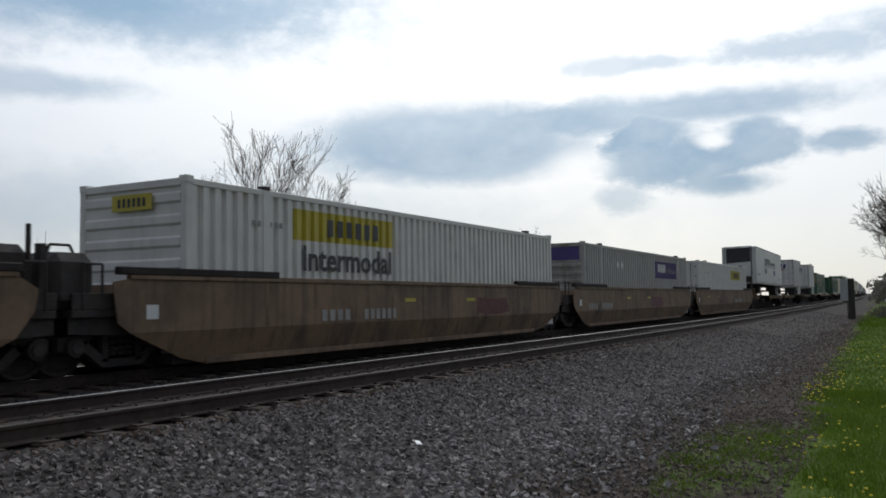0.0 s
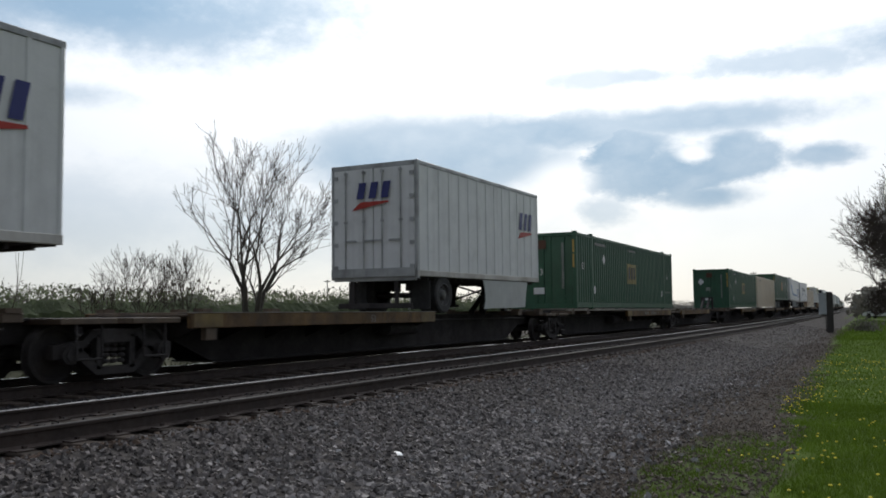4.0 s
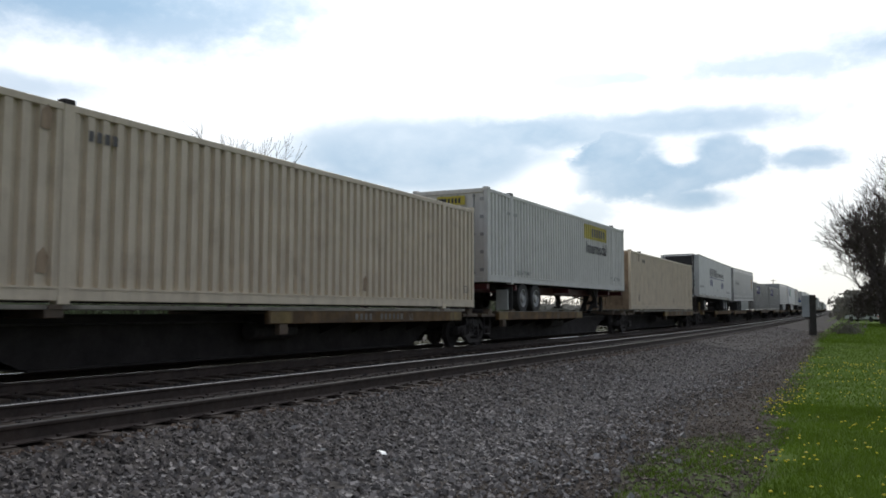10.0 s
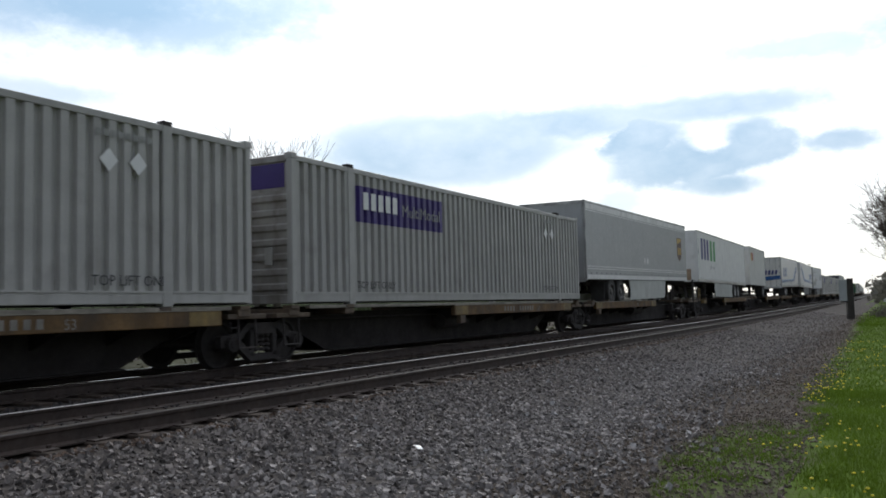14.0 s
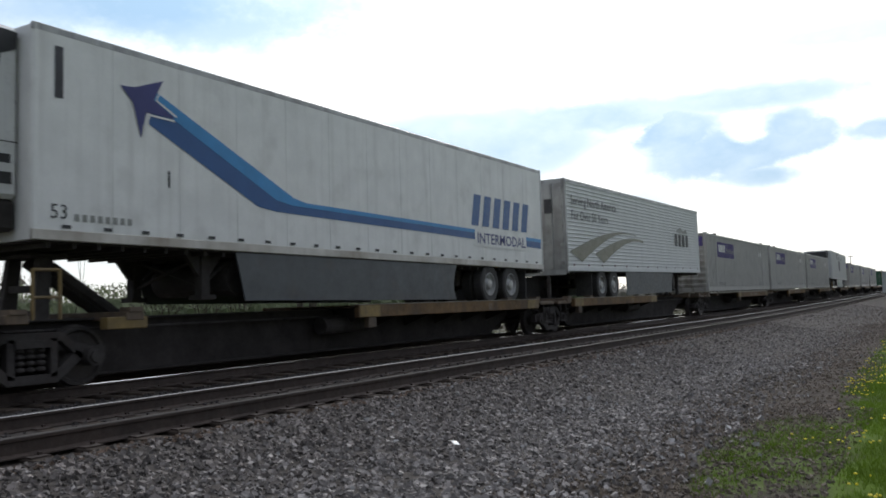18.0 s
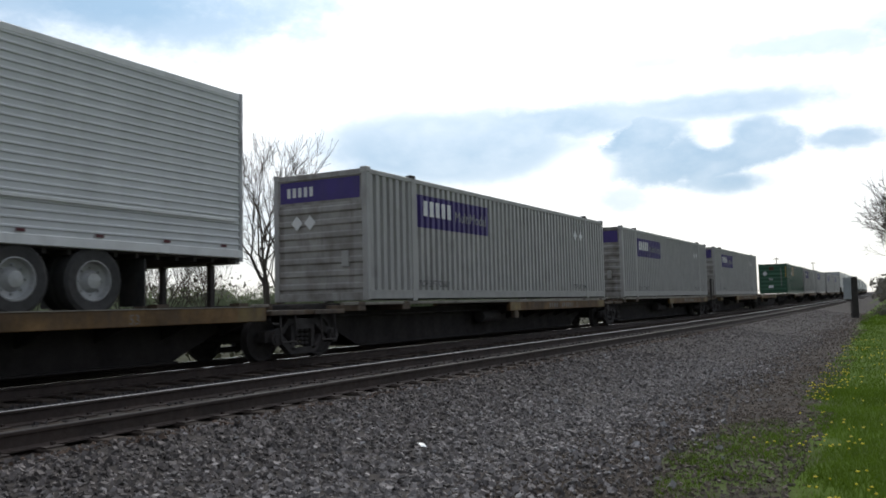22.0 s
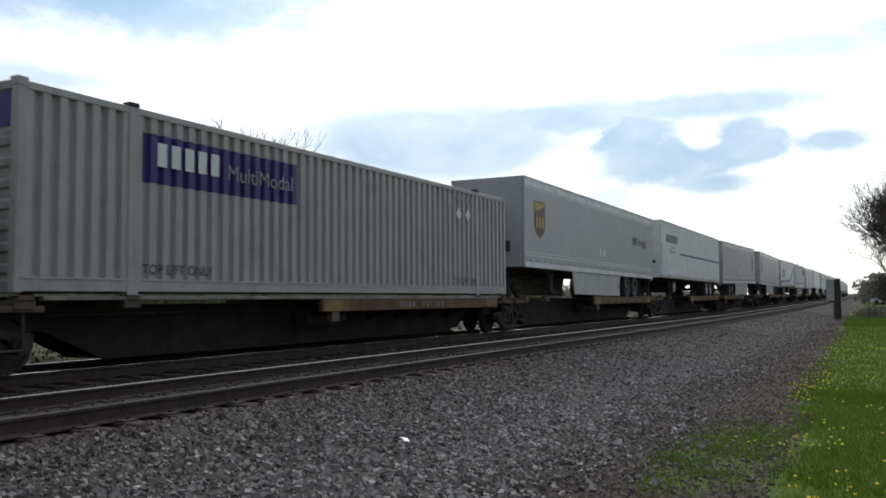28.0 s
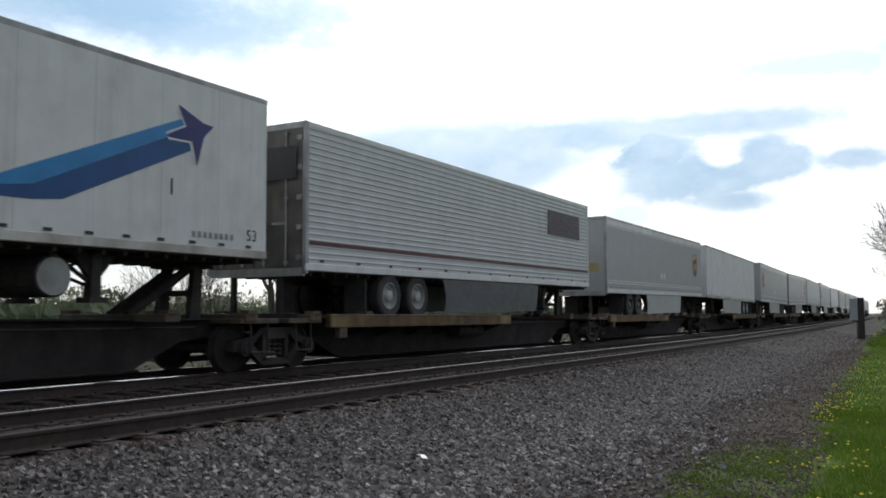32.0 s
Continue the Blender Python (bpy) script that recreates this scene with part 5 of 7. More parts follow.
def spine_car(hl, end, front_truck, rear_truck, stand, pin, brake_rear=False):
    """One platform of a spine car. end: which way (-1 front, 1 rear) the wheel deck lies; trucks: 'shared', 'own' or none; stand: the trailer hitch is raised; pin: where it stands, none for a container load."""
    c = thing("spine_car", "grimy spine car platform with a faded yellow deck edge", "rail car", "spine cars of the train")
    bell = [(-hl + 0.25, 0.93), (-hl + 0.25, 0.66), (-hl + 1.75, 0.56), (-hl + 2.75, 0.13), (hl - 2.75, 0.13), (hl - 1.75, 0.56), (hl - 0.25, 0.66), (hl - 0.25, 0.93)]
    for s in (-1, 1):
        part("sill_web", Shape().plate(bell, s * 0.40, s * 0.43), SILL, c)
    part("top_flange", Shape().box(-0.56, 0.56, -hl + 0.2, hl - 0.2, 0.92, 0.955, 0.006), SILL, c)
    part("bottom_flange", Shape().box(-0.56, 0.56, -hl + 2.75, hl - 2.75, 0.10, 0.135, 0.006), SILL, c)
    ya, yb = sorted((end * (hl - 1.35), end * (hl - 10.0)))
    deck = part("wheel_deck", Shape().box(-1.27, 1.27, ya, yb, 0.955, 1.0, 0.008), DECK, c, "worn steel wheel deck")
    for s in (-1, 1):
        edge = part("deck_edge", Shape().box(s * 1.18, s * 1.30, ya, yb, 0.76, 1.02, 0.012), YELLOW, deck, "faded yellow deck edge")
    if pin is None:
        bars("painted_mark", 4, 1.305, (ya + yb) / 2 - 1.3, 0.82, 0.80, 0.14, DECKMARK, deck, gap=0.45)
        bars("painted_mark", 6, 1.305, (ya + yb) / 2 - 0.2, 0.82, 1.15, 0.14, DECKMARK, deck, gap=0.45)
    for y in (ya + 0.05, yb - 0.75):
        sheet("yellow_patch", rect(y, y + 0.7, 0.775, 1.005), 1.3035, AMBER, deck, "brighter yellow paint at the deck's end")
    lettering("lettering", "53", 1.305, yb - 3.1, 0.80, 0.15, DECKMARK, deck)
    part("drop_bracket", Shape().box(1.16, 1.29, ya + 0.35, ya + 0.62, 0.55, 0.76, 0.01), DECK, deck)
    part("top_lip", Shape().box(1.20, 1.308, ya, yb, 1.018, 1.034), PALEDECK, deck, "pale lip on the deck edge")
    n = 7
    for i in range(n):
        y = ya + 0.3 + (yb - ya - 0.6) * i / (n - 1)
        part("outrigger",
             Shape().add([(0.43, y - 0.03, 0.92), (0.43, y - 0.03, 0.50), (1.2, y - 0.03, 0.78), (1.2, y - 0.03, 0.95), (0.43, y + 0.03, 0.92), (0.43, y + 0.03, 0.50), (1.2, y + 0.03, 0.78), (1.2, y + 0.03, 0.95)],
                         [(0, 1, 2, 3), (4, 7, 6, 5), (0, 4, 5, 1), (1, 5, 6, 2), (2, 6, 7, 3), (3, 7, 4, 0)]), SILL, c)
    for y in (-min(7.93, hl - 0.4), -6.10, 6.10, min(7.93, hl - 0.4)):
        part("container_bolster", Shape().box(-1.28, 1.28, y - 0.16, y + 0.16, 0.90, 1.03, 0.01).box(-1.30, -1.08, y - 0.12, y + 0.12, 1.03, 1.095).box(1.08, 1.30, y - 0.12, y + 0.12, 1.03, 1.095), DECK, c)
    if not stand:                           # under a container: a load rail along each side
        for s in (-1, 1):
            part("load_rail", Shape().box(s * 1.17, s * 1.285, -hl + 1.1, hl - 1.1, 1.022, 1.088, 0.008), PALEDECK, c, "pale load rail")
    hy = pin if stand else -end * (hl - 1.15)
    if stand:
        h = part("hitch", Shape().box(-0.50, 0.50, hy - 0.30, hy + 0.30, 1.84, 1.90, 0.02), STEEL, c, "raised trailer hitch")
        sh = Shape()
        for s in (-1, 1):
            sh.add([(s * 0.46, hy - 0.22, 0.95), (s * 0.34, hy - 0.22, 0.95), (s * 0.30, hy - 0.10, 1.86), (s * 0.42, hy - 0.10, 1.86), (s * 0.46, hy + 0.02, 0.95), (s * 0.34, hy + 0.02, 0.95), (s * 0.30, hy + 0.10, 1.86), (s * 0.42, hy + 0.10, 1.86)],
                   [(0, 1, 2, 3), (4, 7, 6, 5), (0, 4, 5, 1), (1, 5, 6, 2), (2, 6, 7, 3), (3, 7, 4, 0)])
        sh.box(-0.40, 0.40, hy - 0.12, hy + 0.06, 1.35, 1.45)
        part("hitch_post", sh, STEEL, h)
        part("hitch_strut", Shape().rod((-0.2, hy + end * 0.1, 1.80), (-0.2, hy + end * 1.35, 1.0), 0.09, n=8).rod((0.2, hy + end * 0.1, 1.80), (0.2, hy + end * 1.35, 1.0), 0.09, n=8), STEEL, h)
    else:
        part("hitch", Shape().box(-0.45, 0.45, hy - 0.3, hy + 1.2 * end, 0.95, 1.07, 0.02), STEEL, c, "folded trailer hitch")
    for s in (-1, 1):
        part("end_platform", Shape().box(-1.25, 1.25, s * (hl - 1.15), s * (hl - 0.15), 0.86, 0.95, 0.01), DECK, c)
        part("grab_step", Shape().tube([(1.2, s * (hl - 0.4), 0.9), (1.22, s * (hl - 0.4), 0.35), (1.22, s * (hl - 0.85), 0.35), (1.2, s * (hl - 0.85), 0.9)], 0.02), STEEL, c)
    part("brake_reservoir", Shape().rod((0.72, -1.2, 0.62), (0.72, 0.2, 0.62), 0.17, n=14), STEEL, c)
    part("brake_pipe", Shape().tube([(0.62, -hl + 1.6, 0.80), (0.62, hl - 1.6, 0.80)], 0.02), STEEL, c)
    if front_truck:
        truck(c, -hl if front_truck == "shared" else -hl + 1.75)
    if rear_truck == "own":
        truck(c, hl - 1.75)
    if front_truck == "own":
        coupler(c, -hl + 0.2, -1)
        part("end_post", Shape().box(1.12, 1.22, -hl + 0.30, -hl + 0.42, 0.35, 2.10, 0.012), STEEL, c)
        part("ladder", Shape().tube([(1.23, -hl + 0.44, 2.05), (1.23, -hl + 0.85, 2.05), (1.23, -hl + 0.85, 0.35), (1.23, -hl + 0.44, 0.35)], 0.02)
             .tube([(1.23, -hl + 0.44, 0.70), (1.23, -hl + 0.85, 0.70)], 0.02).tube([(1.23, -hl + 0.44, 1.1), (1.23, -hl + 0.85, 1.1)], 0.02), STEEL, c)
        part("grab_iron", Shape().tube([(1.2, -hl + 1.65, 0.95), (1.2, -hl + 1.65, 1.62), (1.2, -hl + 2.05, 1.62), (1.2, -hl + 2.05, 0.95)], 0.025).tube([(1.2, -hl + 1.65, 1.25), (1.2, -hl + 2.05, 1.25)], 0.022), AMBER, c, "yellow grab iron")
        part("step_plate", Shape().box(1.10, 1.27, -hl + 2.75, -hl + 3.45, 0.78, 0.955, 0.01), AMBER, c, "yellow step plate")
    if rear_truck == "own":
        coupler(c, hl - 0.2, 1)
    if brake_rear:
        handbrake(c, hl - 0.55)
    return c


def well_car(hl, gear_rear=False, mark=0.0):
    """A deep well car; the container stands between its tall sides, which reach further forward than back."""
    c = thing("well_car", "rust-brown well car with grimy tall sides", "rail car", "well cars of the train")
    top, low, a, b = 1.42, 0.05, -hl + 0.70, hl - 0.50
    for s in (-1, 1):
        upper = [(a + 0.35, top), (a, 1.36), (a + 0.10, 0.75), (a + 0.32, 0.60), (b - 0.32, 0.60), (b - 0.05, 0.95), (b, 1.25), (b - 0.3, top)]
        lower = [(a + 0.32, 0.60), (a + 1.45, 0.16), (a + 2.0, low), (b - 2.0, low), (b - 1.2, 0.16), (b - 0.32, 0.60)]
        sh = Shape()                               # the lower half leans inwards below a fold
        for poly in (upper, lower):
            k = len(poly)
            v = [(s * (w - 0.16 * max(0.0, (0.60 - z) / 0.55)), y, z) for w in (1.405, 1.43) for y, z in poly]
            sh.add(v, [tuple(range(k))[::-1], tuple(range(k, 2 * k))] + [(i, (i + 1) % k, k + (i + 1) % k, k + i) for i in range(k)])
        side = part("well_side", sh, WELL, c, "rust-brown folded well side")
        part("top_chord", Shape().box(s * 1.36, s * 1.46, a + 0.3, b - 0.3, top - 0.02, top + 0.07, 0.012), WELL, side)
        part("bottom_chord", Shape().box(s * 1.18, s * 1.30, a + 2.0, b - 2.0, low - 0.02, low + 0.10, 0.012), WELL, side)
        for y0, y1 in ((a + 0.1, a + 3.7), (b - 3.6, b - 0.25)):
            part("end_chord", Shape().box(s * 1.33, s * 1.475, y0, y1, top + 0.05, top + 0.17, 0.015), SILL, side)
        for i in range(9):
            y = a + 3.4 + i * (b - a - 6.8) / 8
            part("side_stake", Shape().box(s * 1.42, s * 1.434, y - 0.05, y + 0.05, 0.62, top - 0.02, 0.005), WELL, side)
    bars("painted_mark", 4, 1.442, mark - 1.4, 0.66, 1.05, 0.22, MARKWHITE, c, gap=0.36)
    bars("painted_mark", 6, 1.442, mark + 0.1, 0.66, 1.35, 0.22, MARKWHITE, c, gap=0.36)
    m = 0.65 if mark < -3 else mark - 7.0 if mark > 0 else mark + 5.0
    for y in (m - 3.2, m - 0.1):
        sheet("yellow_mark", rect(y, y + 0.48, 1.02, 1.10), 1.438, SIGNYELLOW, c, "small yellow stripe")
    sheet("faded_mark", [(m + 0.5, 0.70), (m + 1.7, 0.64), (m + 2.6, 0.70), (m + 2.4, 1.10), (m + 1.5, 1.06), (m + 0.6, 1.12)], 1.438, MAROON, c, "faded rust-red patch")
    sheet("pale_patch", rect(a + 0.62, a + 0.86, 0.80, 1.02), 1.436, PLACARD, c)
    for y in (-7.3, 0.0, 7.3):
        part("floor_beam", Shape().box(-1.2, 1.2, y - 0.3, y + 0.3, 0.06, 0.20), STEEL, c)
    for e in (-1, 1):
        part("end_platform", Shape().box(-1.3, 1.3, e * (hl - 0.12), e * (hl - 1.7), 0.84, 0.96, 0.015).box(-0.35, 0.35, e * (hl - 0.1), e * (hl - 2.4), 0.55, 0.86, 0.02), STEEL, c)
        for s in (-1, 1):
            part("end_gusset", Shape().plate([(e * (hl - 0.12), 0.84), (e * (hl - 1.7), 0.84), (e * (hl - 1.7), 0.40), (e * (hl - 1.3), 0.55), (e * (hl - 0.12), 0.62)], s * 1.20, s * 1.23), STEEL, c)
            part("platform_side", Shape().box(s * 1.26, s * 1.30, e * (hl - 0.12), e * (hl - 1.1), 0.96, 1.20, 0.01), STEEL, c)
        part("end_bulkhead", Shape().box(-1.36, 1.36, e * (hl - 1.75), e * (hl - 1.65), 0.4, 1.36, 0.01), WELL, c)
        part("grab_rail", Shape().tube([(1.3, e * (hl - 0.3), 0.95), (1.3, e * (hl - 0.3), 1.62), (1.3, e * (hl - 0.62), 1.62), (1.3, e * (hl - 0.62), 0.95)], 0.02), STEEL, c)
        truck(c, e * (hl - 1.2))
        coupler(c, e * (hl - 0.2), e)
    if gear_rear:
        e = 0.62                                   # the gear overhangs the coupling
        q = part("brake_chest", Shape().box(0.35, 1.25, e + hl - 0.78, e + hl - 0.02, 0.96, 1.78, 0.14), STEEL, c, "dark rounded brake chest")
        part("chest_rail", Shape().tube([(0.9, e + hl - 0.62, 1.76), (0.9, e + hl - 0.58, 1.90), (0.9, e + hl - 0.25, 1.90), (0.9, e + hl - 0.18, 1.76)], 0.022), STEEL, q)
        part("end_post", Shape().box(1.12, 1.24, e + hl - 0.98, e + hl - 0.86, 0.9, 1.88, 0.01), STEEL, c)
        part("end_post", Shape().box(1.15, 1.21, e + hl - 1.14, e + hl - 1.08, 0.9, 2.14, 0.01), STEEL, c)
        part("end_cabinet", Shape().box(0.2, 1.28, e + hl - 2.1, e + hl - 1.12, 0.9, 1.85, 0.12), STEEL, c, "dark rounded equipment cabinet")
        handbrake(c, hl - 0.9, -0.2)
    return c


# ---- the train: each load by where its front stands along the line at the start ----
MOVES = []           # thing, place along the line, height, tilt


def haul(ob, s, z, tilt=0.0):
    MOVES.append((ob, s, z, tilt))
    return ob


MADE = {}


def one_of(key, make):
    """The first of a kind is built, the next ones are copies of it."""
    if key not in MADE:
        MADE[key] = make()
        return MADE[key]
    return copy_thing(MADE[key], Matrix())


ON_DECK, ON_SPINE, IN_WELL = 1.5, 1.625, 0.72
HL = LENGTH / 2
MAKERS = {
    "haulier_well": lambda: haulier_container("ribs", -HL + 2.82),
    "haulier_well_b": lambda: haulier_container("doors", -HL + 9.91, 1.92, False, 3.44),
    "parcel_well": lambda: parcel_container(False, 10.0, (-4.05, -3.48)),
    "parcel": lambda: parcel_container(False),
    "green": lambda: green_container(),
    "green_b": lambda: green_container("ribs", 4.75, 1.75, 4.0),
    "tan": lambda: tan_container(True),
    "shipper_reefer": lambda: shipper_trailer(1, True),
    "shipper": lambda: shipper_trailer(-1, False),
    "pup": lambda: pup_trailer(-1, "panel"),
    "pup_badge": lambda: pup_trailer(1, "badge"),
    "stripe_reefer": lambda: stripe_trailer(1, True),
    "stripe": lambda: stripe_trailer(-1, False),
    "freight_back": lambda: van_trailer(-1, 1.45, 13.95),
    "freight": lambda: van_trailer(1, 12.6, 0.85),
    "van_back": lambda: van_trailer(-1, None, 14.12),
    "van": lambda: van_trailer(1, None, 0.85),
    "parcel_trailer": parcel_trailer,
    "ribbed": ribbed_trailer,
    "crest": crest_trailer,
    "line": line_trailer,
    "maroon": maroon_trailer,
    "plain": lambda: plain_trailer(1, False),
    "plain_back": lambda: plain_trailer(-1, False),
}
# kind, front; 'own' marks a coupling between cars ahead of this platform
TRAIN = [
    ("shipper_reefer", 75.11, True), ("pup", 102.82, False), ("pup", 121.39, False), ("green", 133.6, False), ("bare", 151.6, False),
    ("green", 169.14, False), ("tan", 186.38, False), ("green_chassis", 203.18, False),
    ("stripe_reefer", 222.19, True), ("shipper", 240.09, False), ("tan", 257.73, False), ("haulier_chassis", 274.88, False), ("tan", 292.33, False),
    ("shipper_reefer", 311.3, True), ("freight_back", 329.0, False), ("parcel", 346.45, False), ("parcel", 363.74, False), ("van_back", 380.76, False),
    ("parcel_trailer", 399.81, True), ("pup_badge", 418.49, False), ("stripe", 438.56, False),
    ("stripe_reefer", 457.85, True), ("ribbed", 475.85, False), ("parcel", 493.48, False), ("parcel", 510.56, False), ("parcel", 527.76, False),
    ("crest", 547.21, True), ("parcel", 567.27, False), ("parcel", 585.87, False), ("parcel", 604.52, True), (None, 622.4, False),
    ("green_b", 640.64, False), ("parcel", 657.87, False), ("parcel", 675.13, False),
    ("parcel", 694.27, True), ("parcel", 711.68, False), ("freight", 729.28, False), ("line", 747.25, False), ("van_back", 764.84, False),
    ("van", 784.45, True), ("stripe", 802.5, False), ("maroon", 819.77, False), ("van_back", 837.93, False), ("plain", 855.38, False),
    ("van", 874.5, True), ("van_back", 892.0, False), ("plain", 909.6, False), ("van", 927.2, False), ("plain_back", 944.8, False),
    ("van", 964.0, True), ("van_back", 981.6, False), ("plain", 999.2, False), ("van", 1016.8, False), ("van_back", 1034.4, False),
    ("plain", 1053.6, True), ("van", 1071.2, False), ("plain_back", 1088.8, False), ("van_back", 1106.4, False), ("plain", 1124.0, False),
]
WELLS = [("haulier_well", 14.97), ("parcel_well", 34.34), ("haulier_well_b", 53.63)]


def build_train():
    edges = [-6.7, 12.72, 32.05, 51.38, 72.2]
    for i in range(4):
        hl = (edges[i + 1] - edges[i]) / 2
        car = haul(well_car(hl, i == 0, (3.0, -2.6, -6.0, 3.55)[i]), (edges[i] + edges[i + 1]) / 2, RAIL)
    for kind, s in WELLS:
        haul(one_of(kind, MAKERS[kind]), s + HL, IN_WELL)
    # platform bounds: half-way between loads
    span = [(s, s + (8.3 if k in ("pup", "pup_badge") else LENGTH)) for k, s, own in TRAIN]
    bounds = [72.4]
    for i in range(1, len(TRAIN)):
        bounds.append((span[i - 1][1] + span[i][0]) / 2)
    bounds.append(span[-1][1] + 0.8)
    bounds[1], bounds[2], bounds[3] = 92.6, 112.3, 131.6
    k = [i for i, t in enumerate(TRAIN) if t[0] == "pup_badge"][0]
    bounds[k + 1] = 436.9
    for i, (kind, s, own) in enumerate(TRAIN):
        a, b = bounds[i], bounds[i + 1]
        last = i == len(TRAIN) - 1 or TRAIN[i + 1][2]
        back = kind in ("pup", "shipper", "green_chassis", "haulier_chassis", "freight_back", "van_back", "stripe", "ribbed", "maroon", "plain_back", "bare", None)
        box = kind in ("parcel", "green", "green_b", "tan")
        hl, stand = (b - a) / 2, not box and kind is not None
        pin = hl - 1.15 if kind == "bare" else (span[i][1] - 0.8 if back else span[i][0] + 0.8) - (a + b) / 2
        pin = None if box else pin
        key = ("spine", round(b - a, 1), back, own, last, stand, box or round(pin, 1))
        car = one_of(key, lambda: spine_car(hl, -1 if back else 1, "own" if own else "shared", "own" if last else None, stand, pin, last))
        haul(car, (a + b) / 2, RAIL)
        if kind in ("bare", None):
            continue
        mid = (span[i][0] + span[i][1]) / 2
        if kind == "green_chassis":
            haul(one_of("chassis", lambda: chassis(STEEL)), mid, ON_DECK, 0.004)
            haul(green_container("doors", 7.45, 1.15, 12.5, ORANGE), mid, ON_DECK + BOX, 0.004)
        elif kind == "haulier_chassis":
            haul(chassis(MAROON), mid, ON_DECK, 0.004)
            haul(haulier_container("doors", -HL + 9.91, 2.08, True, 3.37), mid, ON_DECK + BOX, 0.004)
        elif box:
            haul(one_of(kind, MAKERS[kind]), mid, ON_SPINE)
        else:
            haul(one_of(kind, MAKERS[kind]), mid, ON_DECK, 0.009 if back else -0.008)


build_train()

# ---- ground, ballast and track ----


def lie(lateral):
    """Cross-section of the ground beside the line: the ballast shoulder rises from the path to the ties."""
    if lateral > -4.0: return 0.0
    if lateral > -6.26: return 0.335 * ((-4.0 - lateral) / 2.26) ** 1.1
    if lateral > -6.40: return 0.335 - 0.055 * (-6.26 - lateral) / 0.14
    if -8.24 < lateral < -6.86: return 0.322          # dirt packed level with the ties between the rails
    if -9.3 < lateral < -8.40: return 0.312
    if lateral > -13.1: return 0.28
    if lateral > -15.2: return 0.28 - 0.33 * (-13.1 - lateral) / 2.1
    return -0.05


def ground_z(x, y):
    off = course(y, 0)[0]
    z = lie(x - off) + rise(x, y)
    return z + 0.012 * noise.noise((x * 1.3, y * 1.3, 0.0)) if abs(x) < 30 and y < 60 else z


def sheet_mesh(name, xs, ys, zf, material, follow=False):
    v = [((course(y, 0)[0] if follow else 0.0) + x, y, zf((course(y, 0)[0] if follow else 0.0) + x, y)) for y in ys for x in xs]
    n = len(xs)
    f = [(j * n + i, j * n + i + 1, (j + 1) * n + i + 1, (j + 1) * n + i) for j in range(len(ys) - 1) for i in range(n - 1)]
    me = bpy.data.meshes.new(name)
    me.from_pydata(v, [], f)
    me.materials.append(material)
    for p in me.polygons:
        p.use_smooth = True
    return new(name, me)


def spread(a, b, n):
    return [a + (b - a) * i / n for i in range(n + 1)]


XS = [-3000, -1200, -600, -300, -200, -150, -100, -70, -50, -35, -25, -20, -17] + spread(-15.4, 3.0, 46) + [5, 8, 14, 25, 50, 100, 200, 400, 900, 2500]
YS = [-400, -100, -40, -20, -8] + spread(-4, 40, 88) + [45, 50, 55, 60, 65, 70, 80, 90, 100, 120, 150, 200, 300, 450, 700, 1000, 1600, 2600, 4500]
tagged(sheet_mesh("ground", XS, YS, ground_z, EARTH), "bare earth by the line with mown grass beside it", "ground", kind="structure")
BX = [-15.0, -14.2, -13.1, -12.3, -11.6, -10.8, -9.8, -9.35, -9.25, -8.45, -8.36, -8.28, -8.2, -7.5, -6.9, -6.84, -6.6, -6.40, -6.33, -6.26, -6.1, -5.6, -5.2, -4.8, -4.4, -4.1, -3.8, -3.4, -3.0, -2.6]
BY = spread(-30, 36, 132) + spread(40, 100, 12)[0:] + spread(110, 400, 29) + [500, 700, 1000, 1500]
tagged(sheet_mesh("ballast_bed", BX, BY, lambda x, y: ground_z(x, y) + (0.010 if x - course(y, 0)[0] < -3.0 else 0.002 if x - course(y, 0)[0] < -2.7 else -0.03), BALLAST, True),
       "dark grey crushed stone bed of the line", "ballast", kind="structure")


def swept(name, profile, lateral, stations, material, parent):
    """A rail part: a closed profile of (x, z) carried along the line."""
    v, n = [], len(profile)
    for s in stations:
        for a, b in profile:
            x, y, z, h, g = course(s, lateral + a)
            v.append((x, y, z + b))
    f = [(k * n + i, k * n + (i + 1) % n, (k + 1) * n + (i + 1) % n, (k + 1) * n + i) for k in range(len(stations) - 1) for i in range(n)]
    return part(name, Shape().add(v, f), material, parent)


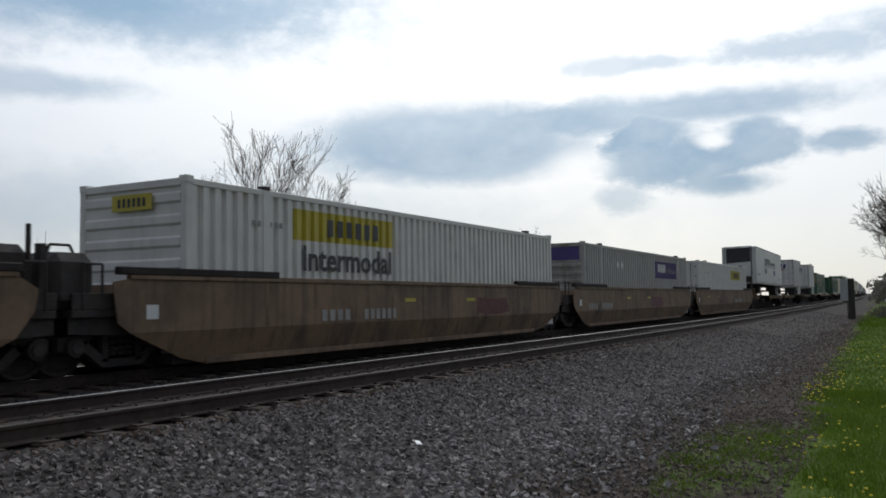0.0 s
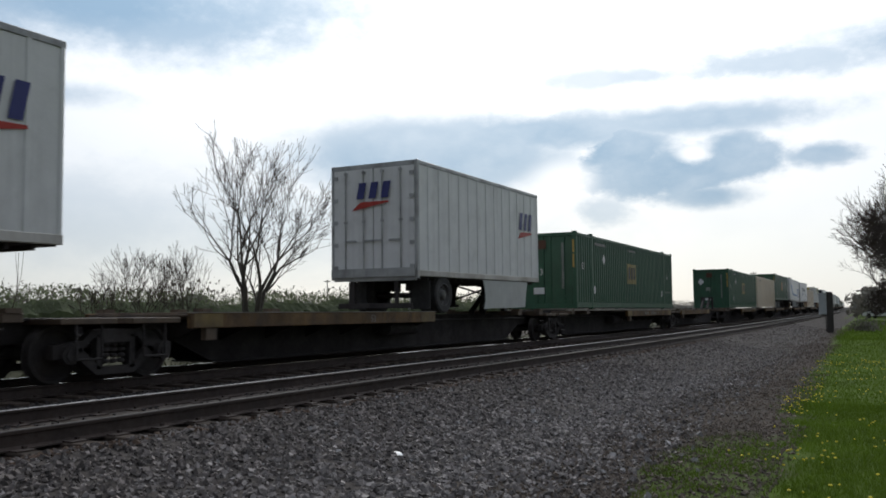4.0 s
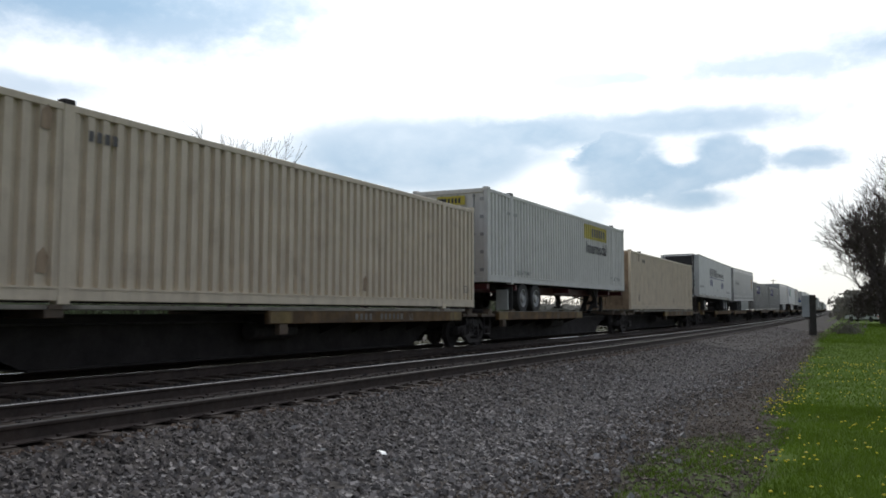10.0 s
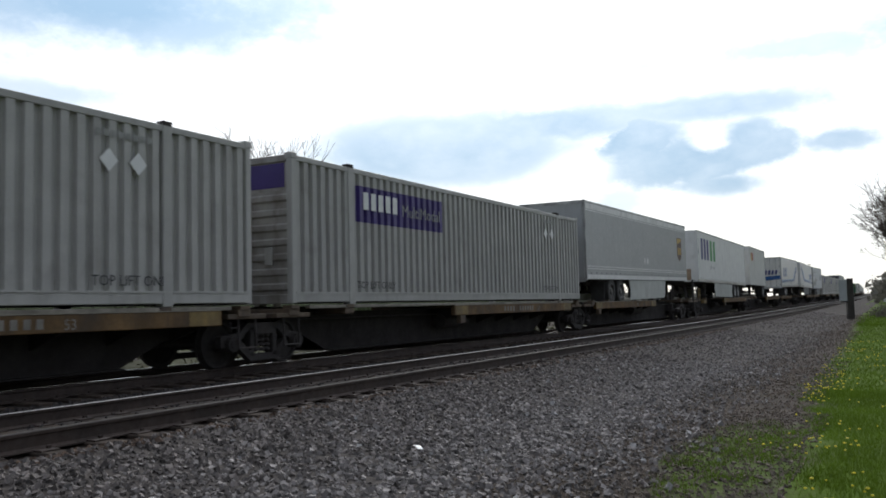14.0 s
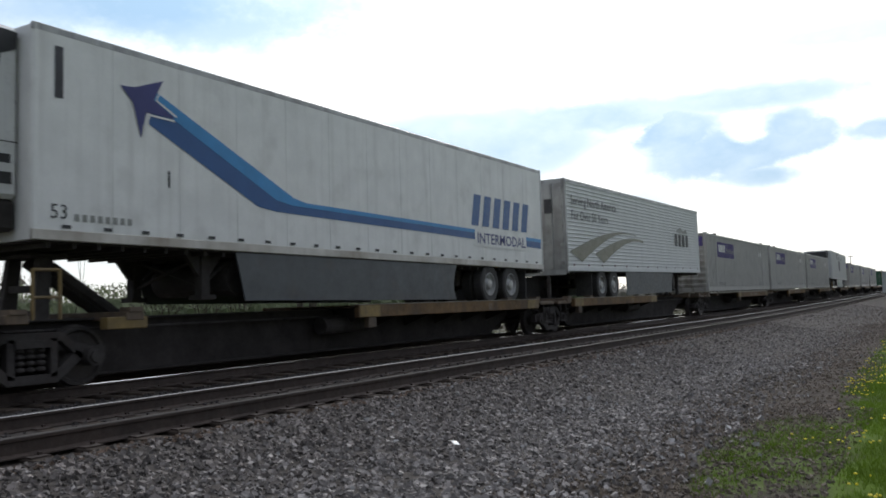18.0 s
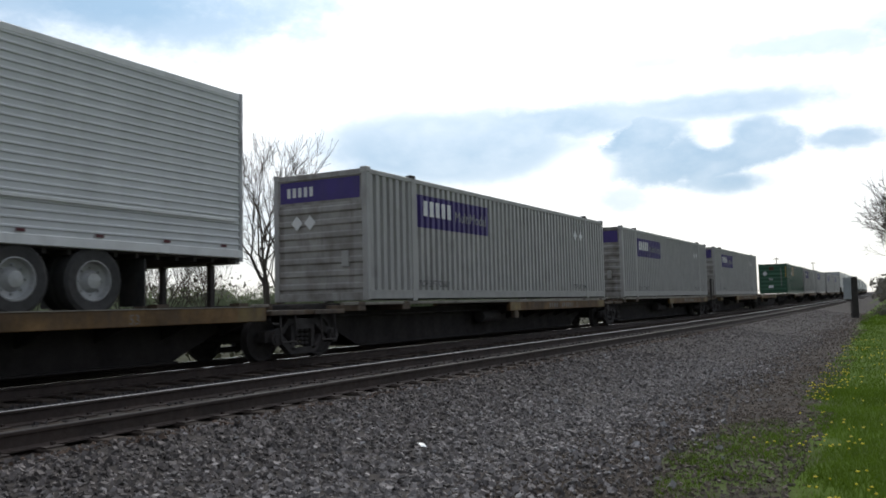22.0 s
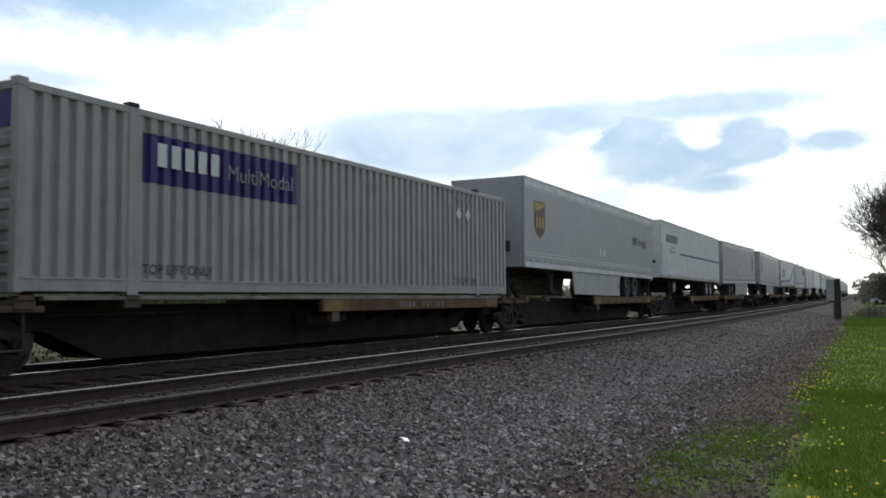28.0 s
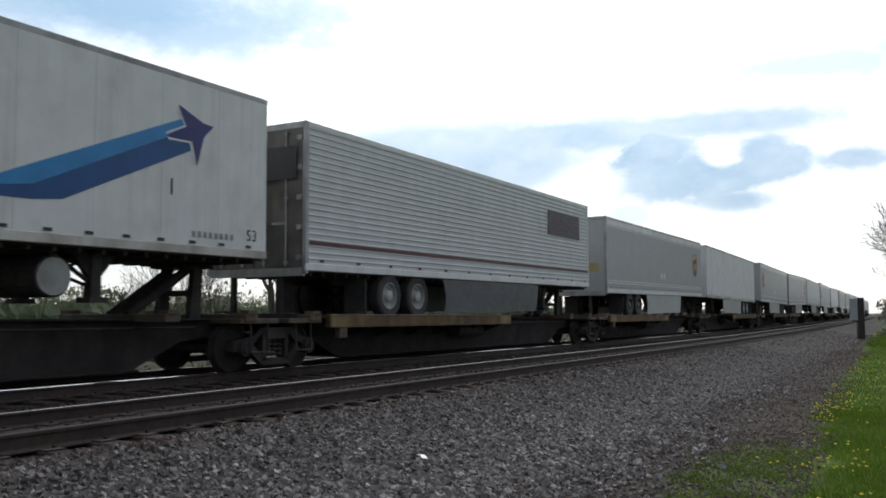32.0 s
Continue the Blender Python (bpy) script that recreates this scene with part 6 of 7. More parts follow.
def build_track(name, centre, label):
    t = tagged(new(name), label, "railway track", kind="structure")
    stations = [-40, 0, 35] + spread(40, 110, 14) + [150, 250, 500, 900, 1500]
    for s in (-1, 1):
        lat = centre + s * 0.7525
        z = RAIL
        web = swept("rail", [(-0.075, z - 0.172), (0.075, z - 0.172), (0.075, z - 0.160), (0.012, z - 0.140), (0.012, z - 0.045), (0.034, z - 0.035), (0.036, z - 0.008), (-0.036, z - 0.008), (-0.034, z - 0.035), (-0.012, z - 0.045),
                             (-0.012, z - 0.140), (-0.075, z - 0.160)], lat, stations, RAILWEB, t)
        swept("rail_head", [(-0.036, z - 0.008), (0.036, z - 0.008), (0.030, z), (-0.030, z)], lat, stations, (DULLRAIL if s > 0 else MIDRAIL) if name == "track_near" else RAILHEAD, web)
    rng = random.Random(int(-centre * 100))
    tie = []
    for k in range(4):
        me = recalc(Shape().box(-1.30 + rng.uniform(-0.03, 0.03), 1.30 + rng.uniform(-0.04, 0.04), -0.115, 0.115, 0.15, 0.33, 0.012).mesh("tie", TIE))
        tie.append(me)
    plate_me = recalc(Shape().box(-0.19, 0.19, -0.09, 0.09, 0.33, 0.345).box(-0.11, -0.075, -0.06, -0.03, 0.345, 0.37).box(0.075, 0.11, 0.03, 0.06, 0.345, 0.37).mesh("tie_plate", RAILWEB))
    s, far = -6.0, Shape()
    while s < 190:
        x, y, z, h, g = course(s, centre)
        if s < 62:
            o = part("tie", tie[rng.randrange(4)], None, t)
            o.matrix_basis = pose(x, y, z + rng.uniform(-0.01, 0.006), 0, 0, math.degrees(h) + rng.uniform(-1.2, 1.2))
            if s < 30:
                for k in (-1, 1):
                    q = part("tie_plate", plate_me, None, o)
                    q.location = (k * 0.7525, 0, 0)
        else:
            far.box(x - 1.3, x + 1.3, y - 0.115, y + 0.115, z + 0.15, z + 0.33)
        s += 0.52
    tagged(part("far_ties", far, TIE, t), kind="stuff")


build_track("track_near", NEAR_X, "empty main track with polished rails on dark wooden ties")
build_track("track_far", TRAIN_X, "main track with polished rails on dark wooden ties")


# ---- loose stone, grass, flowers ----
RNG = np.random.default_rng(7)


def scatter_stones(name, spots, sizes, material, label):
    """Angular broken stones: eight jittered corners each."""
    n = len(spots)
    cube = np.array([(x, y, z) for x in (-1, 1) for y in (-1, 1) for z in (-1, 1)], float)
    v = cube[None] * RNG.uniform(0.45, 1.0, (n, 8, 3)) * (sizes[:, None, None] * RNG.uniform(0.6, 1.25, (n, 1, 3)))
    q = RNG.normal(size=(n, 4))
    q /= np.linalg.norm(q, axis=1)[:, None]
    w, x, y, z = q.T
    R = np.stack([np.stack([1 - 2 * (y * y + z * z), 2 * (x * y - w * z), 2 * (x * z + w * y)], -1), np.stack([2 * (x * y + w * z), 1 - 2 * (x * x + z * z), 2 * (y * z - w * x)], -1),
                  np.stack([2 * (x * z - w * y), 2 * (y * z + w * x), 1 - 2 * (x * x + y * y)], -1)], 1)
    v = np.einsum("nij,nkj->nki", R, v) + spots[:, None, :]
    faces = np.array([(0, 1, 3, 2), (4, 6, 7, 5), (0, 4, 5, 1), (2, 3, 7, 6), (0, 2, 6, 4), (1, 5, 7, 3)])
    f = (faces[None] + 8 * np.arange(n)[:, None, None]).reshape(-1, 4)
    me = bpy.data.meshes.new(name)
    me.from_pydata(v.reshape(-1, 3).tolist(), [], f.tolist())
    me.materials.append(material)
    return tagged(new(name, me), label, "stones", kind="stuff")


def spots_in(x0, x1, y0, y1, per_m2, keep=None):
    n = int((x1 - x0) * (y1 - y0) * per_m2)
    x, y = RNG.uniform(x0, x1, n), RNG.uniform(y0, y1, n)
    if keep is not None:
        k = keep(x, y)
        x, y = x[k], y[k]
    off = np.array([course(b, 0)[0] for b in y])
    z = np.array([ground_z(a + o, b) for a, b, o in zip(x, y, off)])
    return np.stack([x + off, y, z], 1)


def thin(x, y):
    """Stones thin out towards the path."""
    return RNG.uniform(0, 1, len(x)) < np.clip((-1.7 - 0.02 * y - x) / 1.7, 0.0, 1.0)


def sizes(n, lo, hi):
    return lo + (hi - lo) * RNG.uniform(0, 1, n) ** 2.2


a = np.concatenate([spots_in(-6.40, -1.2, -4.0, 3.0, 150, thin), spots_in(-6.40, -1.2, 3.0, 11.5, 560, thin), spots_in(-6.40, -1.4, 11.5, 20, 300, thin), spots_in(-6.40, -2.0, 20, 34, 110, thin), spots_in(-6.40, -2.4, 34, 70, 30, thin)])
# darker stones replace the grey ones more often towards the track
trackside = RNG.uniform(0, 1, len(a)) < np.clip((-3.9 - a[:, 0] + np.array([course(v, 0)[0] for v in a[:, 1]])) / 2.0, 0.05, 0.95)
for name, pick, material, label in (("ballast_stones", ~trackside, STONE, "grey crushed ballast stones"), ("dusty_stones", trackside, TRACKSTONE, "darker grey-brown ballast stones, more of them towards the track")):
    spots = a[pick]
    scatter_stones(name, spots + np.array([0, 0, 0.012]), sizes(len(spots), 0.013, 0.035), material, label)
b = np.concatenate([spots_in(-10.3, -8.9, 2, 24, 120), spots_in(-8.2, -6.9, 2, 24, 30), spots_in(-13.2, -12.4, 4, 30, 60)])
e = np.concatenate([spots_in(-6.52, -6.12, 1, 14, 520), spots_in(-6.52, -6.12, 14, 34, 260)])
scatter_stones("stained_stones", e + np.array([0, 0, 0.010]), sizes(len(e), 0.012, 0.032), RUSTSTONE, "rust-stained ballast stones along the tie ends")
scatter_stones("track_stones", b + np.array([0, 0, 0.012]), sizes(len(b), 0.016, 0.038), DARKSTONE, "grey crushed stones between the rails")
g = np.concatenate([spots_in(-3.6, -0.9, 5.0, 12, 420), spots_in(-3.8, -1.2, 12, 22, 170), spots_in(-4.2, -1.7, 22, 40, 90), spots_in(-4.4, -2.2, 40, 70, 40)])
scatter_stones("gravel", g + np.array([0, 0, 0.004]), sizes(len(g), 0.007, 0.022) * (1 + 0.02 * np.clip(g[:, 1] - 15, 0, 60)), GRAVEL, "fine brown-grey gravel on the path")
c = spots_in(-6.2, -1.6, 3.5, 22, 2.2)
scatter_stones("pale_stones", c + np.array([0, 0, 0.02]), sizes(len(c), 0.018, 0.040), PALESTONE, "pale stones scattered on the ballast")


def grass_edge(y):
    return np.interp(y, [4, 7, 9, 11.7, 15.4, 21, 37, 60], [-0.65, -0.80, -1.0, -1.24, -1.62, -1.68, -2.03, -2.75])


def tongue(x, y):
    """Odds of green on the path: a ragged tongue beside the border."""
    return np.clip(1.25 - ((x + 1.5) / 0.62) ** 2 - ((y - 8.7) / 2.3) ** 2, 0, 1)


def blades(name, n, x0, x1, y0, y1, height, width, material, label, mode):
    y = y0 + (y1 - y0) * RNG.uniform(0, 1, n) ** 1.4
    x = x0 + (x1 - x0) * RNG.uniform(0, 1, n)
    clump = np.array([noise.noise((a * 1.9, b * 1.9, 3.0)) + 0.6 * noise.noise((a * 6, b * 6, 5.0)) for a, b in zip(x, y)])
    inside = np.clip((x - grass_edge(y) + 0.35 * clump) / 0.25, 0, 1)
    if mode == "mown":
        odds = np.maximum(inside, tongue(x, y) * np.clip(0.35 + 1.6 * clump, 0, 1))
    else:
        odds = (1 - inside) * np.clip(0.45 + 1.2 * clump, 0.05, 1)
    keep = odds > RNG.uniform(0, 1.0, n)
    x, y = x[keep], y[keep]
    n = len(x)
    z = np.array([ground_z(p, q) for p, q in zip(x, y)])
    h = height * RNG.uniform(0.5, 1.2, n)
    a = RNG.uniform(0, 6.283, n)
    lean = RNG.uniform(0.1, 0.9, n) * h
    d = RNG.uniform(0, 6.283, n)
    wv = width * RNG.uniform(0.6, 1.3, n)
    p0 = np.stack([x - wv * np.cos(a), y - wv * np.sin(a), z - 0.01], 1)
    p1 = np.stack([x + wv * np.cos(a), y + wv * np.sin(a), z - 0.01], 1)
    p2 = np.stack([x + lean * np.cos(d), y + lean * np.sin(d), z + h], 1)
    v = np.stack([p0, p1, p2], 1).reshape(-1, 3)
    me = bpy.data.meshes.new(name)
    me.from_pydata(v.tolist(), [], np.arange(3 * n).reshape(-1, 3).tolist())
    me.materials.append(material)
    return tagged(new(name, me), label, "grass", kind="stuff")


blades("grass", 90000, -2.3, 1.6, 5, 15, 0.055, 0.005, GRASS, "short green spring grass", "mown")
blades("grass", 50000, -2.8, 3.5, 14, 48, 0.06, 0.010, GRASS, "short green spring grass", "mown")
blades("grass", 30000, -3.4, 9, 46, 110, 0.10, 0.03, GRASS, "short green spring grass", "mown")
blades("grass", 26000, -1.4, 2.5, -4, 5.2, 0.05, 0.005, GRASS, "short green spring grass", "mown")
blades("dry_grass", 26000, -3.4, -0.6, 4.5, 20, 0.035, 0.004, DRYGRASS, "dead straw-coloured grass at the path's edge", "dead")


def dandelions():
    n = 2200
    y = 5 + 26 * RNG.uniform(0, 1, n) ** 1.2
    e = grass_edge(y)
    x = e - 0.7 * np.clip((12 - y) / 4, 0, 1) + RNG.uniform(0, 1, n) ** 1.1 * (1.6 + 0.05 * y)
    clump = np.array([noise.noise((p * 1.1, q * 0.7, 9.0)) for p, q in zip(x, y)])
    keep = clump > RNG.uniform(-0.15, 0.6, n)
    sh = Shape()
    for p, q in zip(x[keep], y[keep]):
        z, r = ground_z(p, q) + random.uniform(0.03, 0.07), random.uniform(0.009, 0.018)
        sh.lathe((p, q, z), [(-0.006, 0.002), (0.0, r), (0.008, r * 0.8), (0.012, 0.001)], 8, "z")
    tagged(new("dandelions", sh.mesh("dandelions", FLOWER)), "yellow dandelion heads in the grass", "flowers", kind="stuff")


dandelions()


def litter():
    sh = Shape()
    for i in range(7):
        a = -0.7 + 1.4 * i / 6
        sh_row = [(0.028 * k + 0.03 * math.cos(a) * 0.6, 0.085 * a, 0.02 * math.cos(a * 1.6)) for k in (-1.2, 1.2)]
        sh.v += sh_row
        if i:
            k = 2 * i
            sh.f.append((k - 2, k - 1, k + 1, k))
    me = sh.mesh("litter", LITTER)
    ob = tagged(new("litter", me), "curled white scrap lying on the ballast", "litter")
    x, y = -4.40, 7.40
    ob.matrix_basis = pose(x, y, ground_z(x, y) + 0.035, 12, 8, 62)
    for p in me.polygons:
        p.use_smooth = True


litter()


# ---- trees and brush ----


def grow(rng, big, small, base, way, length, radius, level, rise_, small_at, fork, shoots):
    """A limb of three bent pieces that forks at its end and puts out side shoots; each fork is thinner and shorter."""
    p, d, r = Vector(base), Vector(way).normalized(), radius
    for i in range(3):
        q = p + d * (length / 3)
        r2 = max(r * 0.88, 0.016)
        (small if level <= small_at else big).rod(p, q, r, r2, n=3 if level <= small_at else 7, caps=False)
        if level and i and rng.random() < shoots:
            w = side_way(rng, d, rng.uniform(0.5, 1.0))
            w.z += rise_ * 0.5
            grow(rng, big, small, q, w, length * rng.uniform(0.45, 0.7), r2 * 0.5, max(0, level - 2), rise_, small_at, fork, shoots)
        p, r = q, r2
        d = (d + Vector((rng.uniform(-0.13, 0.13), rng.uniform(-0.13, 0.13), rng.uniform(0.0, rise_ * 0.25)))).normalized()
    if level:
        for k in range(2 if rng.random() < 0.72 else 3):
            w = side_way(rng, d, fork * rng.uniform(0.45, 1.2))
            w.z += rise_ * rng.uniform(0.1, 0.5)
            grow(rng, big, small, p, w, length * rng.uniform(0.68, 0.95), r * 0.76, level - 1, rise_, small_at, fork, shoots)


def side_way(rng, d, angle):
    side = d.orthogonal().normalized()
    side.rotate(Matrix.Rotation(rng.uniform(0, 6.283), 3, d))
    return (d * math.cos(angle) + side * math.sin(angle)).normalized()


def bare_tree(label, x, y, height, seed, stems, level=6, radius=0.2, lean=0.3, rise_=0.5, fork=0.42, small_at=2, shoots=0.85):
    """Several stems from one foot, scaled so that the crown ends at the height."""
    rng = random.Random(seed)
    t = thing("bare_tree", label, "tree", "bare trees")
    big, small = Shape(), Shape()
    step = height / (level * 0.66 + 0.6)
    for k in range(stems):
        a = 6.283 * k / stems + rng.uniform(-0.5, 0.5)
        way = Vector((math.cos(a) * lean * rng.uniform(0.5, 1.2), math.sin(a) * lean * rng.uniform(0.5, 1.2), 1.0))
        grow(rng, big, small, (0.3 * math.cos(a), 0.3 * math.sin(a), -0.2), way, step * rng.uniform(0.85, 1.15), radius * rng.uniform(0.75, 1.0), level, rise_, small_at, fork, shoots)
    top = max(v[2] for v in small.v)
    for sh in (big, small):
        sh.v = [(v[0] * height / top, v[1] * height / top, v[2] * height / top) for v in sh.v]
    part("trunk", big.mesh("trunk", BARK), BARK, t)
    part("twig_crown", small.mesh("twigs", TWIG), TWIG, t, "fine leafless twigs")
    t.location = (x, y, ground_z(x, y))
    return t


def polar(az, r):
    return -r * math.sin(radians(az)), r * math.cos(radians(az))


bare_tree("tall leafless tree with several stems beyond the line", *polar(40.2, 70), 16.6, 39, 4, 6, 0.32, 0.28, 0.40, 0.48, 2, 0.6)
bare_tree("large leafless tree with dense dark branches", *polar(-1.2, 95), 19.5, 5, 3, 7, 0.36, 0.34, 0.30, 0.52, 3)
bare_tree("large leafless tree with dense dark branches", *polar(-0.9, 108), 18.5, 8, 3, 7, 0.38, 0.25, 0.35, 0.50, 3)
bare_tree("small leafless tree beyond the line", *polar(23.4, 122), 12.0, 21, 4, 6, 0.20, 0.36, 0.35, 0.52, 3)
bare_tree("low leafless tree in the brush", *polar(46.8, 62), 6.3, 31, 5, 4, 0.07, 0.35, 0.4, 0.5, 4)
bare_tree("low leafless tree in the brush", *polar(44.4, 66), 7.0, 32, 5, 4, 0.08, 0.30, 0.5, 0.45, 4)
bare_tree("low leafless tree in the brush", *polar(49.5, 66), 4.8, 33, 5, 4, 0.06, 0.40, 0.4, 0.5, 4)
bare_tree("large leafless tree with dense dark branches", *polar(-4.2, 100), 20.5, 15, 3, 6, 0.38, 0.3, 0.35, 0.50, 3)
bare_tree("slim bending sapling in the brush", *polar(55.0, 46), 5.2, 41, 1, 1, 0.05, 0.5, 0.6, 0.2, 1, 0.2)


def hedge_top(y, seed, low, high):
    return low + (high - low) * max(0.0, min(1.0, 0.5 + 0.9 * noise.noise((y * 0.11, seed, 0.0)) + 0.4 * noise.noise((y * 0.5, seed, 2.0))))


def brush(name, spots, material, label, size, core=None):
    """Loose leaf and stem scraps over a lumpy core that make a ragged thicket. spots: rows of x, y, z0, height, width."""
    n = len(spots)
    u = RNG.uniform(0.15, 1, n)
    c = np.stack([spots[:, 0] + RNG.normal(0, 1, n) * spots[:, 4], spots[:, 1] + RNG.normal(0, 1, n) * spots[:, 4], spots[:, 2] + spots[:, 3] * u], 1)
    k = size * RNG.uniform(0.5, 1.5, n)[:, None, None]
    v = c[:, None, :] + RNG.normal(0, 1, (n, 3, 3)) * k * np.array([0.9, 0.9, 1.2])
    verts, faces = v.reshape(-1, 3).tolist(), np.arange(3 * n).reshape(-1, 3).tolist()
    if core:
        lateral, y0, y1, low, high, seed, step, wide = core
        rows = int((y1 - y0) / step)
        b = len(verts)
        for i in range(rows + 1):
            y = y0 + i * step
            h = hedge_top(y, seed, low, high)
            for w, f in ((1.0, -0.1), (0.9, 0.38), (0.5, 0.58), (0.0, 0.66), (-0.6, 0.5), (-1.0, -0.1)):
                x = lateral + wide * w + 0.3 * wide * noise.noise((y * 0.9, w * 3, seed))
                yy = y + step * 0.5 * noise.noise((y * 1.7, w * 5, seed + 3))
                verts.append((x, yy, ground_z(lateral, y) + h * max(f + 0.10 * noise.noise((y * 1.3, w * 2, seed + 7)) + 0.08 * noise.noise((y * 4.1, w * 5, seed + 9)), -0.1)))
        for i in range(rows):
            for j in range(5):
                q = b + 6 * i + j
                faces.append((q, q + 1, q + 7, q + 6))
    me = bpy.data.meshes.new(name)
    me.from_pydata(verts, [], faces)
    me.materials.append(material)
    return tagged(new(name, me), label, "brush", kind="stuff")


def hedge_spots(n, lateral, y0, y1, low, high, width, seed, power=1.0):
    y = y0 + (y1 - y0) * RNG.uniform(0, 1, n) ** power
    h = np.array([hedge_top(b, seed, low, high) for b in y])
    x = lateral + RNG.normal(0, 1.2, n)
    z = np.array([ground_z(a, b) - 0.1 for a, b in zip(x, y)])
    return np.stack([x, y, z, h, np.full(n, width)], 1)


brush("hedgerow", hedge_spots(80000, -78, -50, 190, 3.0, 5.6, 0.9, 1.0, 1.1), BUD, "budding green brush along the field", 0.085, (-78, -50, 190, 3.0, 5.6, 1.0, 0.5, 3.0))
brush("hedgerow", hedge_spots(44000, -84, -50, 200, 2.6, 6.2, 1.1, 4.0, 1.1), BRUSH, "brown thicket along the field", 0.085, (-84, -50, 200, 2.5, 5.6, 4.0, 0.5, 3.4))
# made-up row of weeds, coloured dark to darken the view under the cars
brush("lineside_weeds", hedge_spots(16000, -17, -10, 110, 0.35, 0.75, 0.3, 9.0, 1.2), ADDEDWEEDS, "low weeds added beyond the far ballast shoulder to darken the view under the cars", 0.045, (-17, -10, 110, 0.35, 0.75, 9.0, 0.4, 0.9))
brush("tall_grass", hedge_spots(20000, -34, -5, 120, 0.3, 0.8, 3.5, 7.0, 1.2), MEADOW, "rough green field grass beyond the line", 0.05, (-34, -5, 120, 0.3, 0.8, 7.0, 0.8, 4.0))
brush("far_woods", hedge_spots(16000, -110, 60, 700, 3.5, 8.0, 3.0, 2.0, 1.3), BRUSH, "far brown woods on the skyline", 0.25, (-110, 60, 700, 3.2, 7.4, 2.0, 2.0, 5.0))
brush("far_woods", hedge_spots(5000, 14, 330, 800, 4.0, 9.0, 8.0, 5.0, 1.0), BRUSH, "far brown woods on the skyline", 0.35, (14, 330, 800, 4.0, 8.0, 5.0, 3.0, 8.0))
k = 9000
az = RNG.uniform(-7.0, 1.5, k)
rr = RNG.uniform(135, 165, k)
xy = np.array([polar(p, q) for p, q in zip(az, rr)])
tall = np.array([2.5 + 3.0 * max(0.0, 0.5 + noise.noise((p * 0.9, 4.0, 0.0))) for p in az])
brush("far_woods", np.stack([xy[:, 0], xy[:, 1], np.array([ground_z(p, q) for p, q in xy]), tall, np.full(k, 0.8)], 1), BRUSH, "far brown woods on the skyline", 0.30)
k = 9000
az = RNG.uniform(-4.5, 0.6, k)
rr = RNG.uniform(90, 106, k)
xy = np.array([polar(p, q) for p, q in zip(az, rr)])
brush("shrubs", np.stack([xy[:, 0], xy[:, 1], np.array([ground_z(p, q) for p, q in xy]) + 0.5, np.full(k, 4.3) * np.clip(1.1 - (az + 0.5) * 0.60, 0.25, 1.25), np.full(k, 0.4)], 1), TWIG, "dark leafless shrubs under the trees", 0.12)
k = 700
xy = np.array(polar(1.15, 62)) + RNG.normal(0, 1, (k, 2)) * np.array([0.45, 0.5])
brush("shrub", np.stack([xy[:, 0], xy[:, 1], np.array([ground_z(p, q) for p, q in xy]), RNG.uniform(0.2, 1.0, k), np.full(k, 0.1)], 1), BRUSH, "low dead shrub at the edge of the grass", 0.06)


# ---- lineside things ----


def mast(label, az, r, height, kind):
    x, y = polar(az, r)
    z = ground_z(x, y)
    t = thing("utility_pole" if kind == "cross" else "floodlight_mast", label, "pole", "far poles")
    part("pole", Shape().rod((0, 0, 0), (0, 0, height), 0.16, 0.11, n=8), WOOD if kind == "cross" else GALV, t)
    u = Vector((math.cos(radians(az)), math.sin(radians(az)), 0))
    w = 0.8 if kind == "cross" else 1.15
    if kind == "cross":
        part("crossarm", Shape().rod(u * -w + Vector((0, 0, height - 0.4)), u * w + Vector((0, 0, height - 0.4)), 0.10, n=6), WOOD, t)
    else:
        h = part("lamp_frame", Shape().rod(u * -w + Vector((0, 0, height)), u * w + Vector((0, 0, height)), 0.14, n=8), GALV, t)
        for k in range(4):
            part("floodlight", Shape().rod(u * (w * (-0.8 + 0.53 * k)) + Vector((0, 0, height)), u * (w * (-0.8 + 0.53 * k)) + Vector((0, -0.2, height - 0.35)), 0.22, 0.28, n=10), GALV, h)
    t.location = (x, y, z)


mast("tall mast with a row of floodlights", 31.75, 150, 9.3, "flood")
for az, r, h in ((35.3, 200, 9.0), (29.35, 220, 7.8), (26.9, 260, 7.5), (7.4, 250, 11.5), (5.3, 330, 12.5), (13.0, 180, 8.0)):
    mast("wooden utility pole with a crossarm", az, r, h, "cross")


def lineside_post():
    x, y = -3.12, 58.5
    t = thing("marker_post", "dark wooden post with a pale metal box", "post")
    part("post", Shape().add([(i * (0.17 if k else 0.20), j * 0.17, 2.55 if k else -0.2) for k in (0, 1) for j in (-1, 1) for i in (-1, 1)],
                             [(0, 2, 3, 1), (4, 5, 7, 6), (0, 1, 5, 4), (2, 6, 7, 3), (0, 4, 6, 2), (1, 3, 7, 5)]), WOOD, t)
    b = part("metal_box", Shape().box(-0.62, -0.18, -0.20, 0.20, 1.15, 2.44, 0.03), GALV, t, "pale grey metal box")
    part("box_lid", Shape().box(-0.65, -0.175, -0.23, 0.23, 2.44, 2.49, 0.01), GALV, b)
    part("box_bracket", Shape().box(-0.50, -0.17, -0.04, 0.04, 1.08, 1.15), STEEL, t)
    part("conduit", Shape().rod((-0.24, -0.06, -0.1), (-0.24, -0.06, 1.15), 0.025, n=8), STEEL, t)
    t.location = (x, y, ground_z(x, y))


lineside_post()


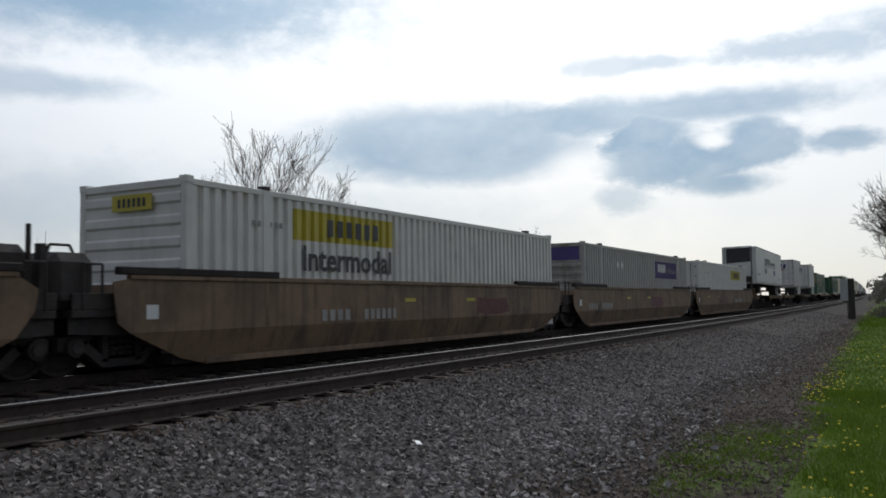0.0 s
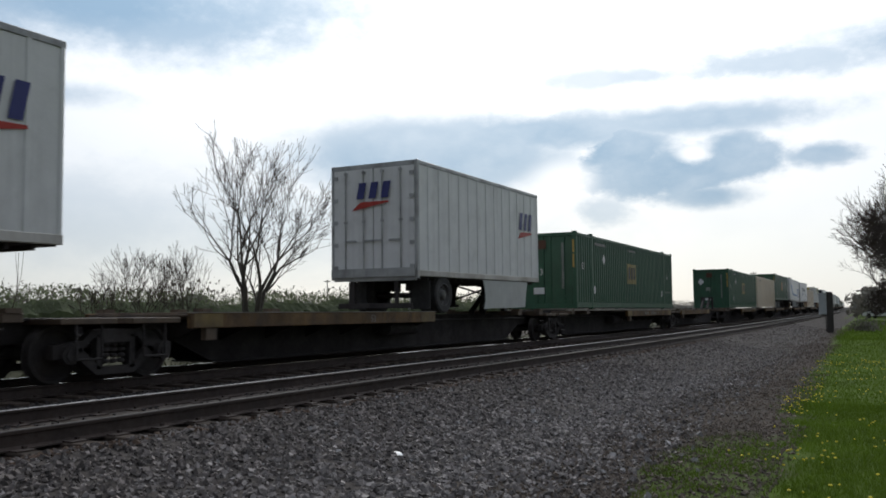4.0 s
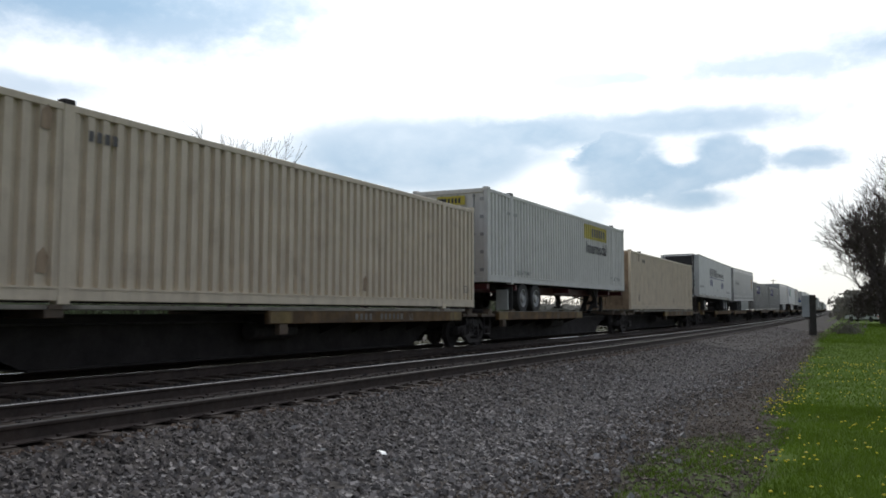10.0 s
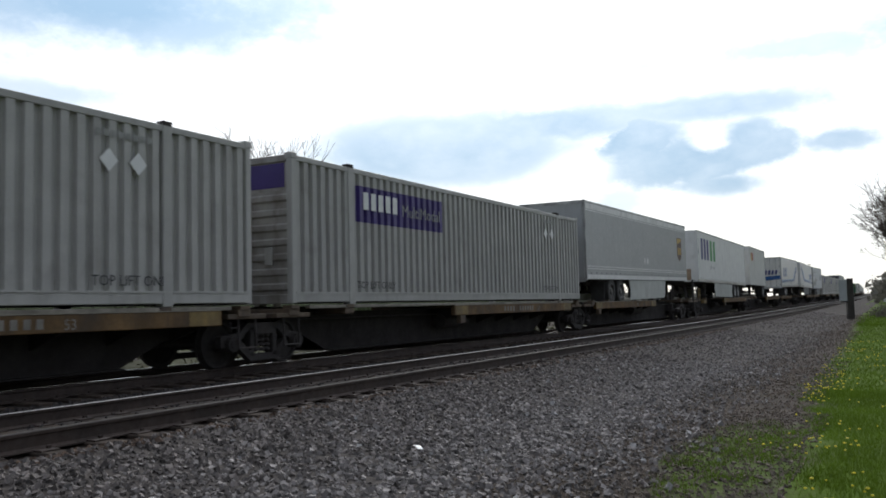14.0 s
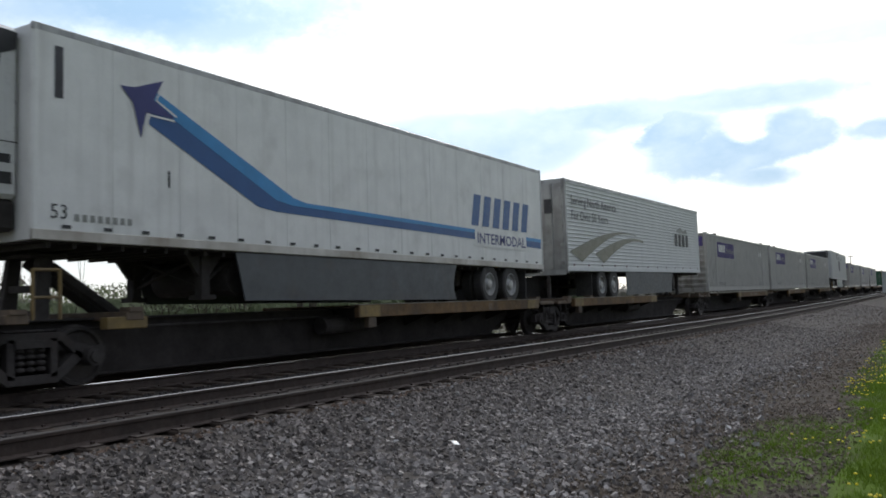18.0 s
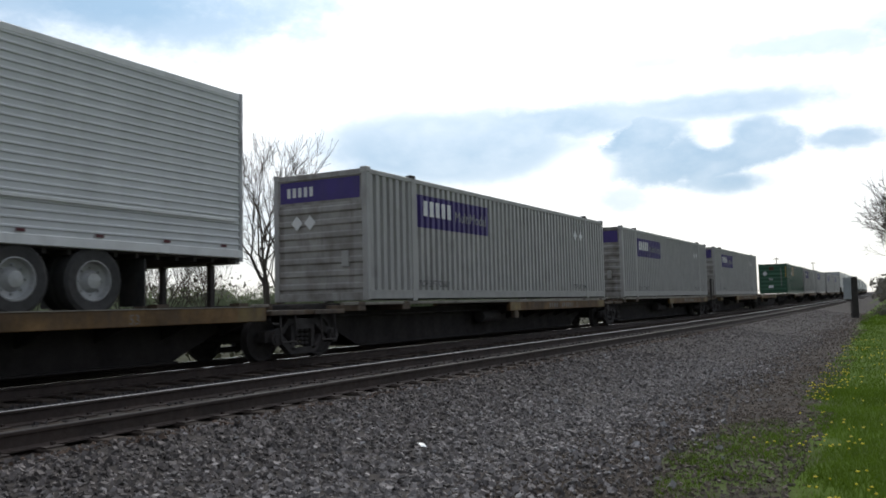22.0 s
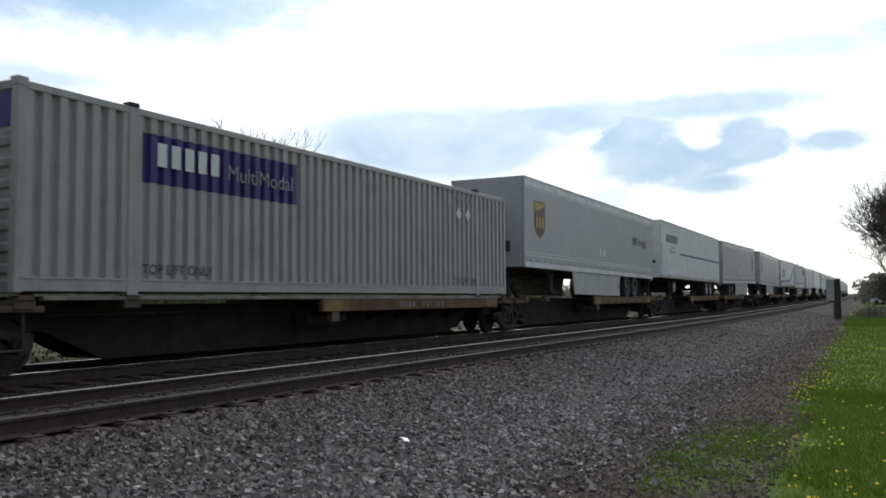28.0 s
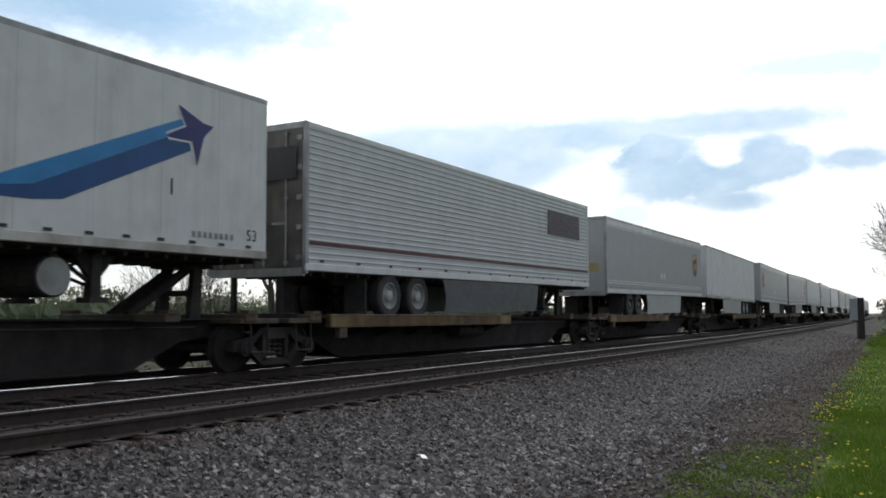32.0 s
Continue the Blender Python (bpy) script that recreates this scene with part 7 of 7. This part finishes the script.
def relay_hut():
    x, y = polar(0.95, 200)
    t = thing("relay_hut", "small dark lineside hut", "hut")
    part("wall", Shape().box(-1.3, 1.3, -1.1, 1.1, 0, 2.2, 0.02), STEEL, t)
    part("roof", Shape().box(-1.45, 1.45, -1.25, 1.25, 2.2, 2.35, 0.02), SILL, t)
    part("door", Shape().box(-0.4, 0.4, -1.13, -1.1, 0.1, 2.0), SILL, t)
    t.location = (x, y, ground_z(x, y))


relay_hut()



def parked_car(label, az, r, paint, turn):
    """A saloon far off under the trees: body, cabin, windows, lamps and wheels."""
    x, y = polar(az, r)
    t = thing("parked_car", label, "car", "parked cars")
    side = [(-2.2, 0.35), (-2.25, 0.65), (-2.1, 0.92), (-1.2, 0.98), (1.1, 0.95), (2.05, 0.82), (2.25, 0.6), (2.2, 0.35)]
    part("body", Shape().plate(side, -0.86, 0.86), paint, t)
    top = [(-1.55, 0.96), (-1.0, 1.40), (0.25, 1.42), (0.95, 0.95)]
    cabin = part("cabin", Shape().plate(top, -0.74, 0.74), paint, t)
    for s in (-1, 1):
        part("side_window", Shape().plate([(-1.30, 1.0), (-0.92, 1.34), (0.2, 1.36), (0.78, 1.0)], s * 0.745, s * 0.755), BLACK, cabin)
        for v in (-1.35, 1.38):
            w = part("wheel", Shape().lathe((0, 0, 0), [(-0.1, 0.0), (-0.1, 0.31), (0.1, 0.31), (0.11, 0.22), (0.08, 0.0)], 18), RUBBER, t)
            w.location = (s * 0.78, v, 0.31)
        part("headlamp", Shape().box(s * 0.5, s * 0.8, 2.18, 2.26, 0.6, 0.74, 0.01), PLACARD, t)
        part("tail_lamp", Shape().box(s * 0.55, s * 0.84, -2.26, -2.2, 0.62, 0.8, 0.01), RED, t)
    part("rear_window", Shape().add([(-0.62, -1.50, 1.03), (0.62, -1.50, 1.03), (0.58, -1.08, 1.36), (-0.58, -1.08, 1.36)], [(0, 1, 2, 3)]), BLACK, cabin)
    t.matrix_basis = pose(x, y, ground_z(x, y), 0, 0, turn)


parked_car("white saloon car parked under bare trees", 0.22, 128, WHITE, 62)
parked_car("silver saloon car parked under bare trees", -0.85, 132, SILVER, 70)

# ---- motion: the train runs at about 25 m/s and gains a little ----


def gone(t):
    return 25.06 * t + 0.01917 * (t - 16) ** 2


def motions():
    for ob, s0, z, tilt in MOVES:
        times = {float(t) for t in range(0, 33, 2)} | {t / 2 for t in range(65) if -45 < s0 - gone(t / 2) < 150}
        rows = []
        for t in sorted(times):
            x, y, dz, h, g = course(s0 - gone(t), TRAIN_X)
            rows.append((t, pose(x, y, z + dz, math.degrees(g + tilt), 0, math.degrees(h))))
        walk(ob, rows)


motions()
